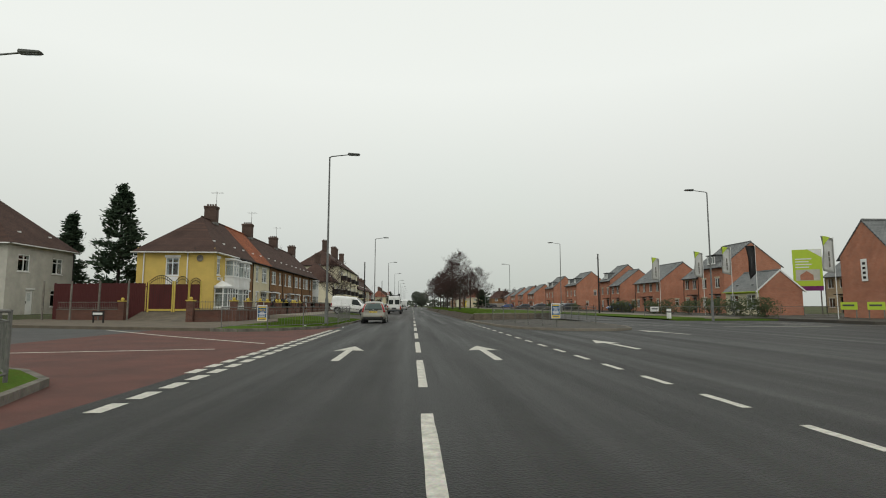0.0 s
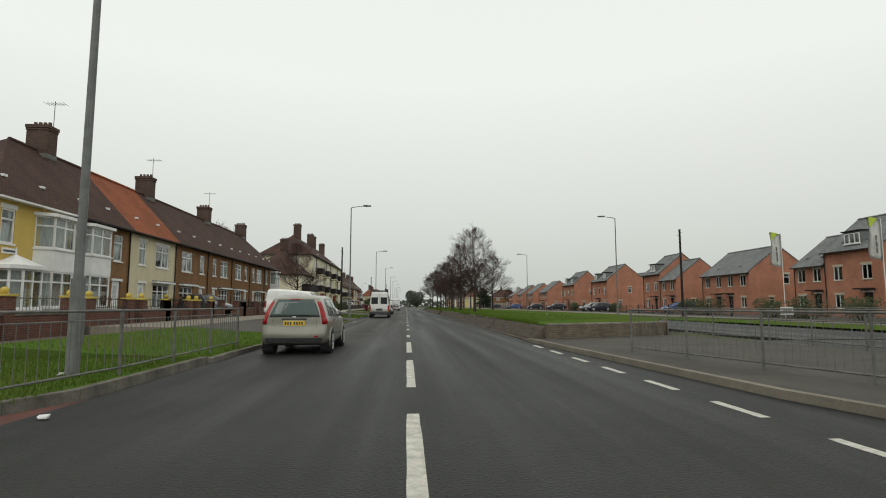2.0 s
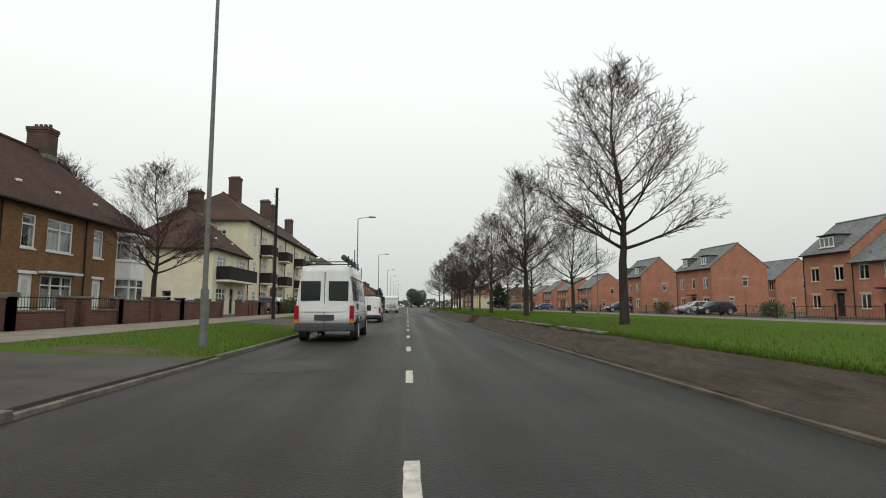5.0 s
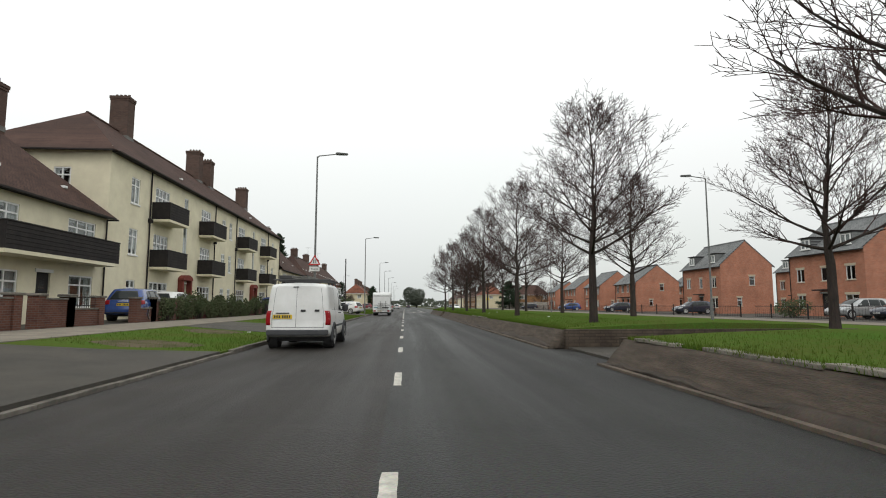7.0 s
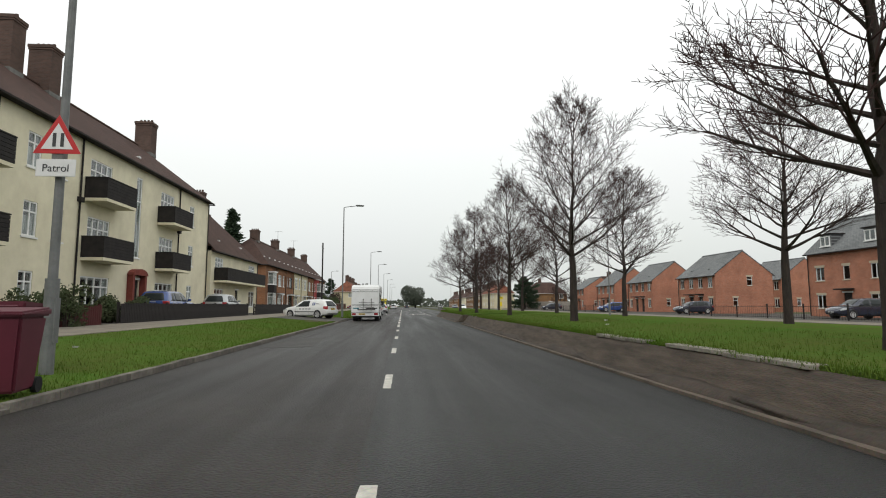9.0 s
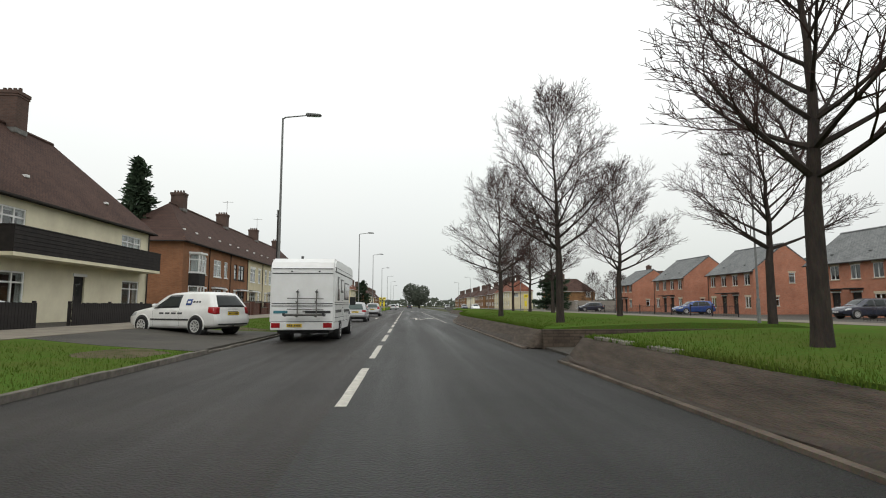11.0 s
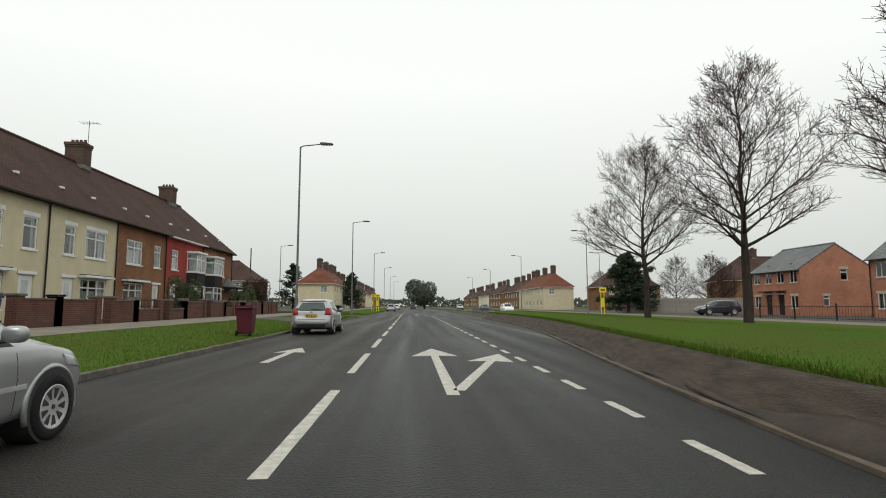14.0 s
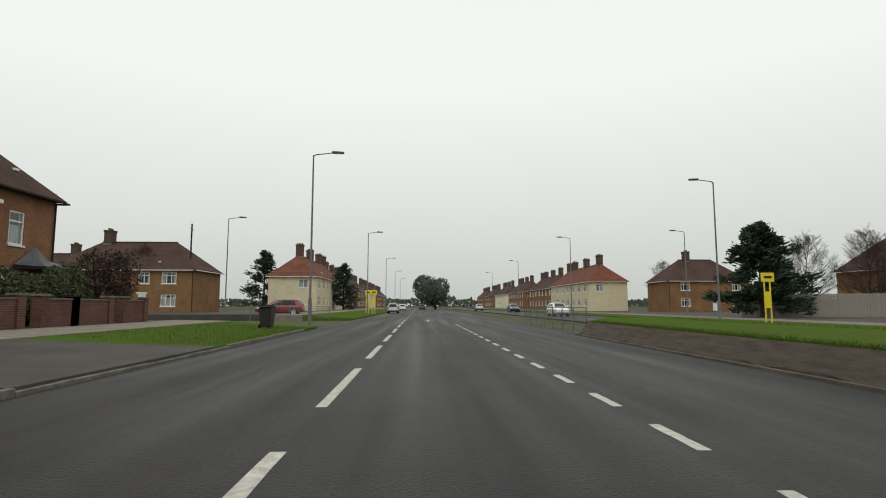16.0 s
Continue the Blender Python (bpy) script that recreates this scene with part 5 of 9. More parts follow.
class Shell:
    """A car body drawn in one sweep: stations (place, sill, belt, half width, roof, half roof) along it, and a raked rear face."""

    def __init__(self, stations, rake, bow=0.05, crown=0.03):
        self.rows, self.rake, self.bow, self.crown = smooth_rows(stations, 5), rake, bow, crown

    def station(self, t):
        rows = self.rows
        t = min(max(t, rows[0][0]), rows[-1][0])
        for p, q in zip(rows, rows[1:]):
            if t <= q[0]:
                k = (t - p[0]) / max(q[0] - p[0], 1e-6)
                return [a + (b - a) * k for a, b in zip(p, q)]
        return list(rows[-1])

    def profile(self, t):
        _, z0, zs, hw, zr, hr = self.station(t)
        m = zs - z0
        e = zr - 0.05
        low = [(hw * 0.84, z0), (hw * 0.945, z0 + 0.03), (hw * 0.972, z0 + m * 0.2), (hw * 0.99, z0 + m * 0.42), (hw, z0 + m * 0.62), (hw * 0.99, z0 + m * 0.8), (hw * 0.972, z0 + m * 0.93), (hw * 0.95, zs)]
        b = hw * 0.94
        up = [(b + (hr - b) * k + 0.02 * math.sin(math.pi * k), zs + (e - zs) * k) for k in (0.06, 0.25, 0.5, 0.75, 0.92)]
        top = [(hr, e), (hr * 0.965, zr - 0.022), (hr * 0.86, zr - 0.004), (hr * 0.5, zr + self.crown * 0.7), (0.0, zr + self.crown)]
        return low + up + top

    def back(self, z):
        r = self.rake
        for (za, xa), (zb, xb) in zip(r, r[1:]):
            if z <= zb:
                return xa + (xb - xa) * max(0, (z - za) / (zb - za))
        return r[-1][1]

    def lie(self, t, y, z):
        return (t + self.back(z) * max(0, 1 - t / 1.2) ** 2, y, z)

    def side(self, t, z, sgn, off=0.0):
        pr = self.profile(t)
        y = pr[-1][0]
        for (ya, za), (yb, zb) in zip(pr, pr[1:]):
            if za <= z <= zb and zb > za:
                y = ya + (yb - ya) * (z - za) / (zb - za)
                break
        return self.lie(t, sgn * (y + off), z)

    def rear(self, c, z, off=0.0):
        x, y, _ = self.side(0.0, z, 1)
        return (x - self.bow * (1 - c * c) - off, c * y, z)

    def top(self, t, c, off=0.0):
        _, _, _, _, zr, hr = self.station(t)
        return self.lie(t, c * hr * 0.9, zr + self.crown * (1 - c * c) - 0.004 + off)

    def skin(self):
        bm = bmesh.new()
        rings = []
        for row in self.rows:
            pr = self.profile(row[0])
            ring = [self.lie(row[0], y, z) for y, z in pr] + [self.lie(row[0], -y, z) for y, z in reversed(pr[:-1])]
            rings.append([bm.verts.new(p) for p in ring])
        k = len(rings[0])
        for r, q in zip(rings, rings[1:]):
            for i in range(k):
                bm.faces.new((r[i], r[(i + 1) % k], q[(i + 1) % k], q[i]))
        bm.faces.new(rings[-1][::-1])
        # rear face as rows across, bowed outwards in the middle
        n = 10
        cols = []
        h = len(self.profile(0.0)) - 1
        for i in range(h):
            a, b = rings[0][i], rings[0][k - 1 - i]
            line = [a]
            for j in range(1, n):
                c = 1 - 2 * j / n
                line.append(bm.verts.new((a.co.x - self.bow * (1 - c * c), a.co.y * c, a.co.z)))
            cols.append(line + [b])
        for p, q in zip(cols, cols[1:]):
            for j in range(n):
                bm.faces.new((p[j], p[j + 1], q[j + 1], q[j]))
        bm.faces.new([*cols[-1], rings[0][h]])
        bm.faces.new(cols[0])
        bmesh.ops.recalc_face_normals(bm, faces=bm.faces[:])
        return bm

    def patch(self, kind, quad, off=0.005, sgn=1, thick=0.012, nu=8, nv=6):
        """A sheet of its own thickness on the side (place, height), the rear (across, height) or the top (place, across), between four corners."""
        f = {"side": lambda u, v, o: self.side(u, v, sgn, o), "rear": lambda u, v, o: self.rear(u * sgn, v, o), "top": lambda u, v, o: self.top(u, v, o)}[kind]
        (ax, az), (bx_, bz), (cx, cz), (dx, dz) = quad
        bm = bmesh.new()
        lay = []
        for o in (off, off - thick):
            g = []
            for i in range(nu + 1):
                u = i / nu
                g.append([])
                for j in range(nv + 1):
                    v = j / nv
                    px = (ax * (1 - u) + bx_ * u) * (1 - v) + (dx * (1 - u) + cx * u) * v
                    pz = (az * (1 - u) + bz * u) * (1 - v) + (dz * (1 - u) + cz * u) * v
                    g[-1].append(bm.verts.new(f(px, pz, o)))
            lay.append(g)
        for g in lay:
            for i in range(nu):
                for j in range(nv):
                    bm.faces.new((g[i][j], g[i + 1][j], g[i + 1][j + 1], g[i][j + 1]))
        rim = [(i, 0) for i in range(nu)] + [(nu, j) for j in range(nv)] + [(i, nv) for i in range(nu, 0, -1)] + [(0, j) for j in range(nv, 0, -1)]
        for p, q in zip(rim, rim[1:] + rim[:1]):
            bm.faces.new((lay[0][p[0]][p[1]], lay[0][q[0]][q[1]], lay[1][q[0]][q[1]], lay[1][p[0]][p[1]]))
        bmesh.ops.recalc_face_normals(bm, faces=bm.faces[:])
        return bm


def grown(quad, g):
    """The four corners moved out by g, for the dark surround of a pane."""
    cx, cz = sum(p[0] for p in quad) / 4, sum(p[1] for p in quad) / 4
    return [(x + math.copysign(g, x - cx), z + math.copysign(g, z - cz)) for x, z in quad]


def shell_car(name, m, label, category, paint, stations, rake, wheels, r, windows, rear_glass, screen, side_lamps=(), rear_lamps=(), front_lamps=(), seams=(), handles=(), plate=0.72, plate_y=0.0, steel=False,
              arch=None, trim_lines=(), rear_marks=(), side_marks=(), mirror=None, glass=None, extras=None, group="parked cars", bow=0.05, front_plate=0.42, wiper=True, detail=True):
    """A car or van on one shell, with its glass, lamps, joints, mirrors, arches and wheels lying on it."""
    v = thing(name, m, label, category, group)
    c = Shell(stations, rake, bow)
    glass = glass or GLAZING
    body = part("body", c.skin(), paint, v, smooth=True)
    hw = max(q[3] for q in stations)
    L = stations[-1][0]
    for s in (1, -1):
        for k, q in enumerate(windows):
            if detail:
                part("window_surround", c.patch("side", grown(q, 0.018), 0.003, s), TRIM, body)
            part("side_window", c.patch("side", q, 0.006, s), glass, body, smooth=True)
        for q in side_lamps:
            part("lamp_wrap", c.patch("side", q[:4], 0.006, s), q[4] if len(q) > 4 else LAMP_RED, body, smooth=True)
        for q in rear_lamps:
            part("tail_lamp", c.patch("rear", q[:4], 0.006, s), q[4] if len(q) > 4 else LAMP_RED, body, smooth=True)
        for q in front_lamps:
            part("headlamp", c.patch("side", q, 0.008, s), LAMP_CLEAR, body, smooth=True)
        for t, z0, z1 in seams:
            part("door_seam", c.patch("side", [(t, z0), (t + 0.007, z0), (t + 0.007, z1), (t, z1)], 0.0015, s, 0.006, 1, 10), TRIM, body)
        for q, mt in side_marks:
            part("side_moulding", c.patch("side", q, 0.01, s), mt, body)
        for t, z in handles:
            x, y, _ = c.side(t, z, s)
            part("door_handle", box(t, t + 0.17, y - s * 0.01, y + s * 0.028, z - 0.018, z + 0.018, 0.008), paint if arch is None else TRIM, body)
        if mirror:
            t, z = mirror
            x, y, _ = c.side(t, z, s)
            mr = part("wing_mirror", lens(t + 0.02, y + s * 0.13, z + 0.07, 0.055, 0.1, 0.07 if arch is None else 0.12), paint if arch is None else TRIM, body, smooth=True)
            part("mirror_arm", tubed((t, y - s * 0.02, z), (t + 0.01, y + s * 0.09, z + 0.02), 0.02, n=6), TRIM, mr)
        for x in wheels:
            part("wheel_arch", tubed((x, s * (hw - 0.26), r + 0.02), (x, s * (hw - 0.004), r + 0.02), r + 0.045, r + 0.045, 28), TRIM, v)
            n, q0, lip = 20, r + 0.05, 0.03 if arch is None else 0.055
            rings = []
            for i in range(n + 1):
                a = math.pi * (-0.12 + 1.24 * i / n)
                rings.append([(x + (q0 + lip * pu) * math.cos(a), s * (hw - 0.03 + lip * pv), r + 0.02 + (q0 + lip * pu) * math.sin(a)) for pu, pv in ((-0.5, 0.0), (-0.45, 0.9), (0.0, 1.05), (0.6, 0.75), (1.0, 0.0), (0.3, -0.6))])
            bm = skin(rings)
            part("arch_lip", bm, arch or paint, v, smooth=True)
            add_wheel(v, x, s * (hw + 0.018), r, steel=steel)
    if rear_glass:
        part("glass_surround", c.patch("rear", grown(rear_glass, 0.02), 0.003, nu=14), TRIM, body)
        rg = part("rear_window", c.patch("rear", rear_glass, 0.006, nu=14), glass, body, smooth=True)
        if wiper:
            z = rear_glass[0][1] + 0.03
            x, y, _ = c.rear(0.0, z)
            part("wiper", box(x - 0.03, x - 0.012, -0.34, 0.04, z, z + 0.02, 0.004), TRIM, rg)
    if screen:
        part("windscreen", c.patch("top", screen, 0.008, nu=8, nv=12), glass, body, smooth=True)
    for q, mt in rear_marks:
        part("rear_panel", c.patch("rear", q, 0.004, nu=14), mt, body)
    part("underside", box(0.5, L - 0.4, -hw * 0.8, hw * 0.8, 0.2, 0.4), TRIM, v)
    if detail:
        x = c.rear(0.0, plate + 0.055)[0]
        plate_bars(v, x - 0.006, plate_y, plate)
        if front_plate:
            plate_bars(v, L + 0.01, 0, front_plate, True)
    if extras:
        extras(v, c)
    return v


def heading(x, y, deg=90, z=0.0):
    return pose(x, y, z, 0, 0, deg)


def lens(cx, cy, cz, rx, ry, rz, tilt=0.0):
    """A rounded lamp glass, squarer than an ellipsoid."""
    def p(v):
        return math.copysign(abs(v) ** 0.7, v)
    rings = []
    for i in range(1, 10):
        a = math.pi * i / 10
        rings.append([(cx + rx * p(math.sin(a)) * p(math.cos(2 * math.pi * k / 16)) + tilt * rz * p(math.cos(a)), cy + ry * p(math.sin(a)) * p(math.sin(2 * math.pi * k / 16)), cz + rz * p(math.cos(a))) for k in range(16)])
    return skin(rings)


def joint(c0, c1, z0, z1):
    return [(c0, z0), (c1, z0), (c1, z1), (c0, z1)]


def bar(x0, x1, z0, z1):
    return [(x0, z0), (x1, z0), (x1, z1), (x0, z1)]


# pale gold five-door car
HATCH = [(0.0, 0.29, 0.9, 0.75, 1.39, 0.53), (0.05, 0.26, 0.905, 0.79, 1.405, 0.56), (0.2, 0.27, 0.91, 0.82, 1.425, 0.58), (0.7, 0.24, 0.905, 0.84, 1.45, 0.595), (1.5, 0.22, 0.89, 0.845, 1.46, 0.6), (2.1, 0.22, 0.88, 0.845, 1.43, 0.59),
         (2.4, 0.22, 0.875, 0.84, 1.34, 0.58), (2.95, 0.23, 0.87, 0.835, 1.0, 0.62), (3.15, 0.24, 0.85, 0.82, 0.93, 0.66), (3.5, 0.26, 0.79, 0.79, 0.86, 0.62), (3.8, 0.32, 0.67, 0.7, 0.74, 0.55), (3.92, 0.4, 0.59, 0.56, 0.64, 0.42)]
RAKE = [(0.3, 0.03), (0.4, 0.0), (0.56, 0.0), (0.6, 0.055), (0.92, 0.06), (1.36, 0.2), (1.42, 0.28)]
gold_marks = [(joint(-0.8, 0.8, 0.596, 0.606), TRIM), (joint(-0.42, 0.42, 0.845, 0.885), TRIM), (joint(-0.72, -0.714, 0.61, 0.9), TRIM), (joint(0.714, 0.72, 0.61, 0.9), TRIM), (joint(-0.3, 0.3, 0.7, 0.842), PAINT_SILVER), (joint(-0.95, 0.95, 0.3, 0.42), TRIM)]


def gold_extras(v, c):
    part("badge", lens(c.rear(0, 0.93)[0] - 0.004, 0, 0.922, 0.01, 0.05, 0.02), RIM, v, smooth=True)
    part("reflector", c.patch("rear", joint(-0.8, -0.68, 0.43, 0.47), 0.01), LAMP_RED, v)
    part("high_brake_lamp", c.patch("rear", joint(-0.25, 0.25, 1.345, 1.365), 0.012), LAMP_RED, v)


shell_car("hatchback_car", heading(-2.62, 37.7), "pale gold five-door hatchback parked against the kerb", "car", PAINT_GOLD, HATCH, RAKE, (0.66, 3.13), 0.29,
          [[(0.42, 0.95), (0.62, 0.94), (0.6, 1.32), (0.5, 1.27)], [(0.7, 0.935), (1.45, 0.92), (1.42, 1.37), (0.66, 1.34)], [(1.52, 0.92), (2.62, 0.905), (1.95, 1.35), (1.49, 1.37)]],
          [(-0.86, 0.93), (0.86, 0.93), (0.82, 1.33), (-0.82, 1.33)], [(2.28, -0.92), (2.9, -0.96), (2.9, 0.96), (2.28, 0.92)],
          side_lamps=[[(0.0, 0.74), (0.1, 0.76), (0.06, 1.3), (0.0, 1.3)]], rear_lamps=[[(0.9, 0.74), (1.0, 0.74), (1.0, 1.3), (0.93, 1.3)]], front_lamps=[[(3.45, 0.66), (3.78, 0.62), (3.7, 0.72), (3.4, 0.79)]],
          seams=[(1.48, 0.32, 0.9), (0.68, 0.62, 0.92), (2.6, 0.3, 0.88)], handles=[(0.86, 0.83), (1.78, 0.81)], plate=0.715, rear_marks=gold_marks, side_marks=[(bar(1.0, 2.75, 0.46, 0.475), TRIM)], mirror=(2.45, 0.92), glass=GLASS_GREEN, extras=gold_extras)

# high-roofed panel vans
CONNECT = [(0.0, 0.4, 1.06, 0.85, 1.74, 0.73), (0.04, 0.36, 1.065, 0.88, 1.775, 0.75), (0.3, 0.32, 1.07, 0.895, 1.81, 0.765), (1.5, 0.3, 1.07, 0.9, 1.825, 0.775), (2.35, 0.3, 1.06, 0.9, 1.8, 0.765), (2.7, 0.3, 1.05, 0.895, 1.71, 0.75),
           (3.45, 0.3, 1.0, 0.885, 1.14, 0.75), (3.65, 0.3, 0.98, 0.87, 1.06, 0.73), (4.05, 0.33, 0.9, 0.83, 0.97, 0.67), (4.22, 0.38, 0.8, 0.76, 0.86, 0.58), (4.28, 0.46, 0.7, 0.68, 0.76, 0.52)]
VAN_RAKE = [(0.3, 0.0), (0.58, 0.0), (0.62, 0.04), (1.2, 0.05), (1.75, 0.11)]
GRIME = mat("grimy_white_paint", (0.6, 0.59, 0.55), (0.42, 0.4, 0.36), 2.5, 0.55, grain=0.2, stretch=(0.4, 1, 2))


def van_extras(v, c):
    part("front_bumper", box(4.12, 4.33, -0.74, 0.74, 0.3, 0.6, 0.06), TRIM_GREY, v)
    part("rear_bumper", box(-0.055, 0.1, -0.84, 0.84, 0.38, 0.54, 0.04), TRIM_GREY, v)
    part("grille", box(4.2, 4.305, -0.46, 0.46, 0.66, 0.77, 0.02), TRIM, v)
    part("grille_bar", box(4.28, 4.315, -0.42, 0.42, 0.71, 0.73, 0.005), RIM, v)
    part("lower_intake", box(4.3, 4.34, -0.45, 0.45, 0.34, 0.44, 0.02), TRIM, v)
    for s in (1, -1):
        part("bumper_corner", c.patch("side", bar(3.62, 4.2, 0.34, 0.62), 0.02, s), TRIM_GREY, v, smooth=True)
        part("sill_grime", c.patch("side", bar(1.12, 3.0, 0.32, 0.56), 0.003, s), GRIME, v, smooth=True)
        part("door_top_joint", c.patch("side", bar(0.6, 2.1, 1.085, 1.092), 0.002, s), TRIM_GREY, v)
    for z in (1.06,):
        for y in (-0.12, -0.5):
            part("rear_handle", box(c.rear(0, z)[0] - 0.02, c.rear(0, z)[0] + 0.02, y - 0.08, y + 0.05, z - 0.03, z + 0.03, 0.01), TRIM, v)
    part("lamp_strip", box(c.rear(0, 0.99)[0] - 0.018, c.rear(0, 0.99)[0] + 0.02, 0.24, 0.6, 0.975, 1.005, 0.008), TRIM, v)
    part("high_brake_lamp", c.patch("rear", joint(0.0, 0.22, 1.7, 1.725), 0.012), TRIM, v)


def connect(m, label, extras=van_extras):
    return shell_car("panel_van", m, label, "van", PAINT_WHITE, CONNECT, VAN_RAKE, (0.78, 3.44), 0.315, [[(2.22, 1.07), (3.22, 1.02), (2.72, 1.56), (2.25, 1.58)]], None, [(2.66, -0.94), (3.4, -0.98), (3.4, 0.98), (2.66, 0.94)],
                     side_lamps=[[(0.0, 0.66), (0.1, 0.66), (0.1, 1.06), (0.0, 1.06)]], rear_lamps=[[(0.89, 0.66), (1.0, 0.66), (1.0, 1.06), (0.89, 1.06)]], front_lamps=[[(3.72, 0.68), (4.2, 0.66), (4.12, 0.84), (3.68, 0.96)]],
                     seams=[(2.14, 0.34, 1.72), (3.3, 0.36, 1.02), (1.12, 0.34, 1.72)], handles=[(2.24, 0.98), (1.9, 0.98)], plate=0.84, plate_y=0.42, steel=True, arch=TRIM_GREY,
                     rear_marks=[(joint(0.06, 0.07, 0.6, 1.72), TRIM_GREY), (joint(-0.84, -0.832, 0.6, 1.7), TRIM_GREY), (joint(0.832, 0.84, 0.6, 1.7), TRIM_GREY), (joint(-0.86, 0.86, 0.595, 0.605), TRIM)],
                     side_marks=[(bar(1.14, 3.02, 0.58, 0.64), TRIM_GREY)], mirror=(2.98, 1.06), extras=extras, group="parked vans", bow=0.02, front_plate=0.46)


def rack_extras(v, c):
    van_extras(v, c)
    for x in (0.5, 1.3, 2.1):
        part("roof_bar", tubed((x, -0.82, 1.93), (x, 0.82, 1.93), 0.022, n=8), TRIM, v)
        for s in (1, -1):
            part("bar_foot", tubed((x, s * 0.76, 1.78), (x, s * 0.72, 1.93), 0.022, n=6), TRIM, v)
    for y in (-0.3, 0.1):
        part("roof_ladder_rail", box(-0.2, 2.5, y, y + 0.05, 1.955, 2.015), STEEL, v)
    for k in range(9):
        part("roof_ladder_rung", tubed((-0.1 + k * 0.3, -0.28, 1.985), (-0.1 + k * 0.3, 0.13, 1.985), 0.014, n=6), STEEL, v)
    part("roof_box", box(0.5, 1.2, 0.25, 0.65, 1.953, 2.06, 0.02), TRIM, v)


connect(pose(-8.5, 58.8, 0.43, 0, 4.6, -4), "dirty white panel van parked across the verge")
connect(heading(-2.63, 99.42), "white panel van with a ladder on its roof beside the kerb", rack_extras)

# white minibus with a ladder and a pipe on its roof rack
MINIBUS = [(0.0, 0.62, 1.15, 0.95), (0.05, 0.6, 1.2, 0.975), (1.0, 0.6, 1.25, 0.99), (3.5, 0.58, 1.25, 0.99), (4.9, 0.56, 1.24, 0.98), (5.5, 0.5, 1.15, 0.95), (5.9, 0.46, 0.98, 0.88), (6.1, 0.48, 0.84, 0.72)]


def minibus_bits(v):
    band = Cabin((0.0, 5.7), (0.08, 4.5), 1.0, 2.52, 0.985, 0.8, 0.06, 0.04)
    part("door_split", box(-0.03, 0.04, -0.008, 0.008, 0.55, 2.3), TRIM, v)
    part("plate_panel", box(-0.035, 0.03, -0.32, 0.32, 0.72, 0.9, 0.01), TRIM_GREY, v)
    for s in (1, -1):
        part("roof_seam", box(0.15, 4.6, s * 0.8, s * 0.872, 2.13, 2.15), TRIM, v)
    for y in (-0.45, 0.45):
        part("rear_pane", box(-0.03, 0.05, y - 0.32, y + 0.32, 1.35, 2.0, 0.02), GLAZING, v)
    for s in (1, -1):
        strip_ = part("side_strip", box(0.2, 5.5, s * 0.96, s * 0.999, 0.87, 0.96, 0.01), PAINT_WHITE, v)
        for z in (0.86, 0.961):
            part("strip_edge", box(0.2, 5.5, s * 0.96, s * 0.996, z, z + 0.012), TRIM_GREY, strip_)
        part("sill_panel", box(1.76, 4.74, s * 0.88, s * 0.955, 0.33, 0.62, 0.02), TRIM, v, "black lower sill")
        for x in (1.35, 5.15):
            part("hub_cap", tubed((x, s * 0.93, 0.35), (x, s * 1.008, 0.35), 0.23, 0.19, 24), RIM, v, "pale domed hub cap")
        for x in (2.3, 2.65):
            part("side_vent", box(x, x + 0.08, s * 0.97, s * 1.0, 0.7, 0.82, 0.01), TRIM, v)
        part("window_band", band.pane("side", 0.03, 0.72, 0.23, 0.735, s, 0.003), TRIM, v)
        part("door_window_surround", band.pane("side", 0.765, 0.96, 0.18, 0.72, s, 0.003), TRIM, v)
        part("rack_rail", tubed((0.2, s * 0.72, 2.68), (4.4, s * 0.72, 2.68), 0.025), TRIM, v)
        for x in (0.3, 1.5, 2.7, 3.9):
            part("rack_post", tubed((x, s * 0.72, 2.44), (x, s * 0.72, 2.86), 0.022, n=6), TRIM, v)
    for x in (0.3, 1.5, 2.7, 3.9):
        part("rack_bar", tubed((x, -0.72, 2.66), (x, 0.72, 2.66), 0.02, n=6), TRIM, v)
    part("pipe_carrier", tubed((0.0, -0.6, 2.78), (3.6, -0.6, 2.78), 0.09, n=12), TRIM_GREY, v)
    for y in (0.1, 0.45):
        part("ladder_rail", box(-0.2, 3.8, y, y + 0.05, 2.7, 2.76), STEEL, v)
    for k in range(12):
        part("ladder_rung", tubed((k * 0.3, 0.1, 2.73), (k * 0.3, 0.48, 2.73), 0.015, n=6), STEEL, v)
    for x, z in ((0.85, 1.06), (0.85, 0.64)):
        part("side_grille", box(x, x + 0.42, -1.0, -0.965, z, z + 0.2, 0.01), TRIM, v)
    part("aerial", tubed((4.6, -0.5, 2.5), (4.75, -0.5, 3.5), 0.02, n=6), TRIM, v)


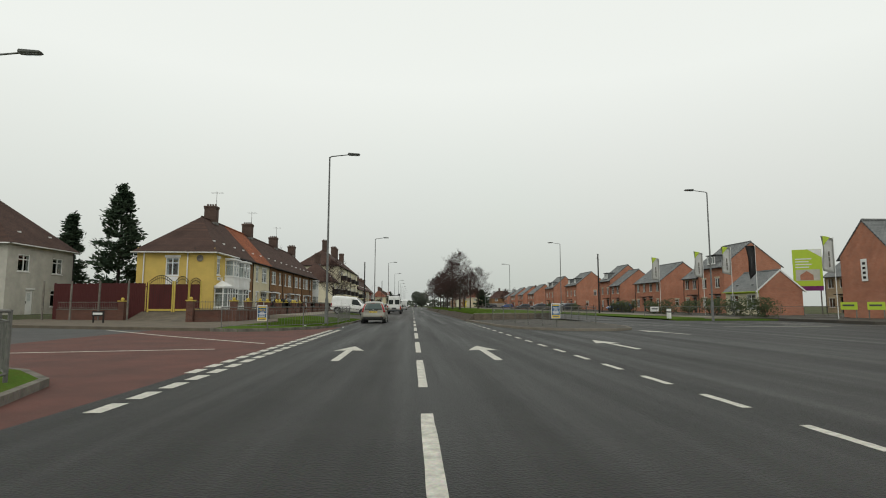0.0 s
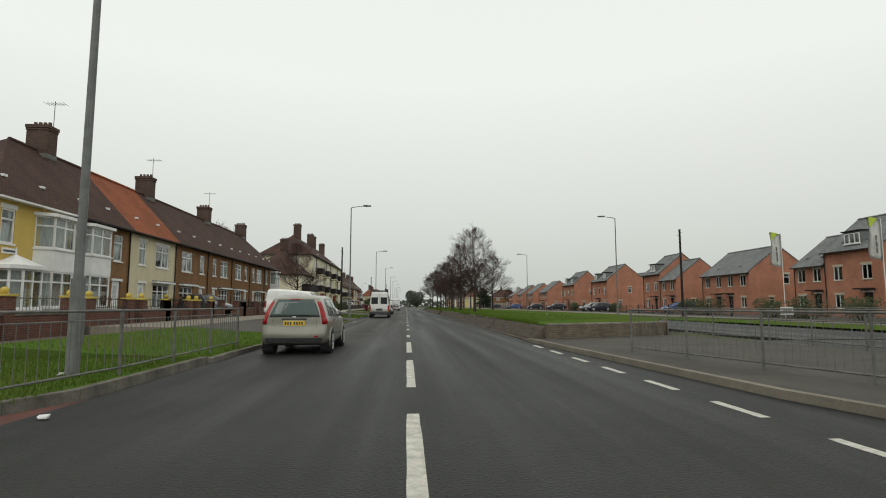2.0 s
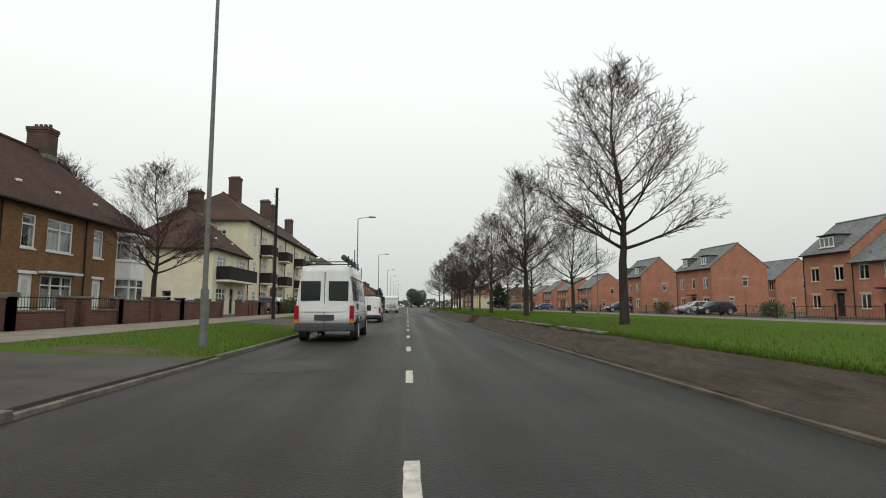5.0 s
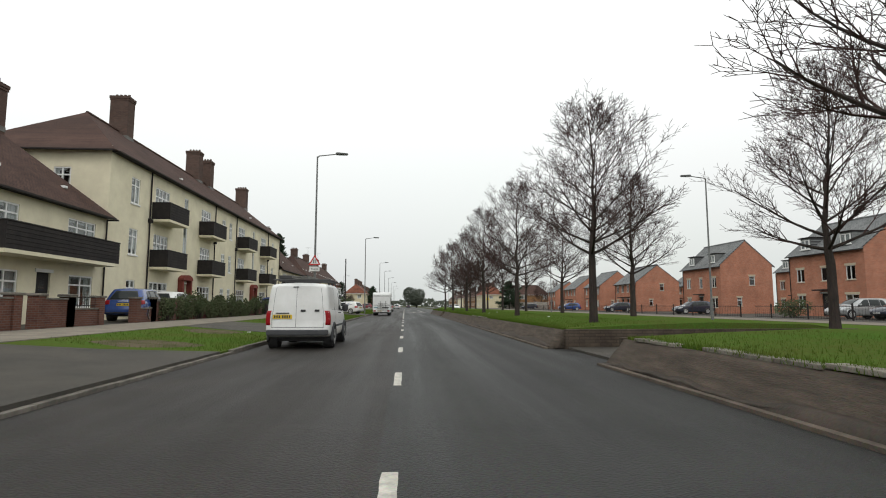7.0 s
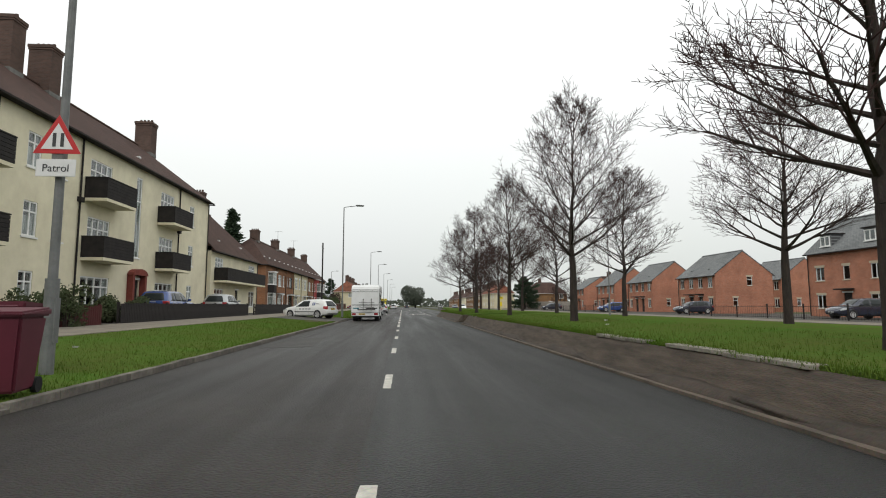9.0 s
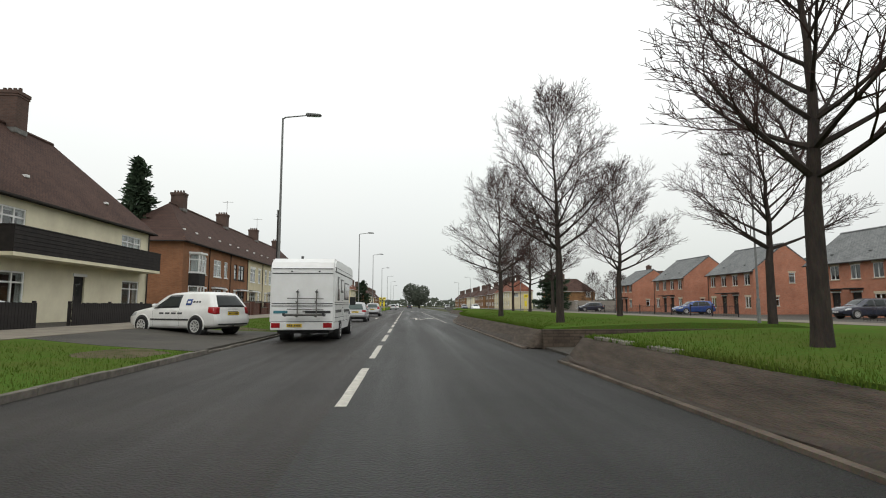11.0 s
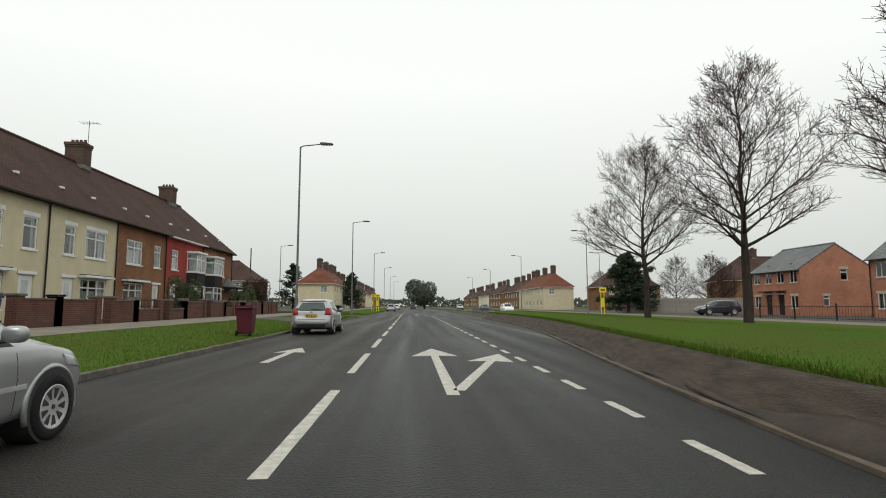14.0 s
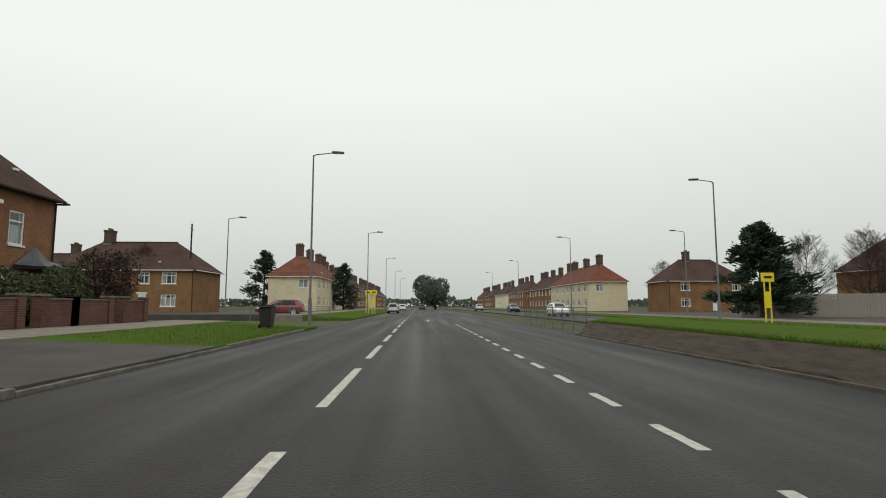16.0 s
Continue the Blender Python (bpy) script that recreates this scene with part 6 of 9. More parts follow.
vehicle("minibus", heading(-2.55, 78.2), "white high-roof minibus with dark windows and a roof rack", "minibus", PAINT_WHITE, MINIBUS,
        ((0.0, 5.7), (0.08, 4.5), 1.0, 2.52, 0.985, 0.8, 0.06, 0.04), (1.35, 5.15), [(0.04, 0.29, 0.25, 0.72), (0.294, 0.44, 0.25, 0.72), (0.444, 0.58, 0.25, 0.72), (0.584, 0.71, 0.25, 0.72), (0.775, 0.95, 0.2, 0.7)], r=0.35,
        screens=((-0.92, 0.92, 0.16, 0.7), None), bumper=(TRIM_GREY, 0.36, 0.6), rear_lamps=[(-0.03, 0.06, 0.82, 0.97, 0.75, 1.2, LAMP_RED), (-0.03, 0.06, 0.82, 0.97, 0.62, 0.74, LAMP_AMBER)],
        head_lamps=[(5.75, 5.98, 0.5, 0.85, 0.75, 0.98, LAMP_CLEAR)], plate=(0.75, 0.0), seams=(4.35, 5.15), extras=minibus_bits, group="parked vans", handle=(4.5,))

# small white car-based van on the drive
ESTATE = [(0.0, 0.34, 0.9, 0.78, 1.42, 0.55), (0.05, 0.3, 0.91, 0.82, 1.44, 0.58), (0.2, 0.27, 0.93, 0.85, 1.46, 0.61), (0.9, 0.24, 0.93, 0.87, 1.48, 0.63), (1.8, 0.22, 0.92, 0.875, 1.48, 0.63), (2.3, 0.22, 0.91, 0.875, 1.45, 0.62),
          (2.65, 0.22, 0.905, 0.87, 1.34, 0.61), (3.25, 0.23, 0.89, 0.86, 1.0, 0.66), (3.45, 0.24, 0.87, 0.85, 0.94, 0.69), (3.95, 0.26, 0.8, 0.81, 0.86, 0.64), (4.28, 0.32, 0.67, 0.7, 0.73, 0.54), (4.4, 0.4, 0.58, 0.56, 0.63, 0.42)]
ESTATE_RAKE = [(0.3, 0.03), (0.42, 0.0), (0.6, 0.0), (0.64, 0.05), (0.94, 0.08), (1.38, 0.4), (1.45, 0.48)]


def logo_bits(v, c):
    for s in (1, -1):
        part("blue_badge", c.patch("side", [(1.16, 1.03), (1.42, 1.03), (1.4, 1.25), (1.14, 1.25)], 0.006, s), PAINT_BLUE, v, smooth=True)
        part("white_mark", c.patch("side", [(1.22, 1.1), (1.36, 1.1), (1.35, 1.18), (1.21, 1.18)], 0.012, s), SIGN_WHITE_PAINT, v, smooth=True)
        for k in range(3):
            part("lettering_bar", c.patch("side", bar(0.72 + k * 0.14, 0.82 + k * 0.14, 1.12, 1.18), 0.006, s), TRIM_GREY, v)
        for k in range(4):
            part("side_text_bar", c.patch("side", bar(1.5 + k * 0.3, 1.72 + k * 0.3, 0.72, 0.78), 0.004, s), TRIM_GREY, v)


SIGN_WHITE_PAINT = mat("white_vinyl", (0.72, 0.72, 0.7), (0.66, 0.66, 0.64), 3, 0.4, spec=0.4)
REAR_QUAD = [(-0.86, 0.98), (0.86, 0.98), (0.8, 1.36), (-0.8, 1.36)]
ESTATE_MARKS = [(joint(-0.84, 0.84, 0.632, 0.642), TRIM), (joint(-0.3, 0.3, 0.68, 0.82), TRIM_GREY), (joint(-0.95, 0.95, 0.3, 0.4), TRIM), (joint(-0.3, 0.3, 0.885, 0.91), RIM)]
shell_car("car_van", heading(-5.1, 152.2, 153, 0.18), "white small van with blue badges parked on the drive", "van", PAINT_WHITE, ESTATE, ESTATE_RAKE, (0.86, 3.47), 0.315,
          [[(1.72, 0.96), (2.95, 0.93), (2.3, 1.36), (1.72, 1.38)]], REAR_QUAD, [(2.5, -0.93), (3.2, -0.97), (3.2, 0.97), (2.5, 0.93)],
          side_lamps=[[(0.0, 0.72), (0.28, 0.78), (0.3, 0.97), (0.0, 0.97)]], rear_lamps=[[(0.78, 0.74), (1.0, 0.72), (1.0, 0.97), (0.8, 0.97)]], front_lamps=[[(3.85, 0.68), (4.25, 0.62), (4.15, 0.73), (3.8, 0.8)]],
          seams=[(1.66, 0.32, 0.93), (2.95, 0.3, 0.9)], handles=[(1.75, 0.84)], plate=0.69, rear_marks=ESTATE_MARKS, side_marks=[(bar(1.2, 3.05, 0.5, 0.56), TRIM)], mirror=(2.75, 0.95), group="parked vans", extras=logo_bits)

# coachbuilt motorhome

def motorhome(m):
    v = thing("motorhome", m, "white motorhome with a cycle rack parked beside the kerb", "motorhome", "parked vans")
    side = [(0.0, 0.62), (0.0, 2.45), (0.1, 2.7), (0.35, 2.84), (5.84, 2.88), (5.97, 2.78), (6.0, 2.5), (5.96, 2.1), (4.78, 1.99), (4.52, 0.98), (4.52, 0.62)]
    bm = prism([(x, -1.12, z) for x, z in side], (0, 2.24, 0))
    bmesh.ops.bevel(bm, geom=[e for e in bm.edges if e.calc_length() > 0.1 and abs(e.verts[0].co.y - e.verts[1].co.y) < 1], offset=0.06, segments=3, affect="EDGES")
    part("coach_body", bm, PAINT_COACH, v)
    cab = Shell([(0.0, 0.38, 1.2, 0.93, 1.99, 0.8), (0.3, 0.36, 1.2, 0.95, 2.0, 0.81), (0.7, 0.35, 1.18, 0.955, 1.98, 0.8), (0.98, 0.35, 1.16, 0.945, 1.86, 0.78), (1.45, 0.36, 1.1, 0.925, 1.3, 0.76), (1.62, 0.36, 1.06, 0.9, 1.19, 0.72),
                 (1.92, 0.38, 0.9, 0.82, 0.98, 0.62), (2.05, 0.46, 0.76, 0.7, 0.84, 0.52)], [(0.3, 0.0), (2.0, 0.0)], 0.0)

    def moved(bm):
        bmesh.ops.scale(bm, verts=bm.verts[:], vec=(1, 1.13, 1))
        bmesh.ops.translate(bm, verts=bm.verts[:], vec=(4.47, 0, 0))
        return bm
    sh = part("cab_body", moved(cab.skin()), PAINT_COACH, v, smooth=True)
    part("windscreen", moved(cab.patch("top", [(0.92, -0.92), (1.42, -0.98), (1.42, 0.98), (0.92, 0.92)], 0.008)), GLAZING, sh, smooth=True)
    for s in (1, -1):
        q = [(0.46, 1.2), (1.36, 1.13), (1.0, 1.78), (0.5, 1.86)]
        part("window_surround", moved(cab.patch("side", grown(q, 0.02), 0.003, s)), TRIM, sh)
        part("side_window", moved(cab.patch("side", q, 0.006, s)), GLAZING, sh, smooth=True)
        part("cab_door_seam", moved(cab.patch("side", [(0.4, 0.45), (0.408, 0.45), (0.408, 1.9), (0.4, 1.9)], 0.002, s, 0.006, 1, 10)), TRIM, sh)
        part("cab_door_seam", moved(cab.patch("side", [(1.4, 0.62), (1.408, 0.62), (1.408, 1.1), (1.4, 1.1)], 0.002, s, 0.006, 1, 10)), TRIM, sh)
        part("cab_side_band", moved(cab.patch("side", [(0.42, 0.88), (1.75, 0.84), (1.6, 0.97), (0.42, 0.97)], 0.008, s)), TRIM, sh)
    for s in (1, -1):
        y0, y1 = s * 1.1, s * 1.135
        for x0, x1, z0, z1 in ((0.75, 1.22, 1.4, 2.25), (1.75, 2.45, 1.7, 2.2), (2.82, 4.3, 1.45, 2.12)):
            w = part("window_frame", box(x0, x1, y0, y1, z0, z1, 0.02), TRIM, v)
            part("blind", box(x0 + 0.05, x1 - 0.05, s * 1.12, s * 1.14, z0 + 0.05, z1 - 0.05), BROWN_GLASS, w)
        for x0, x1, z, h, mt in ((0.05, 4.48, 1.24, 0.025, TRIM_GREY), (0.05, 4.48, 1.32, 0.02, TRIM_GREY), (0.05, 5.8, 2.36, 0.05, TRIM), (0.05, 5.9, 2.52, 0.02, TRIM_GREY), (0.05, 4.48, 0.8, 0.02, TRIM_GREY)):
            part("side_stripe", box(x0, x1, s * 1.11, s * 1.126, z, z + h, 0.005), mt, v)
        for x0, x1 in ((0.25, 0.5), (0.62, 1.9), (2.75, 4.45)):
            part("dark_band", box(x0, x1, s * 1.11, s * 1.128, 0.98, 1.08), TRIM, v)
        for x0, x1, z0, z1 in ((2.2, 2.6, 0.9, 1.15), (2.75, 3.3, 0.66, 0.94), (3.7, 4.22, 0.66, 0.94), (2.1, 2.4, 1.42, 1.58)):
            d = part("locker_door", box(x0, x1, s * 1.11, s * 1.13, z0, z1, 0.01), PAINT_COACH, v)
            part("locker_rim", box(x0 - 0.012, x1 + 0.012, s * 1.11, s * 1.122, z0 - 0.012, z1 + 0.012), TRIM_GREY, d)
        part("skirt", box(0.1, 1.4, s * 1.04, s * 1.1, 0.4, 0.63, 0.02), PAINT_COACH, v)
        part("skirt", box(2.25, 4.45, s * 1.04, s * 1.1, 0.36, 0.63, 0.02), PAINT_COACH, v)
        part("rear_lamp", box(-0.065, 0.02, s * 0.74, s * 1.04, 0.48, 0.64, 0.01), LAMP_RED, v)
        part("roof_marker", box(5.9, 5.98, s * 0.9, s * 1.0, 2.6, 2.66), LAMP_AMBER, v)
        part("corner_marker", box(0.15, 0.2, s * 1.11, s * 1.14, 2.42, 2.5), TRIM, v)
        part("wing_mirror", box(5.62, 5.77, s * 1.04, s * 1.3, 1.25, 1.6, 0.03), TRIM, v)
        part("cab_door_handle", box(4.99, 5.15, s * 1.02, s * 1.082, 0.98, 1.06, 0.01), TRIM, v)
        part("bumper_cap", box(6.27, 6.57, s * 0.1, s * 0.96, 0.36, 0.6, 0.05), TRIM_GREY, v)
        part("headlamp", box(6.22, 6.44, s * 0.55, s * 0.92, 0.72, 0.9, 0.03), LAMP_CLEAR, v)
        for x in (1.82, 5.72):
            part("wheel_arch", tubed((x, s * 0.7, 0.34), (x, s * (1.095 if x < 3 else 1.062), 0.34), 0.4, n=26), TRIM, v)
            add_wheel(v, x, s * (1.112 if x < 3 else 1.1), 0.33, 0.2, 5)
    part("rear_bumper", box(-0.05, 0.2, -1.08, 1.08, 0.4, 0.66, 0.04), PAINT_COACH, v)
    part("rear_seam", box(-0.012, 0.02, -1.05, 1.05, 0.67, 0.69), TRIM_GREY, v)
    for z in (1.2, 1.28, 2.3, 2.46):
        part("rear_stripe", box(-0.012, 0.02, -1.05, 1.05, z, z + 0.025), TRIM_GREY if z < 2 else TRIM, v)
    part("rear_band", box(-0.012, 0.02, -0.98, -0.1, 0.96, 1.05), TRIM, v)
    part("rear_band", box(-0.012, 0.02, 0.5, 0.98, 0.96, 1.05), BLUE_STRIPE, v)
    for y in (-0.6, 0.35):
        part("high_lamp", box(-0.015, 0.02, y, y + 0.06, 2.36, 2.4), TRIM, v)
    rack = part("cycle_rack", box(-0.35, -0.04, -0.12, -0.08, 1.0, 1.04), STEEL, v)
    for y in (-0.5, 0.15):
        bm = bmesh.new()
        tube(bm, (-0.03, y, 1.75), (-0.1, y, 1.72), 0.02, n=6)
        tube(bm, (-0.1, y, 1.72), (-0.1, y, 0.85), 0.02, n=6)
        tube(bm, (-0.1, y, 0.85), (-0.45, y, 0.88), 0.02, n=6)
        part("rack_upright", bm, STEEL, rack)
        part("rack_clamp", box(-0.22, -0.02, y - 0.04, y + 0.04, 1.66, 1.7, 0.01), TRIM, rack)
        part("rack_arm", tubed((-0.1, y, 1.3), (-0.38, y, 1.36), 0.016, n=6), STEEL, rack)
    for k in range(3):
        bm = bmesh.new()
        z = 0.9 + k * 0.015
        tube(bm, (-0.18 - k * 0.12, -0.8, z), (-0.18 - k * 0.12, 0.55, z), 0.028, n=6)
        part("rack_channel", bm, STEEL, rack)
        for y in (-0.8, 0.53):
            part("channel_cap", box(-0.22 - k * 0.12, -0.14 - k * 0.12, y - 0.03, y + 0.05, z - 0.04, z + 0.04, 0.01), TRIM, rack)
    for z in (1.08, 1.28, 1.45):
        part("rack_rail", tubed((-0.13, -0.75, z), (-0.13, 0.5, z + 0.02), 0.018, n=6), STEEL, rack)
    plate_bars(v, -0.055, 0.25, 0.5)
    part("roof_vent", box(2.3, 2.8, -0.3, 0.3, 2.86, 2.97, 0.03), PAINT_COACH, v)
    part("roof_vent", box(4.2, 4.6, -0.8, -0.4, 2.86, 2.96, 0.03), PAINT_COACH, v)
    part("roof_chimney", tubed((1.4, 0.3, 2.8), (1.4, 0.3, 3.02), 0.05), TRIM, v)
    part("underside", box(0.3, 5.9, -0.9, 0.9, 0.28, 0.5), TRIM, v)


motorhome(heading(-2.47, 150.85) @ Matrix.Diagonal((0.98, 0.95, 0.98, 1)))

# silver three-door cars
PEUG = [(0.0, 0.34, 0.87, 0.72, 1.35, 0.52), (0.05, 0.3, 0.875, 0.765, 1.365, 0.55), (0.2, 0.27, 0.885, 0.795, 1.385, 0.57), (0.7, 0.24, 0.885, 0.815, 1.415, 0.58), (1.5, 0.22, 0.875, 0.82, 1.425, 0.585), (2.0, 0.22, 0.865, 0.82, 1.395, 0.58),
        (2.3, 0.22, 0.86, 0.815, 1.31, 0.57), (2.9, 0.23, 0.85, 0.81, 0.97, 0.61), (3.1, 0.24, 0.83, 0.795, 0.9, 0.64), (3.45, 0.26, 0.76, 0.765, 0.82, 0.6), (3.72, 0.32, 0.63, 0.67, 0.69, 0.52), (3.84, 0.4, 0.56, 0.53, 0.6, 0.4)]
PEUG_RAKE = [(0.3, 0.03), (0.4, 0.0), (0.6, 0.0), (0.64, 0.05), (0.9, 0.09), (1.32, 0.42), (1.38, 0.5)]
SILVER_MARKS = [(joint(-0.8, 0.8, 0.61, 0.62), TRIM), (joint(-0.94, 0.94, 0.5, 0.545), RIM), (joint(-0.28, 0.28, 0.655, 0.79), TRIM_GREY), (joint(-0.95, 0.95, 0.3, 0.38), TRIM), (joint(-0.3, 0.3, 0.82, 0.845), RIM)]
shell_car("hatchback_car", heading(-2.8, 173.3), "silver three-door hatchback with red lamps at the kerb", "car", PAINT_SILVER, PEUG, PEUG_RAKE, (0.62, 3.07), 0.29,
          [[(0.55, 0.93), (1.3, 0.91), (1.28, 1.33), (0.72, 1.27)], [(1.38, 0.905), (2.58, 0.88), (1.92, 1.3), (1.36, 1.33)]], [(-0.88, 0.92), (0.88, 0.92), (0.82, 1.29), (-0.82, 1.29)], [(2.18, -0.92), (2.85, -0.96), (2.85, 0.96), (2.18, 0.92)],
          side_lamps=[[(0.0, 0.72), (0.22, 0.74), (0.32, 0.86), (0.0, 0.87)]], rear_lamps=[[(0.68, 0.74), (1.0, 0.72), (1.0, 0.87), (0.74, 0.87)]], front_lamps=[[(3.3, 0.64), (3.7, 0.58), (3.6, 0.67), (3.25, 0.75)]],
          seams=[(1.33, 0.32, 0.88), (2.6, 0.3, 0.86)], handles=[(1.45, 0.8)], plate=0.665, rear_marks=SILVER_MARKS, side_marks=[(bar(0.98, 2.72, 0.5, 0.54), RIM)], mirror=(2.42, 0.9), glass=GLASS_GREEN)

LATER = [(0.0, 0.32, 0.95, 0.74, 1.39, 0.5), (0.05, 0.29, 0.96, 0.79, 1.405, 0.53), (0.22, 0.26, 0.975, 0.825, 1.425, 0.555), (0.7, 0.24, 0.97, 0.855, 1.455, 0.575), (1.5, 0.22, 0.94, 0.855, 1.465, 0.585), (2.1, 0.22, 0.91, 0.85, 1.42, 0.58),
         (2.45, 0.22, 0.895, 0.845, 1.31, 0.57), (3.05, 0.23, 0.875, 0.84, 0.98, 0.62), (3.25, 0.24, 0.85, 0.82, 0.91, 0.65), (3.6, 0.26, 0.78, 0.78, 0.84, 0.6), (3.85, 0.32, 0.66, 0.68, 0.72, 0.52), (3.95, 0.4, 0.58, 0.54, 0.62, 0.4)]
LATER_RAKE = [(0.3, 0.05), (0.42, 0.0), (0.62, 0.0), (0.66, 0.05), (0.98, 0.1), (1.34, 0.4), (1.4, 0.34), (1.45, 0.36)]
LATER_MARKS = [(joint(-0.78, 0.78, 0.63, 0.64), TRIM), (joint(-0.28, 0.28, 0.7, 0.85), TRIM_GREY), (joint(-0.36, 0.36, 0.875, 0.9), RIM), (joint(-0.82, 0.82, 0.3, 0.46), TRIM), (joint(-0.95, 0.95, 0.26, 0.33), TRIM)]


def later_extras(v, c):
    part("badge", lens(c.rear(0, 0.93)[0] - 0.004, 0, 0.935, 0.01, 0.055, 0.022), TRIM, v, smooth=True)
    part("roof_spoiler", box(0.36, 0.62, -0.5, 0.5, 1.4, 1.43, 0.012), PAINT_SILVER, v)
    for s in (1, -1):
        part("reflector", c.patch("rear", [(s * 0.84, 0.43), (s * 0.95, 0.45), (s * 0.95, 0.49), (s * 0.84, 0.48)], 0.008), LAMP_RED, v)


shell_car("hatchback_car", heading(-2.82, 194.1), "light silver three-door hatchback with dark lower bumper", "car", PAINT_SILVER, LATER, LATER_RAKE, (0.66, 3.15), 0.31,
          [[(0.62, 1.06), (1.28, 1.0), (1.3, 1.35), (0.85, 1.29)], [(1.36, 0.99), (2.72, 0.91), (2.05, 1.3), (1.38, 1.355)]], [(-0.84, 1.0), (0.84, 1.0), (0.84, 1.3), (-0.84, 1.3)], [(2.3, -0.92), (3.0, -0.96), (3.0, 0.96), (2.3, 0.92)],
          side_lamps=[[(0.0, 0.8), (0.2, 0.86), (0.42, 1.12), (0.0, 1.1)]], rear_lamps=[[(0.72, 0.82), (1.0, 0.8), (1.0, 1.1), (0.9, 1.12)]], front_lamps=[[(3.25, 0.74), (3.78, 0.6), (3.7, 0.7), (3.2, 0.84)]],
          seams=[(1.32, 0.32, 0.96), (2.72, 0.3, 0.88)], handles=[(1.45, 0.87)], plate=0.72, rear_marks=LATER_MARKS, side_marks=[(bar(1.0, 2.8, 0.33, 0.345), TRIM)], mirror=(2.55, 0.94), glass=GLASS_GREEN, extras=later_extras)


def plain_car(m, paint, label, group="cars on drives", detail=True):
    return shell_car("car", m, label, "car", paint, ESTATE, ESTATE_RAKE, (0.86, 3.47), 0.315, [[(0.62, 0.98), (1.08, 0.96), (1.08, 1.37), (0.8, 1.32)], [(1.15, 0.955), (1.95, 0.945), (1.93, 1.385), (1.14, 1.38)], [(2.02, 0.94), (2.95, 0.93), (2.3, 1.36), (2.0, 1.385)]],
                     REAR_QUAD, [(2.5, -0.93), (3.2, -0.97), (3.2, 0.97), (2.5, 0.93)], side_lamps=[[(0.0, 0.74), (0.24, 0.78), (0.26, 0.94), (0.0, 0.94)]], rear_lamps=[[(0.74, 0.76), (1.0, 0.74), (1.0, 0.94), (0.78, 0.94)]],
                     front_lamps=[[(3.85, 0.66), (4.28, 0.58), (4.18, 0.72), (3.8, 0.8)]], seams=[(1.98, 0.32, 0.93), (2.95, 0.3, 0.9)] if detail else (), handles=[(1.3, 0.84), (2.1, 0.83)] if detail else (), plate=0.69,
                     rear_marks=ESTATE_MARKS if detail else (), mirror=(2.75, 0.95), group=group, detail=detail)


plain_car(heading(-16.0, 65.6, -35, 0.5), PAINT_NAVY, "dark navy car parked nose out on a front drive")
plain_car(heading(-12.4, 109.8, 96, 0.5), PAINT_BLUE, "blue car parked before the white flats")
plain_car(heading(-13.4, 115.6, 90, 0.5), PAINT_WHITE, "white car parked before the white flats")
plain_car(heading(-12.8, 138, 90, 0.5), PAINT_BLUE, "dark blue car parked before the flats")
plain_car(heading(-12.6, 147, 90, 0.5), PAINT_SILVER, "silver car parked before the flats")
plain_car(heading(39.2, 96.6, 180, 0.242), PAINT_BLUE, "bright blue car parked on a new brick drive", "cars by the new houses")
plain_car(heading(36.0, 118.5, 180, 0.242), PAINT_NAVY, "dark car parked between new houses", "cars by the new houses")
plain_car(heading(36.0, 122.5, 180, 0.242), PAINT_SILVER, "silver car parked between new houses", "cars by the new houses")
plain_car(heading(36.0, 146, 180, 0.242), PAINT_NAVY, "dark car parked beside a new house", "cars by the new houses")
plain_car(heading(37.0, 171, 180, 0.242), PAINT_NAVY, "dark car parked beside a new house", "cars by the new houses")
plain_car(heading(35.5, 192.5, 180, 0.242), PAINT_BLUE, "blue car parked before new houses", "cars by the new houses")
plain_car(heading(35.0, 226.0, 180, 0.242), PAINT_NAVY, "dark car parked beside a new house", "cars by the new houses")
plain_car(heading(-9.5, 251, 185, 0.3), PAINT_RED, "dark red car waiting beyond the guard rail", "cars far along the road")
for x, y, p in ((-2.6, 282, PAINT_SILVER), (-2.6, 330, PAINT_WHITE), (2.2, 350, PAINT_NAVY), (17, 262, PAINT_WHITE), (15.5, 330, PAINT_SILVER), (18.5, 300, PAINT_NAVY)):
    plain_car(heading(x, y, 90 if x < 10 else -90, 0.02), p, "car far off along the carriageway", "cars far along the road", False)

# ---------------------------------------------------------------- driveway aprons across the verge
for a, b in ((45.5, 60.1), (66, 72), (88, 97.5), (106, 114.2), (146, 155.5), (206, 213.5)):
    bm = bmesh.new()
    rows = []
    for x, z in [(-4.05, 0.02), (-4.056, 0.108), (-4.2, 0.114), (-5.2, 0.158), (-6.5, 0.22), (-8.6, 0.38)]:
        k = max(0, (x + 4.07) / -4.5) * 0.9
        rows.append([bm.verts.new((x, a + k, z + 0.006)), bm.verts.new((x, b - k, z + 0.006)), bm.verts.new((x, b - k, z - 0.05)), bm.verts.new((x, a + k, z - 0.05))])
    for r, s in zip(rows, rows[1:]):
        for i in range(4):
            bm.faces.new((r[i], r[(i + 1) % 4], s[(i + 1) % 4], s[i]))
    bmesh.ops.recalc_face_normals(bm, faces=bm.faces[:])
    single("driveway", bm, PATCH, "worn dark asphalt driveway crossing the grass verge", "driveway", "driveways", "structure")
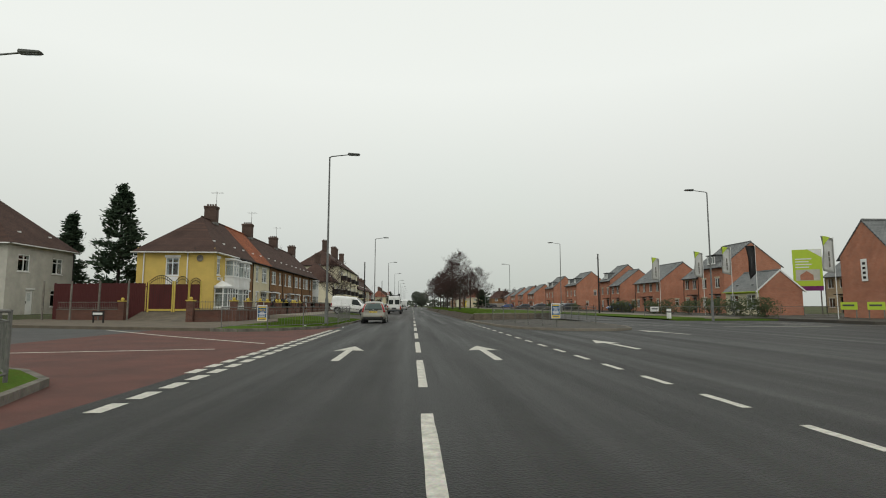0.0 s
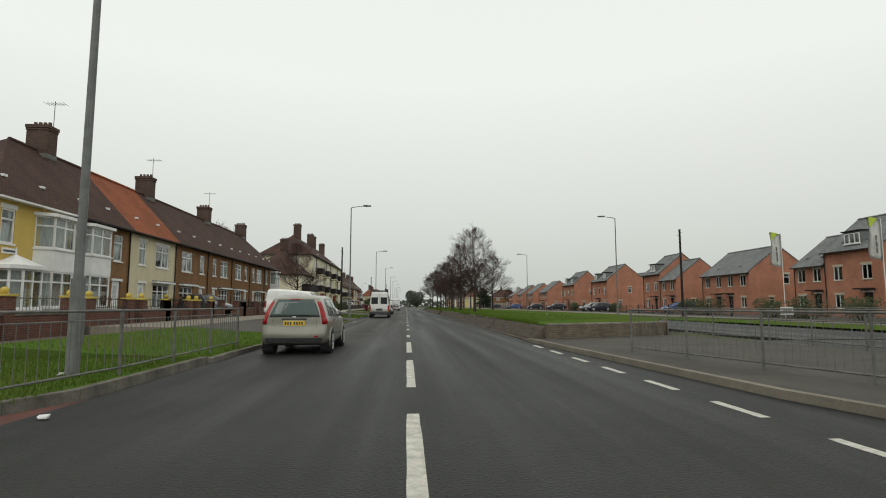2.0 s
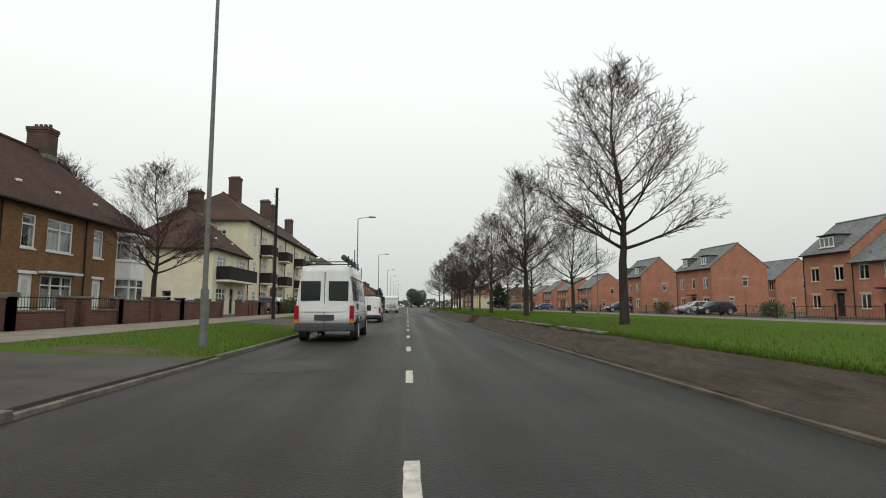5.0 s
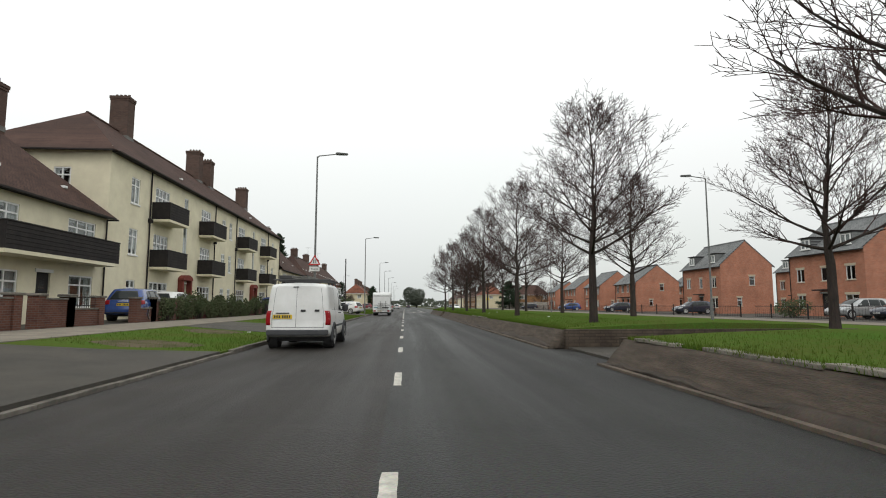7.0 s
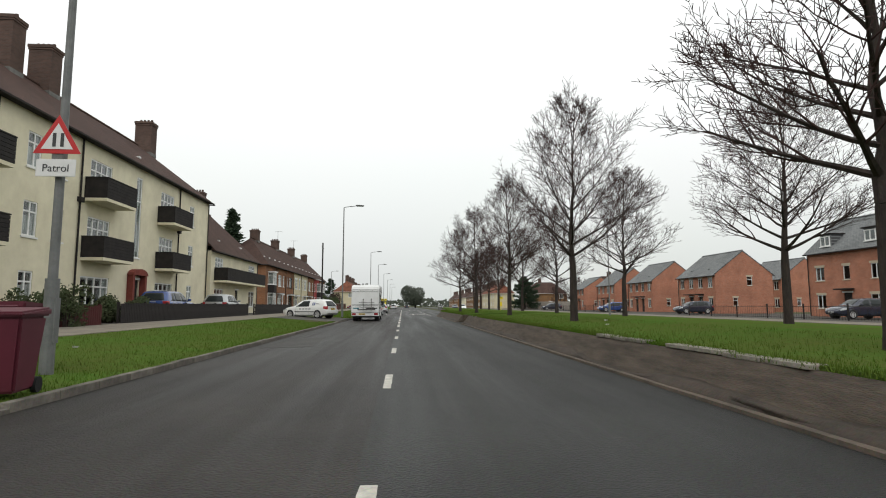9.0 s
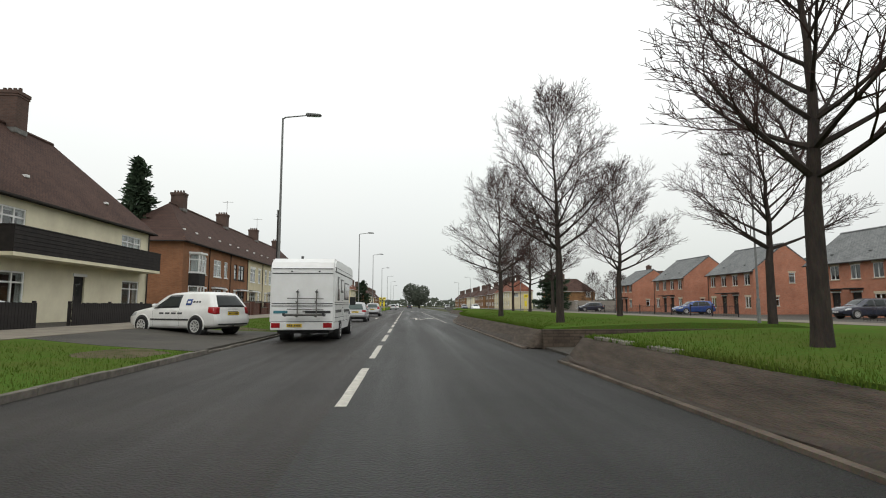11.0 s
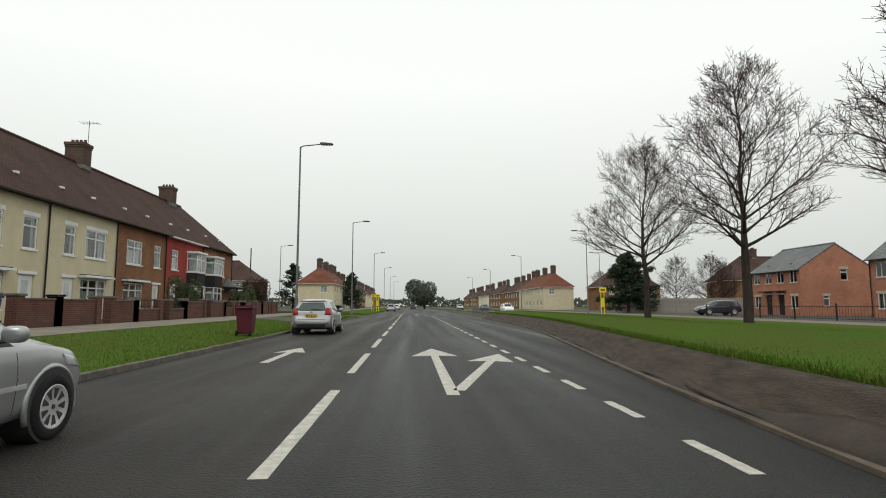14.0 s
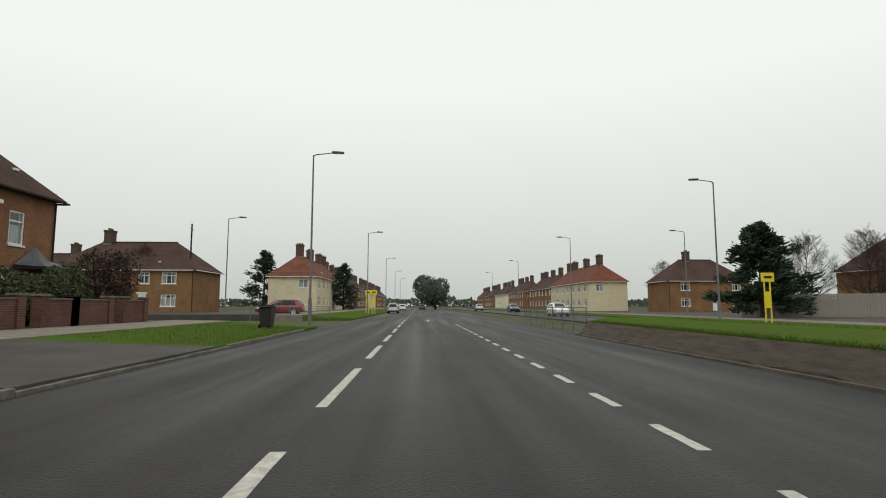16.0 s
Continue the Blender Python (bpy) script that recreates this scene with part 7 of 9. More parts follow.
for x0, x1, y0, y1 in ((-2.6, -1.0, 46.5, 48.2), (-3.3, -1.6, 44.0, 45.2), (-3.6, -2.2, 124, 129), (-3.4, -2.4, 160.5, 163), (-3.2, -1.2, 70, 72.5)):
    single("road_patch", prism([(x0, y0, 0.004), (x1, y0 + 0.4, 0.004), (x1 - 0.2, y1, 0.004), (x0 + 0.3, y1 - 0.3, 0.004)], (0, 0, -0.02)), ROAD_PATCH, "pale worn patch in the asphalt", "road patch", "road patches", "structure")

# bare earth worn into the verge beside the driveways
EARTH = mat("worn_earth", (0.13, 0.105, 0.07), (0.075, 0.075, 0.035), 1.6, 0.95, 0.7, 30, grain=0.4, spec=0.0)
re_ = random.Random(31)


def verge_z(x):
    return 0.1 + 0.0494 * (-4.07 - x) if x > -6.5 else 0.22 + 0.0762 * (-6.5 - x)


for cx, cy, rx, ry in ((-6.3, 98.9, 1.5, 1.3), (-5.3, 86.9, 1.0, 1.2), (-6.8, 105.0, 1.2, 1.2), (-5.2, 144.9, 0.9, 1.3), (-6.2, 156.6, 1.5, 1.2), (-5.4, 61.2, 1.0, 1.0), (-6.4, 72.9, 1.4, 1.0), (-5.5, 205.2, 1.0, 0.9)):
    bm = bmesh.new()
    mid = bm.verts.new((cx, cy, verge_z(cx) + 0.035))
    rings = []
    for f, lift in ((0.35, 0.034), (0.7, 0.026), (1.0, -0.02)):
        rings.append([])
        for k in range(18):
            a = 2 * math.pi * k / 18
            j = f * (1 + 0.3 * noise.noise((cx + 1.5 * math.cos(a), cy + 1.5 * math.sin(a), 3.0)) + re_.uniform(-0.06, 0.06))
            x = min(-4.15, max(-8.5, cx + rx * j * math.cos(a)))
            rings[-1].append(bm.verts.new((x, cy + ry * j * math.sin(a), verge_z(x) + lift)))
    for k in range(18):
        bm.faces.new((mid, rings[0][k], rings[0][(k + 1) % 18]))
        for p, q in zip(rings, rings[1:]):
            bm.faces.new((p[k], q[k], q[(k + 1) % 18], p[(k + 1) % 18]))
    bmesh.ops.recalc_face_normals(bm, faces=bm.faces[:])
    single("worn_earth", bm, EARTH, "bare brown earth worn into the grass verge", "earth patch", "earth patches", "structure", smooth=True)

# ---------------------------------------------------------------- garden walls, fences and hedges
def railings(parent, x0, y0, x1, y1, z0, h, step=0.14, material=None, r=0.012, name="railing"):
    """Bars between two rails, as one part."""
    bm = bmesh.new()
    d = Vector((x1 - x0, y1 - y0, 0))
    n = max(2, int(d.length / step))
    for z in (z0 + 0.08, z0 + h - 0.1):
        tube(bm, (x0, y0, z), (x1, y1, z), 0.018, n=5)
    for i in range(n + 1):
        p = Vector((x0, y0, 0)) + d * (i / n)
        tube(bm, (p.x, p.y, z0), (p.x, p.y, z0 + h), r, r * 0.5, 4)
    ob = part(name, bm, material or DARK, parent)
    ob["kind"] = "stuff"
    return ob


def pier(parent, x, y, z, h, s=0.36, ball=None):
    p = part("pier", box(x - s / 2, x + s / 2, y - s / 2, y + s / 2, z - 0.3, z + h), BRICK_WALL, parent)
    part("pier_cap", box(x - s / 2 - 0.05, x + s / 2 + 0.05, y - s / 2 - 0.05, y + s / 2 + 0.05, z + h, z + h + 0.08, 0.02), ball or KERB, p)
    if ball:
        bm = bmesh.new()
        bmesh.ops.create_uvsphere(bm, u_segments=12, v_segments=8, radius=0.12, matrix=Matrix.Translation((x, y, z + h + 0.18)))
        part("pier_ball", bm, ball, p, smooth=True)


YELLOW_PAINT = mat("yellow_paint", (0.55, 0.42, 0.09), (0.45, 0.34, 0.08), 3, 0.6)
MAROON = mat("maroon_timber", (0.085, 0.017, 0.016), (0.065, 0.014, 0.013), 2, 0.75, grain=0.2, stretch=(1, 1, 0.2))
rnd = random.Random(12)


def garden_front(y0, y1, style, x=-11.7, z=0.45):
    """Front boundary of one garden, with a gap for the drive or the gate."""
    g = thing("garden_wall", pose(x, y0, z), "low brick garden wall with dark railings and brick piers", "garden wall", "garden walls")
    w = y1 - y0
    gap = (w * 0.45, w * 0.45 + 1.1) if style != "drive" else (w * 0.3, w * 0.3 + 3.0)
    h = {"low": 0.55, "drive": 0.6, "high": 0.95}[style]
    for a, b in ((0, gap[0]), (gap[1], w)):
        part("wall", box(-0.11, 0.11, a + 0.18, b - 0.18, -0.3, h), BRICK_WALL, g)
        part("coping", box(-0.15, 0.15, a + 0.18, b - 0.18, h, h + 0.06, 0.01), KERB, g)
        if style != "high" and b - a > 1:
            railings(g, 0, a + 0.2, 0, b - 0.2, h + 0.06, 0.5)
    for y in (0, gap[0], gap[1], w):
        pier(g, 0, y, 0, h + (0.45 if style != "high" else 0.12), ball=YELLOW_PAINT if y0 < 57 else None)
    if style == "low":
        railings(g, 0, gap[0] + 0.2, 0, gap[1] - 0.2, 0.02, 0.95, 0.11, name="gate")


for y0, y1, st in ((45.3, 51.9, "low"), (51.9, 58.1, "low"), (58.1, 64.7, "drive"), (64.7, 70.9, "low"), (70.9, 77.1, "high"), (77.1, 83.3, "low"), (83.3, 89.5, "high"), (89.5, 95.7, "high"), (99.5, 104.5, "high"), (104.5, 111, "drive"), (111, 116.2, "high"),
                   (175, 180.6, "high"), (180.6, 186.3, "low"), (186.3, 192, "high"), (192, 197.7, "high"), (197.7, 203.4, "low"), (203.4, 210, "high"), (210, 214.5, "low"), (214.5, 219.7, "high"), (219.7, 225, "high")):
    garden_front(y0, y1, st)


def board_fence(x0, y0, x1, y1, z, h, material, label, name="fence", step=0.15, group="timber fences"):
    """Upright boards on rails, each board a part."""
    f = thing(name, pose(x0, y0, z, 0, 0, math.degrees(math.atan2(y1 - y0, x1 - x0))), label, "fence", group)
    L = math.hypot(x1 - x0, y1 - y0)
    n = int(L / step)
    me = mesh_of(box(0, step * 0.9, -0.012, 0.012, -0.1, h, 0.004), material)
    for i in range(n):
        ob = new("board", me)
        ob.parent = f
        ob.location = (i * step, 0, rnd.uniform(-0.015, 0.015))
    for zz in (0.25, h - 0.25):
        part("rail", box(0, L, 0.013, 0.06, zz - 0.04, zz + 0.04), material, f)
    k = int(L / 2.4)
    for i in range(k + 1):
        part("post", box(i * L / k - 0.05, i * L / k + 0.05, 0.061, 0.15, -0.3, h + 0.06), material, f)
    return f


board_fence(-11.6, 117.5, -11.6, 131, 0.45, 0.75, MAROON, "dark red timber fence before the white flats")
board_fence(-11.6, 132.5, -11.6, 152, 0.45, 0.85, DARK, "dark stained timber fence before the white flats")
board_fence(-11.6, 154, -11.6, 168, 0.45, 0.85, DARK, "dark stained timber fence before the white block")
GREY_FENCE = mat("grey_fence_board", (0.3, 0.27, 0.23), (0.24, 0.22, 0.19), 2, 0.85, grain=0.2, stretch=(1, 1, 0.2))
board_fence(30, 246, 62, 232, 0.3, 1.9, GREY_FENCE, "tall pale grey timber fence beside the road", step=0.2)


def leaf_clump(name, centre, size, count, material, label, category, group="", seed=1, leaf=0.09):
    """A bush of many small leaves on short stems round an uneven outline."""
    r = random.Random(seed)
    h = thing(name, pose(*centre), label, category, group)
    bm = bmesh.new()
    sx, sy, sz = size
    lobes = [(r.uniform(-0.6, 0.6) * sx, r.uniform(-0.6, 0.6) * sy, r.uniform(0.25, 0.8) * sz, r.uniform(0.35, 0.6)) for _ in range(9)]
    for i in range(count):
        cx, cy, cz, k = r.choice(lobes)
        d = Vector((r.gauss(0, 1), r.gauss(0, 1), r.gauss(0, 1))).normalized() * (0.75 + 0.35 * r.random())
        p = Vector((cx + d.x * sx * k, cy + d.y * sy * k, max(0.02, cz + d.z * sz * k * 0.8)))
        u = Vector((r.gauss(0, 1), r.gauss(0, 1), r.gauss(0, 1))).normalized()
        w = u.orthogonal().normalized()
        s = leaf * r.uniform(0.6, 1.4)
        vs = [bm.verts.new(p + u * s), bm.verts.new(p + w * s * 0.5), bm.verts.new(p - u * s), bm.verts.new(p - w * s * 0.5)]
        bm.faces.new(vs)
    cr = part("foliage", bm, material, h)
    cr["kind"] = "stuff"
    bm = bmesh.new()
    for cx, cy, cz, k in lobes:
        tube(bm, (cx * 0.2, cy * 0.2, -0.1), (cx, cy, cz), 0.03, 0.012, 5)
    part("stem", bm, BARK, h)
    return h


def conifer(x, y, z, height, width, seed, label, taper=1.0, sprays=60):
    """A dense evergreen: a trunk, whorls of drooping branches and many small sprays."""
    r = random.Random(seed)
    h = thing("conifer", pose(x, y, z), label, "tree", "evergreen trees")
    part("trunk", tubed((0, 0, -0.3), (0, 0, height * 0.95), 0.2, 0.03, 9), BARK, h)
    limbs, leaf = bmesh.new(), bmesh.new()
    n = int(height * 9)
    for i in range(n):
        t = 0.06 + 0.94 * i / n
        zz = height * t
        reach = width * 0.5 * (1 - t ** (1.6 * taper)) * r.uniform(0.6, 1.2) + 0.15
        a = r.uniform(0, 2 * math.pi)
        tip = Vector((math.cos(a) * reach, math.sin(a) * reach, zz + reach * r.uniform(-0.1, 0.45)))
        tube(limbs, (0, 0, zz), tip, 0.03, 0.008, 4, cap=False)
        for k in range(sprays):
            q = Vector((0, 0, zz)).lerp(tip, r.uniform(0.3, 1.05)) + Vector((r.gauss(0, 0.2), r.gauss(0, 0.2), r.gauss(0, 0.2)))
            u = Vector((math.cos(a) + r.gauss(0, 0.5), math.sin(a) + r.gauss(0, 0.5), r.uniform(-0.2, 0.9))).normalized()
            w = u.orthogonal().normalized()
            w.rotate(Matrix.Rotation(r.uniform(0, 6.28), 3, u))
            s = r.uniform(0.16, 0.34)
            vs = [leaf.verts.new(q + u * s), leaf.verts.new(q + w * s * 0.35), leaf.verts.new(q - u * s), leaf.verts.new(q - w * s * 0.35)]
            leaf.faces.new(vs)
    part("limb", limbs, BARK, h)["kind"] = "stuff"
    part("crown", leaf, CONIFER, h)["kind"] = "stuff"
    return h


conifer(-28.6, 55, 0.4, 12.4, 4.6, 1, "tall dark green conifer behind a garden fence", 1.5)
conifer(-35.4, 58.6, 0.4, 10.2, 3.0, 2, "slim dark green conifer behind a garden fence", 1.2)
conifer(-43, 57, 0.4, 12.6, 4.4, 3, "dark green conifer beside a grey house", 1.2)
conifer(31.2, 245, 0.3, 7.9, 7.4, 4, "broad dark evergreen tree beside a pale fence", 1.8, 170)
conifer(-21, 178, 0.5, 12.5, 4.0, 6, "dark conifer behind the terrace roof", 1.2)
conifer(-22.5, 284, 0.4, 9.0, 6.0, 7, "dark evergreen tree beside a cream house", 1.6)
conifer(-12, 296, 0.4, 8.0, 5.0, 8, "dark evergreen tree before far houses", 1.6)
# low dark hedge growing through the garden front of the flats
for k in range(9):
    leaf_clump("hedge", (-11.42, 112.4 + k * 2.0, 0.45), (0.32, 1.15, 1.0 + 0.15 * (k % 3)), 1500, HEDGE, "dark clipped hedge along the pavement by the flats", "hedge", "hedges by the flats", 80 + k, 0.06)
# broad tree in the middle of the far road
# distance mist is mixed into this paler leaf colour
HAZED_LEAF = mat("hazed_leaf", (0.1, 0.112, 0.088), (0.075, 0.085, 0.068), 2.0, 0.9, spec=0.0)
for k, (y, hh) in enumerate(((118.6, 1.2), (120.9, 1.0), (123.2, 1.3), (133.5, 1.0), (136.5, 1.1))):
    leaf_clump("bush", (-12.6, y, 0.45), (0.6, 1.0, hh), 3200, HEDGE, "dark hedge in front of the cream flats", "bush", "garden bushes", 60 + k, 0.06)
HEDGE_RED = mat("copper_leaf", (0.06, 0.035, 0.028), (0.045, 0.032, 0.022), 2.0, 0.9, grain=0.3, spec=0.1)
for x, y, sx, sy, sz, mt, lb in ((-13.2, 219.6, 0.9, 1.5, 2.1, HEDGE, "dense dark green hedge behind a low brick wall"), (-13.4, 222.4, 0.9, 1.3, 2.2, HEDGE, "dense dark green hedge behind a low brick wall"),
                                 (-13.8, 225.9, 1.5, 1.5, 2.9, HEDGE_RED, "round copper-brown bush in the corner garden"), (-12.9, 206.6, 0.95, 1.0, 2.4, HEDGE, "dark bush in front of a red house")):
    leaf_clump("bush", (x, y, 0.45), (sx, sy, sz), 5200, mt, lb, "bush", "garden bushes", int(y), 0.07)
broad = leaf_clump("broad_tree", (6.5, 372, 1.5), (7.0, 7.0, 8.6), 7000, HAZED_LEAF, "broad dark tree standing between the far carriageways", "tree", "evergreen trees", 9, 0.32)
part("trunk", tubed((0, 0, -1.8), (0, 0, 4.5), 0.4, 0.25), BARK, broad)
# woods and roofs along the horizon, their haze put into the leaf colour
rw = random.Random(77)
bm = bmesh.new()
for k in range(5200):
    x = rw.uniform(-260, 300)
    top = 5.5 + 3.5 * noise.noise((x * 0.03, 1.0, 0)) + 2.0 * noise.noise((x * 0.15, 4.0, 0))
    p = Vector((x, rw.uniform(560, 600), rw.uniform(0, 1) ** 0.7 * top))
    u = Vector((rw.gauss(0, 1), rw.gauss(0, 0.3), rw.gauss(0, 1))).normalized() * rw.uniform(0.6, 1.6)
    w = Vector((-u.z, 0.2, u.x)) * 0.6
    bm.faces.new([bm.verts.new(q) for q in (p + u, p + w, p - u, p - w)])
single("far_woods", bm, HAZED_LEAF, "dull line of distant trees along the horizon", "woods", kind="stuff")
# bare trees in gardens
garden_tree = copy_thing(models[1], pose(-12.6, 88.5, 0.45, 0, 0, 40))
tagged(garden_tree, "leafless garden tree before brown brick houses", "tree", "garden trees")
for x, y, r_, sc in ((-27, 104, 20, 1.45), (-29, 108, 130, 1.5), (-25.5, 100, 250, 1.35), (47.0, 252, 10, 1.2), (44.0, 257, 80, 1.2), (50.5, 255, 200, 1.1), (-30, 262, 45, 0.9), (44, 292, 200, 1.0)):
    t = copy_thing(models[(int(x) + 40) % 4], pose(x, y, -1.2 if 40 < x < 51 and y < 270 else 0.4, 0, 0, r_))
    t.scale = (sc, sc, sc)
    tagged(t, "leafless tree showing above the roofs", "tree", "garden trees")
for x, y, sx, sy, sz, sd in ((-13.6, 62.0, 0.6, 1.2, 0.7, 1), (-13.2, 122, 0.6, 0.8, 0.9, 2), (-13.2, 126, 0.5, 0.8, 0.8, 3), (-13.2, 130.5, 0.5, 0.7, 0.9, 4), (-13.4, 135, 0.5, 1.2, 0.8, 8), (-13.2, 141, 0.5, 0.9, 0.8, 9)):
    leaf_clump("bush", (x, y, 0.45), (sx, sy, sz), 1700, HEDGE, "dark green garden bush behind the front wall", "bush", "garden bushes", sd, 0.06)
for y, sd in ((46, 20), (50, 21), (54.5, 22), (59, 23), (63.5, 24), (68, 25), (80, 26), (84, 27), (106, 28), (127, 29)):
    leaf_clump("shrub", (30.5 if y < 70 else 32, y, 0.25), (1.0, 2.2, 1.5), 1500, HEDGE, "brown green hedge shrub along the show homes", "bush", "hedge shrubs", sd, 0.09)

# side-road garden: wall, fence, gates of the corner house
g = thing("garden_wall", pose(0, 0, 0.13), "brick corner wall with white railings and ball caps", "garden wall", "garden walls")
for (xa, ya), (xb, yb) in (((-27, 43.6), (-21.4, 41.7)), ((-14.3, 37.1), (-12.2, 38.5)), ((-12.2, 38.5), (-12.2, 45.0))):
    a = math.degrees(math.atan2(yb - ya, xb - xa))
    m = pose(xa, ya, 0, 0, 0, a)
    L = math.hypot(xb - xa, yb - ya)
    ob = part("wall", box(0, L, -0.11, 0.11, -0.2, 0.75), BRICK_WALL, g)
    ob.matrix_basis = m
    ob = part("coping", box(0, L, -0.15, 0.15, 0.75, 0.81, 0.01), KERB, g)
    ob.matrix_basis = m
    railings(g, xa, ya, xb, yb, 0.81, 0.6, 0.16, KERB)
for x, y in ((-21.2, 41.6), (-14.5, 37.0), (-12.2, 38.5), (-12.2, 41.7), (-12.2, 45)):
    pier(g, x, y, 0, 1.35, 0.42, YELLOW_PAINT)
board_fence(-28, 44.6, -20.15, 42.9, 0.2, 2.7, MAROON, "dark red timber fence with pale posts behind the corner wall")
for k in range(4):
    single("fence_post", box(-27.5 + k * 2.3, -27.4 + k * 2.3, 42.5 - k * 0.5, 42.6 - k * 0.5, 0.1, 3.0), KERB, "slim pale concrete washing-line post in the corner garden", "post", "garden posts")
single("drive_slope", solid([(-20.9, 41.7, 0.134), (-14.7, 37.2, 0.134), (-15.6, 43.1, 0.82), (-20.4, 43.1, 0.82), (-20.9, 41.7, -0.1), (-14.7, 37.2, -0.1), (-15.6, 43.1, -0.1), (-20.4, 43.1, -0.1)],
                            ((0, 1, 2, 3), (7, 6, 5, 4), (0, 4, 5, 1), (1, 5, 6, 2), (2, 6, 7, 3), (3, 7, 4, 0))), DIRTY_PAVING, "muddy concrete drive rising to the yellow gates", "driveway", kind="structure")
gate = thing("garden_gate", pose(0, 42.9, 0.8), "dark red gates in yellow frames with hooped iron tops", "gate")
for x0, x1, rise in ((-20.0, -18.2, 0.5), (-18.05, -17.0, 0.42), (-16.95, -16.1, 0.3)):
    leaf = part("gate_panel", box(x0 + 0.06, x1 - 0.06, -0.03, 0.03, 0.14, 2.02), MAROON, gate)
    for k in range(1, int((x1 - x0) / 0.16)):
        part("board_joint", box(x0 + 0.06 + k * 0.16, x0 + 0.07 + k * 0.16, -0.034, -0.029, 0.16, 2.0), DARK, leaf)
    part("bottom_rail", box(x0 + 0.06, x1 - 0.06, -0.04, 0.04, 0.0, 0.14), YELLOW_PAINT, leaf)
    for x in (x0, x1):
        part("gate_post", box(x - 0.05, x + 0.05, -0.05, 0.05, -0.9, 2.25, 0.01), YELLOW_PAINT, gate)
    bm = bmesh.new()
    n = 12
    for level in (0.0, -0.2):
        pts = [(x0 + (x1 - x0) * i / n, 0, 2.2 + level + rise * math.sin(math.pi * i / n)) for i in range(n + 1)]
        for p, q in zip(pts, pts[1:]):
            tube(bm, p, q, 0.028, n=5)
    for p in pts[1:-1]:
        tube(bm, (p[0], 0, 2.0), (p[0], 0, p[2] + 0.2), 0.014, n=4)
    part("gate_hoop", bm, DARK, gate, "dark iron hoop with upright bars")
for x in (-18.75, -22.3):
    single("downpipe", tubed((x, 46.72, 0.4), (x, 46.72, 5.75), 0.05), WHITE, "white downpipe on the yellow end wall", "downpipe", "downpipes")
single("window_panel", box(-20.5, -19.5, 46.76, 46.8, 2.85, 3.6, 0.01), WHITE, "white boarded panel under a window of the yellow wall", "wall panel")


# ---------------------------------------------------------------- pedestrian guard rails
def guard_rail(points, z, label, name="guard_rail", h=1.0, panel=2.0, material=None, single_bars=False):
    """Steel guard rail: posts, top and bottom rails, and upright bars, along a line of points."""
    material = material or STEEL
    f = thing(name, pose(0, 0, z), label, "guard rail", "guard rails")
    bar_mesh = mesh_of(tubed((0, 0, 0.12), (0, 0, h - 0.14), 0.006, n=4), material)
    for (xa, ya), (xb, yb) in zip(points, points[1:]):
        L = math.hypot(xb - xa, yb - ya)
        n = max(1, round(L / panel))
        for i in range(n):
            p = [(xa + (xb - xa) * k / n, ya + (yb - ya) * k / n) for k in (i, i + 1)]
            part("post", tubed((*p[0], -0.2), (*p[0], h + 0.02), 0.025, n=8), material, f)
            part("top_rail", tubed((*p[0], h), (*p[1], h), 0.02, n=8), material, f)
            part("bottom_rail", tubed((*p[0], 0.12), (*p[1], 0.12), 0.018, n=6), material, f)
            part("mid_rail", tubed((*p[0], h - 0.14), (*p[1], h - 0.14), 0.01, n=5), material, f)
            k = 13
            at = [(p[0][0] + (p[1][0] - p[0][0]) * j / k, p[0][1] + (p[1][1] - p[0][1]) * j / k) for j in range(1, k)]
            if single_bars:
                for x, y in at:
                    o = new("rail_bar", bar_mesh)
                    o.parent = f
                    o.location = (x, y, 0)
            else:
                bm = bmesh.new()
                for x, y in at:
                    tube(bm, (x, y, 0.12), (x, y, h - 0.14), 0.006, n=4)
                part("infill_panel", bm, material, f)["kind"] = "stuff"
        part("post", tubed((xb, yb, -0.2), (xb, yb, h + 0.02), 0.03, n=8), material, f)


guard_rail([(-9.0, 26.7), (-6.9, 26.9), (-5.5, 28.4), (-4.6, 30.6), (-4.35, 33), (-4.35, 39)], 0.12, "grey galvanised guard rail round the corner kerb", single_bars=True)
guard_rail([(-14, 12.5), (-8.6, 10.4), (-6.7, 9.4), (-5.7, 8.2), (-4.9, 5.6), (-4.4, 0.5), (-4.4, -10)], 0.12, "grey galvanised guard rail on the near corner")
guard_rail([(7.35, 27.6), (7.1, 29.6), (5.45, 36.8)], 0.1, "grey guard rail across the traffic island")
guard_rail([(10.0, 44.3), (11.4, 40.5), (11.2, 33)], 0.1, "grey guard rail along the far side of the island")
guard_rail([(22, 51.0), (46, 47.0)], 0.15, "low grey guard rail along the far pavement", h=0.95)
guard_rail([(8.6, 222), (8.6, 236)], 0.1, "grey guard rail beyond the raised grass")
guard_rail([(-6.0, 244), (-13.0, 246)], 0.1, "grey guard rail at the next side road")

# traffic island
isl = [(4.3, 42.2), (4.5, 39), (4.75, 35.5), (5.1, 31), (5.6, 28.6), (6.5, 26.9), (7.9, 25.9), (9.6, 25.8), (10.8, 26.9), (11.4, 29), (11.9, 36), (10.2, 44.4)]
island = sheet("traffic_island", isl, 0.1, PATCH, "low traffic island of worn brown earth with a pale kerb", "traffic island", 0.4)
single("island_kerb", ribbon(isl[:11], 0.14, 0.115, 0.3), PAVING, "pale concrete kerb round the traffic island", "kerb", kind="structure")
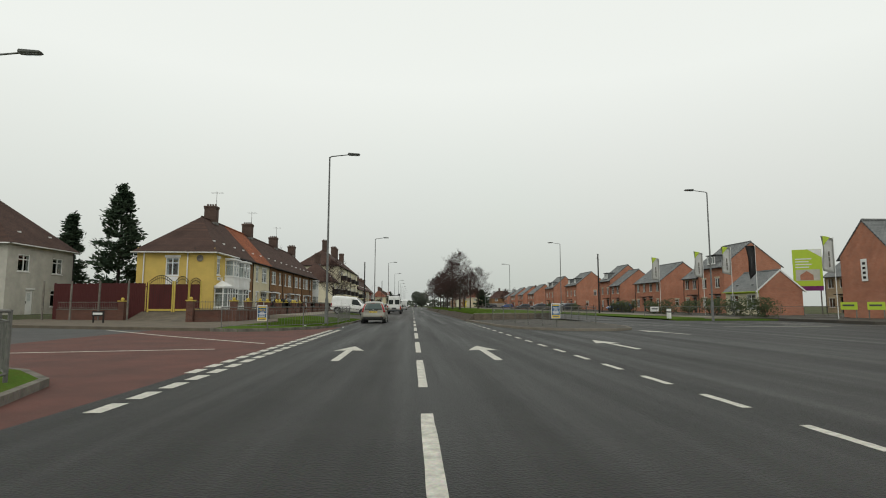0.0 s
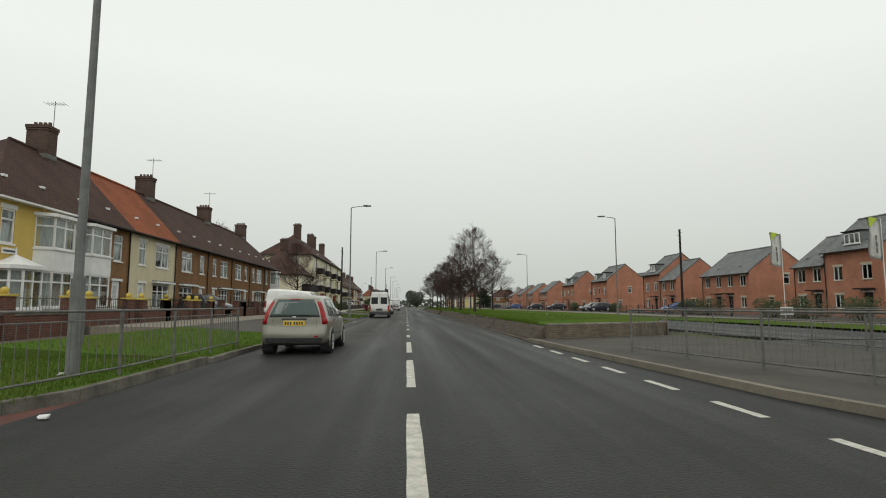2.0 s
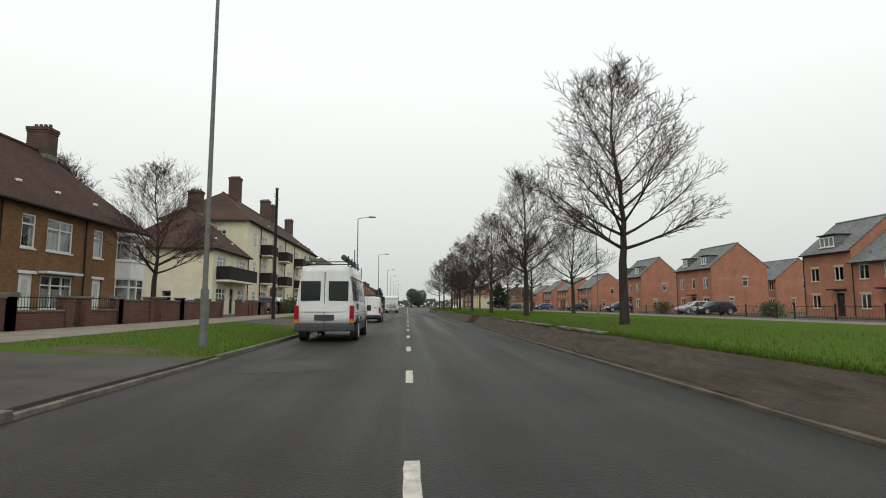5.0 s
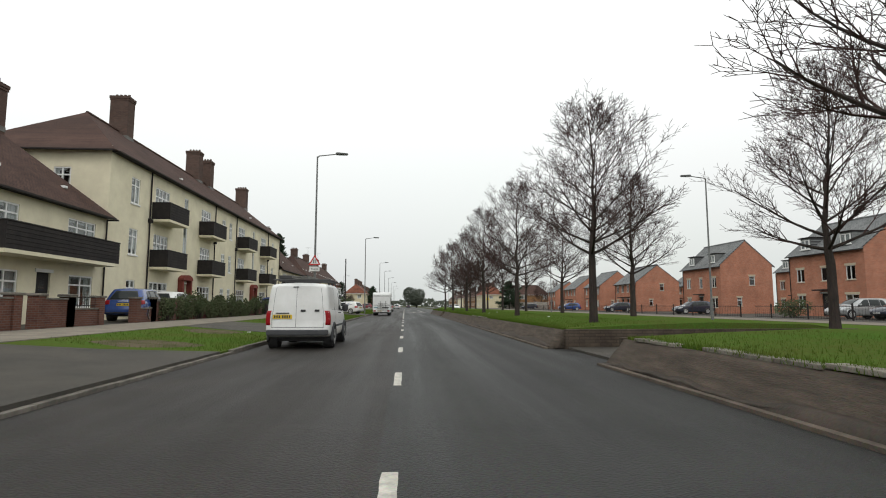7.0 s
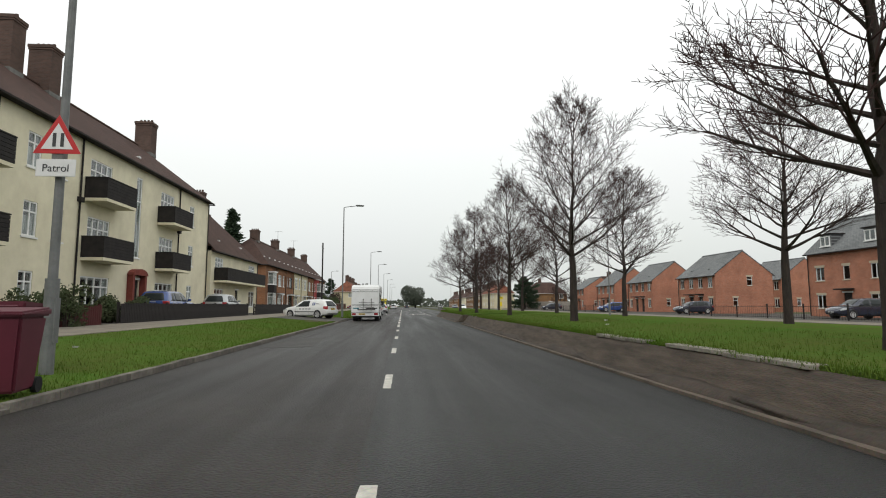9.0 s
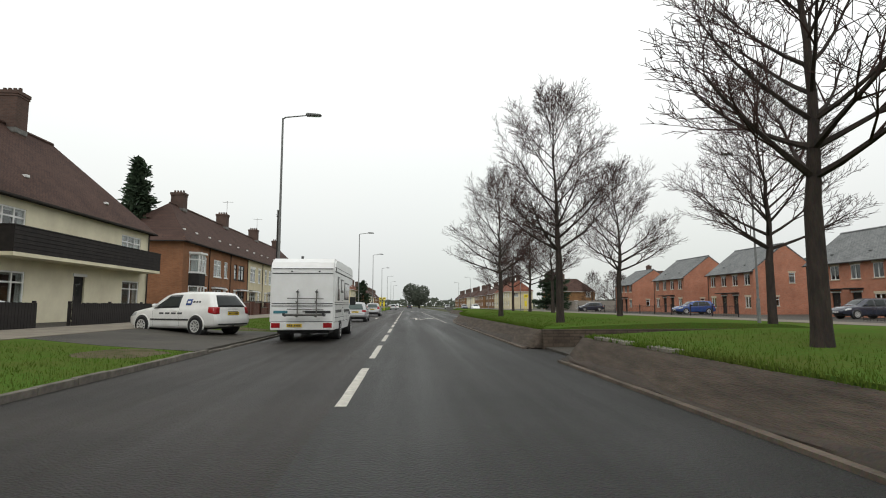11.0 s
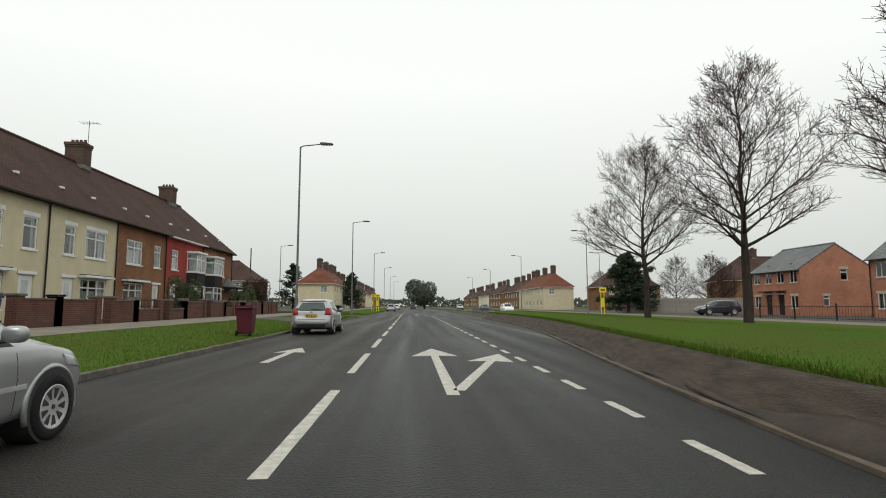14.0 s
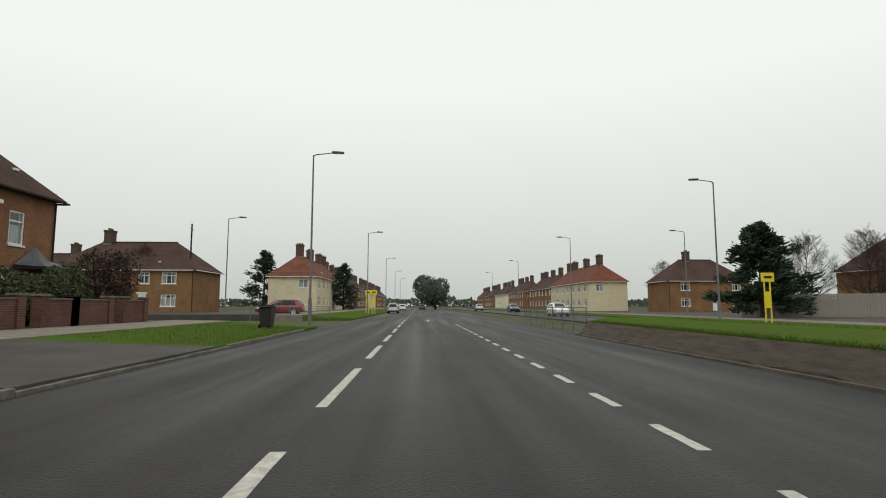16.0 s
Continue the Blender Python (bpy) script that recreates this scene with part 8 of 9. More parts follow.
sheet("road_far_kerb", [(21, 43.2), (60, 38), (60, 60), (21, 60)], 0.12, GRASS, "grass beside the far side of the junction", "verge", 0.4)

# ---------------------------------------------------------------- signs and bins
SIGN_BLUE = mat("sign_blue", (0.02, 0.1, 0.24), (0.017, 0.085, 0.2), 3, 0.45, spec=0.4)
SIGN_YELLOW = mat("sign_yellow", (0.72, 0.5, 0.02), (0.66, 0.45, 0.02), 3, 0.45, spec=0.4)
SIGN_LIME = mat("sign_lime", (0.42, 0.55, 0.04), (0.38, 0.5, 0.04), 3, 0.45, spec=0.4)
SIGN_RED = mat("sign_red", (0.5, 0.02, 0.02), (0.44, 0.02, 0.02), 3, 0.4, spec=0.4)
SIGN_WHITE = mat("sign_white", (0.72, 0.72, 0.7), (0.64, 0.64, 0.62), 3, 0.4, spec=0.4)
BUS_YELLOW = mat("bus_stop_yellow", (0.75, 0.6, 0.02), (0.68, 0.54, 0.02), 3, 0.45, spec=0.4)


def temp_sign(x, y, z, rz):
    t = thing("temporary_sign", pose(x, y, z, 0, 0, rz), "blue and yellow framed notice board tied to a guard rail", "sign", "temporary signs")
    t.scale = (0.75, 1, 0.72)
    part("frame", box(-0.3, 0.3, 0, 0.03, 0, 1.05, 0.01), SIGN_WHITE, t)
    part("blue_panel", box(-0.26, 0.26, -0.006, 0.0, 0.24, 0.98), SIGN_BLUE, t)
    part("yellow_panel", box(-0.26, 0.26, -0.006, 0.0, 0.05, 0.23), SIGN_YELLOW, t)
    part("heading_bar", box(-0.23, 0.23, -0.01, -0.006, 0.88, 0.96), SIGN_YELLOW, t)
    curve = bpy.data.curves.new("word", "FONT")
    curve.body, curve.align_x, curve.size, curve.extrude, curve.resolution_u = "FREE", "CENTER", 0.21, 0.002, 2
    word = new("word", curve)
    me = bpy.data.meshes.new_from_object(word)
    bpy.data.objects.remove(word)
    me.materials.append(SIGN_YELLOW if x < 0 else SIGN_WHITE)
    lettering = new("lettering", me)
    lettering.parent = t
    lettering.matrix_basis = pose(0, -0.009, 0.655, 90)
    for k, w in enumerate((0.13, 0.22, 0.2, 0.18)):
        part("text_bar", box(-w, w, -0.01, -0.006, 0.565 - k * 0.09, 0.615 - k * 0.09), SIGN_WHITE, t)
    part("foot_bar", box(-0.2, 0.2, -0.01, -0.006, 0.1, 0.15), SIGN_BLUE, t)


temp_sign(-7.15, 26.83, 0.46, 6)
temp_sign(7.3, 27.545, 0.55, 0)


def street_sign(x, y, z, rz):
    t = thing("street_name_sign", pose(x, y, z, 0, 0, rz), "low street name plate on two legs before a wall", "sign")
    part("board", box(-0.5, 0.5, -0.02, 0.02, 0.4, 0.72, 0.01), DARK, t)
    part("name_bar", box(-0.4, 0.4, -0.026, -0.02, 0.5, 0.63), SIGN_WHITE, t)
    for s in (-0.42, 0.42):
        part("leg", box(s - 0.04, s + 0.04, 0.021, 0.08, -0.2, 0.74), DARK, t)


street_sign(-19.6, 35.6, 0.13, -22)

# school patrol warning sign on the third lamp column
ws = thing("warning_sign", pose(-5.05, 117 - 0.12, 3.2), "red bordered warning triangle over a white plate on a lamp column", "sign")
tri = lambda r, y0, y1, dz=0.0: prism([(r * math.sin(a), y0, r * math.cos(a) + dz) for a in (0, 2 * math.pi / 3, 4 * math.pi / 3)], (0, y1 - y0, 0))
part("triangle", tri(0.42, 0, -0.012, 0.6), SIGN_RED, ws)
part("white_field", tri(0.28, -0.013, -0.018, 0.6), SIGN_WHITE, ws)
for x in (-0.07, 0.05):
    part("symbol_bar", box(x, x + 0.05, -0.024, -0.018, 0.5, 0.72), TRIM, ws)
pl = part("plate", box(-0.3, 0.3, -0.012, 0, 0.02, 0.3, 0.01), SIGN_WHITE, ws)
txt = bpy.data.curves.new("text", "FONT")
txt.body, txt.size, txt.align_x, txt.extrude = "Patrol", 0.17, "CENTER", 0.002
to = new("plate_text", txt)
to.parent = ws
to.matrix_basis = pose(0, -0.016, 0.1, 90, 0, 0)
txt.materials.append(TRIM)
part("clip", box(-0.08, 0.08, 0.001, 0.14, 0.1, 0.5), STEEL, ws)

BIN_MAROON = mat("maroon_bin_plastic", (0.1, 0.012, 0.025), (0.08, 0.01, 0.02), 3, 0.55, spec=0.4)
BIN_BLACK = mat("black_bin_plastic", (0.02, 0.02, 0.022), (0.028, 0.028, 0.03), 3, 0.55, spec=0.4)
BIN_BLUE = mat("blue_bin_plastic", (0.02, 0.05, 0.25), (0.02, 0.04, 0.2), 3, 0.55, spec=0.4)


def wheelie_bin(x, y, z, rz, material, label):
    t = thing("wheelie_bin", pose(x, y, z, 0, 0, rz), label, "wheelie bin", "wheelie bins")
    bm = box(-0.29, 0.29, -0.33, 0.33, 0.06, 0.95)
    for v in bm.verts:
        if v.co.z < 0.5:
            v.co.x *= 0.78
            v.co.y *= 0.74
    bmesh.ops.bevel(bm, geom=bm.edges[:], offset=0.03, segments=2, affect="EDGES")
    part("bin_body", bm, material, t)
    bm = box(-0.32, 0.32, -0.36, 0.38, 0.95, 1.06)
    for v in bm.verts:
        if v.co.z > 1 and v.co.y < 0:
            v.co.z -= 0.05
    bmesh.ops.bevel(bm, geom=bm.edges[:], offset=0.025, segments=2, affect="EDGES")
    part("lid", bm, material, t)
    part("handle", tubed((-0.25, 0.43, 0.98), (0.25, 0.43, 0.98), 0.018, n=8), material, t)
    for s in (1, -1):
        part("wheel", tubed((s * 0.2, 0.3, 0.1), (s * 0.26, 0.3, 0.1), 0.1, n=14), RUBBER, t)
    part("number_mark", box(-0.1, 0.06, -0.325, -0.318, 0.72, 0.78), SIGN_WHITE, t)


wheelie_bin(-4.32, 115.0, 0.12, 10, BIN_MAROON, "dark maroon wheelie bin out on the verge")
wheelie_bin(-5.75, 117.3, 0.21, 185, BIN_MAROON, "dark maroon wheelie bin out on the verge")
wheelie_bin(-6.65, 117.5, 0.26, 175, BIN_MAROON, "dark maroon wheelie bin out on the verge")
wheelie_bin(-4.6, 191.2, 0.14, 180, BIN_MAROON, "dark maroon wheelie bin standing by the kerb")
wheelie_bin(-5.6, 224, 0.17, 175, BIN_BLACK, "black wheelie bin with pale marks on the grass")
wheelie_bin(-13.0, 94.3, 0.5, 0, BIN_BLUE, "blue wheelie bin in a front garden")
wheelie_bin(-13.0, 190.5, 0.5, 0, BIN_BLUE, "blue wheelie bin in a front garden")
wheelie_bin(-13.0, 212.5, 0.5, 0, BIN_BLUE, "blue wheelie bin in a front garden")


# bus stops, flags and boards
def bus_stop(x, y, z):
    t = thing("bus_stop", pose(x, y, z), "bright yellow bus stop post with a flag and case", "bus stop", "bus stops")
    for s in (-0.18, 0.18):
        part("post", tubed((s, 0, -0.2), (s, 0, 3.0), 0.045, n=8), BUS_YELLOW, t)
    part("flag", box(-0.35, 0.45, -0.04, 0.04, 2.5, 3.05, 0.02), BUS_YELLOW, t)
    part("timetable_case", box(-0.16, 0.16, -0.05, 0.05, 0.9, 1.9, 0.01), BUS_YELLOW, t)
    part("flag_text_bar", box(-0.2, 0.3, -0.046, -0.04, 2.7, 2.85), DARK, t)


bus_stop(22.6, 231, 0.15)
for x, y in ((-4.7, 272), (-5.6, 273)):
    bus_stop(x, y, 0.2)


def flag(x, y, h, material, top, label, lean=0.0):
    t = thing("advertising_flag", pose(x, y, 0.25), label, "flag", "advertising flags")
    part("pole", tubed((0, 0, -0.3), (0, 0, h), 0.035, 0.025, n=8), SIGN_WHITE, t)
    bm = bmesh.new()
    n, m = 10, 5
    rows = []
    for i in range(n + 1):
        row = []
        for k in range(m + 1):
            u = k / m
            z = h - 0.1 - 2.75 * i / n + 0.2 * u - lean * u * (0.3 + 0.7 * i / n)
            row.append((-0.03 - (0.92 - 0.45 * lean * (i / n)) * u, 0.1 * u * math.sin(i * 0.7 + u * 2.2), z))
        rows.append(row)
    grid = [[bm.verts.new(p) for p in row] for row in rows]
    faces = [bm.faces.new((grid[i][k], grid[i][k + 1], grid[i + 1][k + 1], grid[i + 1][k])) for i in range(n) for k in range(m)]
    bmesh.ops.solidify(bm, geom=faces, thickness=0.012)
    c = part("cloth", bm, material, t, smooth=True)
    if top:
        part("lime_corner", prism([(-0.35, -0.13, h - 0.02), (-0.94, -0.13, h + 0.08), (-0.94, -0.13, h - 0.7)], (0, 0.02, 0)), top, c)
    for k in range(3):
        z = h - 1.15 - 0.42 * k
        part("text_bar", box(-0.58, -0.47, -0.15, -0.135, z - 0.38, z), KERB if top else TRIM_GREY, c)


WHITE_FLAG = "tall white flag with a lime corner beside show homes"
for x, y, h in ((31, 67, 6.9), (32, 58.5, 6.8), (32.7, 54.3, 6.9), (33, 40.9, 6.3)):
    flag(x, y, h, SIGN_WHITE, SIGN_LIME, WHITE_FLAG)
flag(33.5, 51.5, 6.9, TRIM, None, "dark blown flag on a white pole beside show homes", 0.8)
bd = thing("site_board", pose(43.0, 57.2, 0.2, 0, 0, -34), "large lime and white sales board on posts", "sign")
part("panel", box(-1.35, 1.35, -0.04, 0.04, 2.6, 7.1, 0.01), SIGN_LIME, bd)
part("white_corner", solid([(0.1, -0.05, 7.08), (1.33, -0.05, 7.08), (1.33, -0.05, 6.2), (0.1, -0.042, 7.08), (1.33, -0.042, 7.08), (1.33, -0.042, 6.2)], ((0, 1, 2), (5, 4, 3), (0, 3, 4, 1), (1, 4, 5, 2), (2, 5, 3, 0))), SIGN_WHITE, bd)
part("picture", box(-1.1, 1.1, -0.05, -0.04, 3.7, 4.9), RENDER_GREY, bd)
part("picture_house", prism([(-0.7, -0.06, 3.75), (0.5, -0.06, 3.75), (0.5, -0.06, 4.3), (-0.1, -0.06, 4.75), (-0.7, -0.06, 4.3)], (0, 0.009, 0)), BRICK_RED, bd)
part("lower_band", box(-1.35, 1.35, -0.05, -0.04, 2.6, 3.1), mat("sign_purple", (0.16, 0.03, 0.12), (0.14, 0.025, 0.1), 3, 0.5), bd)
for k in range(4):
    part("text_bar", box(-1.1, 0.4 - 0.25 * (k % 2), -0.05, -0.04, 6.0 - 0.3 * k, 6.12 - 0.3 * k), SIGN_WHITE, bd)
for x in (-1.1, 1.1):
    part("post", box(x - 0.06, x + 0.06, 0.041, 0.16, -0.3, 7.0), KERB, bd)
for x, y, s in ((28.6, 63.5, 0.5),):
    t = thing("small_sign", pose(x, y, 0.15), "small white notice board on short legs", "sign", "small signs")
    part("panel", box(-s, s, -0.03, 0.03, 0.35, 0.95, 0.01), SIGN_WHITE, t)
    part("text_bar", box(-s * 0.7, s * 0.7, -0.036, -0.03, 0.6, 0.72), TRIM_GREY, t)
    for q in (-s * 0.8, s * 0.8):
        part("leg", box(q - 0.03, q + 0.03, 0.031, 0.08, -0.3, 0.95), KERB, t)

for y in (44.6, 45.0):
    t = thing("marker_post", pose(21.4, y, 0.12), "short white marker post beside the far kerb", "post", "marker posts")
    part("stem", box(-0.09, 0.09, -0.05, 0.05, -0.2, 0.8, 0.03), SIGN_WHITE, t)
    part("dark_band", box(-0.095, 0.095, -0.055, 0.055, 0.5, 0.6), DARK, t)
for x, y in ((32.0, 38.6), (32.6, 36.9)):
    t = thing("lime_notice", pose(x, y, 0.2, 0, 0, -40), "lime notice board on posts before the show home", "sign", "lime notices")
    part("panel", box(-0.5, 0.5, -0.03, 0.03, 0.7, 1.25, 0.01), SIGN_LIME, t)
    part("text_bar", box(-0.38, 0.32, -0.037, -0.03, 0.95, 1.08), TRIM_GREY, t)
    for q in (-0.42, 0.42):
        part("post", box(q - 0.04, q + 0.04, 0.031, 0.1, -0.2, 1.25), KERB, t)

# show-home sales office
of = house(1, 35.3, 54.0, 0.25, 6.0, 4.6, 2.7, 4.6, RENDER_WHITE, TILE_GREY, "single-storey sales office with lime fascia and grey roof", [(0.6, 2.2, 0.6, 2.1, 2), (3.6, 5.2, 0.4, 2.1, 2)], [], end0=True, end1=True, gutter=SIGN_LIME,
           group="sales office", side_mat=BRICK_RED, name="sales_office", pipe=False)
for v in (-0.4, 5.0):
    part("white_verge", prism([(v, -0.09, 2.42), (2.3, -0.09, 4.66), (2.3, -0.09, 4.48), (v, -0.09, 2.24)], (0, 0.03, 0)), WHITE, of)

part("fascia_band", box(-0.03, -0.008, 0.0, 6.0, 2.2, 2.5), SIGN_LIME, of)

# low bow-top fence along the new houses
for a, b in ((72, 100), (102, 128), (130, 165), (178, 222)):
    f = thing("estate_fence", pose(0, 0, 0.24), "low dark metal fence before the new houses", "fence", "estate fences")
    railings(f, 29.5, a, 29.5, b, 0, 1.0, 0.25, DARK)
    for k in range(int((b - a) / 4) + 1):
        part("post", box(29.46, 29.54, a + k * 4 - 0.04, a + k * 4 + 0.04, -0.2, 1.1), DARK, f)

# glazed white porch with a moulded roof at the yellow corner house
conservatory = thing("glazed_porch", pose(-16.6, 47.0, 0.5), "white glazed porch with a moulded pointed roof on a yellow house", "porch")
plan = [(0.004, 0.1), (0.75, 0.1), (1.05, 0.55), (1.05, 1.75), (0.75, 2.2), (0.004, 2.2)]
part("plinth", prism([(x, y, -0.3) for x, y in plan], (0, 0, 0.85)), WHITE, conservatory)
part("interior", prism([(0.004 + x * 0.55, 0.45 + (y - 0.1) * 0.6, 0.56) for x, y in plan], (0, 0, 1.6)), CURTAIN, conservatory)
for (xa, ya), (xb, yb) in zip(plan, plan[1:]):
    o = Vector((xa, ya, 0))
    e = Vector((xb, yb, 0)) - o
    L = e.length
    e.normalize()
    add_window(conservatory, o, e, Vector((-e.y, e.x, 0)) if (Vector((0.5, 1.15, 0)) - o).dot(Vector((-e.y, e.x, 0))) > 0 else Vector((e.y, -e.x, 0)), (0.0, L, 0.56, 2.2), bars=2 if L > 1 else 1, curtain=False)
cornice = part("cornice", prism([(x * 1.1 + 0.004, 1.15 + (y - 1.15) * 1.1, 2.2) for x, y in plan], (0, 0, 0.16)), WHITE, conservatory)
apex = (0.25, 1.15, 2.85)
ring = [(x * 1.04 + 0.004, 1.15 + (y - 1.15) * 1.04, 2.362) for x, y in plan]
part("porch_roof", solid(ring + [apex], [(i, (i + 1) % 6, 6) for i in range(6)] + [(5, 4, 3, 2, 1, 0)]), WHITE, conservatory)
part("finial", tubed((0.25, 1.15, 2.8), (0.25, 1.15, 3.15), 0.05, 0.02), WHITE, cornice)
# name plate on the yellow front
plate = thing("name_plate", pose(-16.59, 48.0, 3.35), "white house name plate on the yellow wall", "sign")
part("board", box(0.004, 0.03, -0.4, 0.5, 0.0, 0.26, 0.01), SIGN_WHITE, plate)
part("name_bar", box(0.03, 0.034, -0.3, 0.4, 0.09, 0.17), TRIM_GREY, plate)
# round plaque on the yellow gable
single("wall_plaque", tubed((-17.75, 46.74, 5.15), (-17.75, 46.8, 5.15), 0.28, 0.26, 20), KERB, "round brown plaque on the yellow wall", "plaque")
# open porch with a pointed lead canopy at the end house
porch = thing("porch", pose(-15.9, 222.6, 0.45), "open porch with a pointed lead canopy on dark posts", "porch")
part("canopy", solid([(0, -0.2, 2.5), (1.35, -0.2, 2.4), (1.35, 2.0, 2.4), (0, 2.0, 2.5), (0.1, 0.9, 3.35), (0.5, 0.6, 2.75), (0.5, 1.2, 2.75)], ((0, 1, 5, 4), (1, 2, 6, 5), (2, 3, 4, 6), (4, 5, 6), (0, 4, 3), (0, 3, 2, 1))), LEAD, porch)
part("fascia", box(0.0, 1.38, -0.22, 2.02, 2.28, 2.42, 0.02), DARK, porch)
for y in (-0.1, 1.9):
    part("post", box(1.2, 1.3, y - 0.05, y + 0.05, -0.2, 2.3), DARK, porch)
    part("base_wall", box(0.02, 1.3, y - 0.08, y + 0.08, -0.2, 0.9), BRICK_BROWN, porch)
# television dishes on house fronts
DISH = mat("dish_grey", (0.2, 0.2, 0.2), (0.15, 0.15, 0.15), 4, 0.6)
for x, y, z in ((-16.9, 63.5, 4.4), (-16.9, 82.0, 4.5), (-15.6, 118.0, 6.6), (-16.3, 199.2, 4.9)):
    t = thing("satellite_dish", pose(x, y, z, 0, 60, 10), "small grey satellite dish fixed to a house wall", "satellite dish", "satellite dishes")
    rings = [[(r * math.cos(2 * math.pi * k / 18), r * math.sin(2 * math.pi * k / 18), r * r * 0.6 - 0.05 + dz) for k in range(18)] for r, dz in ((0.02, 0), (0.15, 0), (0.3, 0), (0.31, -0.015), (0.15, -0.015), (0.02, -0.015))]
    part("dish", skin(rings), DISH, t, smooth=True)
    part("bracket", tubed((0, 0, -0.05), (-0.12, 0, -0.45), 0.02, n=6), DISH, t)
    part("arm", tubed((0.28, 0, 0), (0.3, 0, 0.35), 0.012, n=6), DISH, t)

# rubbish on the grass and by the kerb
LITTER = mat("white_litter", (0.7, 0.7, 0.68), (0.6, 0.6, 0.58), 6, 0.7)
rl = random.Random(8)
for x, y, z in ((-5.6, 29.5, 0.12), (-6.4, 30.6, 0.12), (-4.9, 31, 0.12), (-3.7, 30.2, 0.0), (-5.2, 33, 0.12), (8.4, 56, 0.68), (7.2, 110, 0.65), (6.5, 124, 0.62), (7.6, 127, 0.66), (-5.6, 105.5, 0.17), (-6.9, 121, 0.25), (-3.6, 64, 0.0), (-3.5, 176.5, 0.0), (5.2, 172.6, 0.0), (-3.4, 83, 0.0)):
    bm = box(-0.05, 0.05, -0.035, 0.035, 0, 0.03)
    for v in bm.verts:
        v.co += Vector((rl.uniform(-0.02, 0.02), rl.uniform(-0.02, 0.02), rl.uniform(0, 0.02)))
    o = single("litter", bm, LITTER, "crumpled white litter lying on the ground", "litter", "litter")
    o.matrix_world = pose(x, y, z + 0.002, 0, 0, rl.uniform(0, 180))


# ---------------------------------------------------------------- road markings
marks = thing("road_marking", pose(0, 0, 0), "worn white lane lines and arrows on the asphalt", "road marking", kind="structure")


def dash_mesh(w, length):
    r = random.Random(int(w * 1000 + length * 10))
    bm = bmesh.new()
    n = 8
    L = [bm.verts.new((-w / 2 + r.uniform(-0.006, 0.006), length * i / n, 0.004)) for i in range(n + 1)]
    R = [bm.verts.new((w / 2 + r.uniform(-0.006, 0.006), length * i / n, 0.004)) for i in range(n + 1)]
    for i in range(n):
        bm.faces.new((L[i], R[i], R[i + 1], L[i + 1]))
    ret = bmesh.ops.extrude_face_region(bm, geom=bm.faces[:])
    for v in ret["geom"]:
        if isinstance(v, bmesh.types.BMVert):
            v.co.z -= 0.003
    bmesh.ops.recalc_face_normals(bm, faces=bm.faces[:])
    return mesh_of(bm, LINE)


LONG, SHORT, BLOCK, GIVE = dash_mesh(0.14, 4.0), dash_mesh(0.12, 1.6), dash_mesh(0.12, 1.0), dash_mesh(0.2, 0.6)


def dash(me, x, y, turn=0.0):
    o = new("dash", me)
    o.parent = marks
    o.matrix_basis = pose(x, y, 0, 0, 0, turn)


for k in range(7):
    dash(LONG, 0.2, 2.25 + 6 * k)
for k in range(16):
    dash(SHORT, 0.2, 45.0 + 6 * k - 0.07 * k)
for k in range(18):
    dash(LONG, 0.2, 139.1 + 6 * k)
for k in range(24):
    dash(SHORT, 0.2, 248 + 6 * k)
for k in range(20):
    dash(BLOCK, 3.98, 2.5 + 1.95 * k)
for k in range(32):
    dash(BLOCK, 3.73, 171.0 + 2.0 * k)
for k in range(23):
    dash(GIVE, -3.55, 6.5 + 0.92 * k)
    if k > 3:
        dash(GIVE, -3.93, 6.5 + 0.92 * k)


def arrow(x, y, length=4.2, lean=0.0, hw=0.4, hd=1.5):
    w = 0.09
    pts = [(-w, 0), (w, 0), (w, length - hd), (hw, length - hd - 0.12), (0, length), (-hw, length - hd - 0.12), (-w, length - hd)]
    ob = part("arrow", prism([(px, py, 0.004) for px, py in pts], (0, 0, -0.003)), LINE, marks)
    ob.matrix_basis = pose(x, y, 0, 0, 0, lean)


arrow(-1.65, 12.2, 4.3)
arrow(1.95, 12.2, 4.3)
arrow(6.3, 15.0, 4.0)
arrow(11.6, 22.5, 4.0, 8)
arrow(-1.82, 183.0, 4.1)
arrow(1.84, 178.6, 8.0, 0, 0.55, 2.2)
arrow(1.95, 179.0, 6.0, -14.5, 0.5, 1.8)
arrow(2.05, 240, 5.0)
for pts in ([(-4.7, 17.8), (-9.5, 22.2), (-15, 28.0)], [(-5.4, 15.6), (-10.5, 14.5)]):
    part("edge_line", ribbon(pts, 0.12, 0.004, 0.003), LINE, marks)
for pts in ([(13, 33.5), (17, 33)], [(20, 37), (28, 36)], [(18, 31), (24, 30.4)], [(23, 33), (30, 32.2)]):
    part("edge_line", ribbon(pts, 0.15, 0.003, 0.003), LINE, marks)

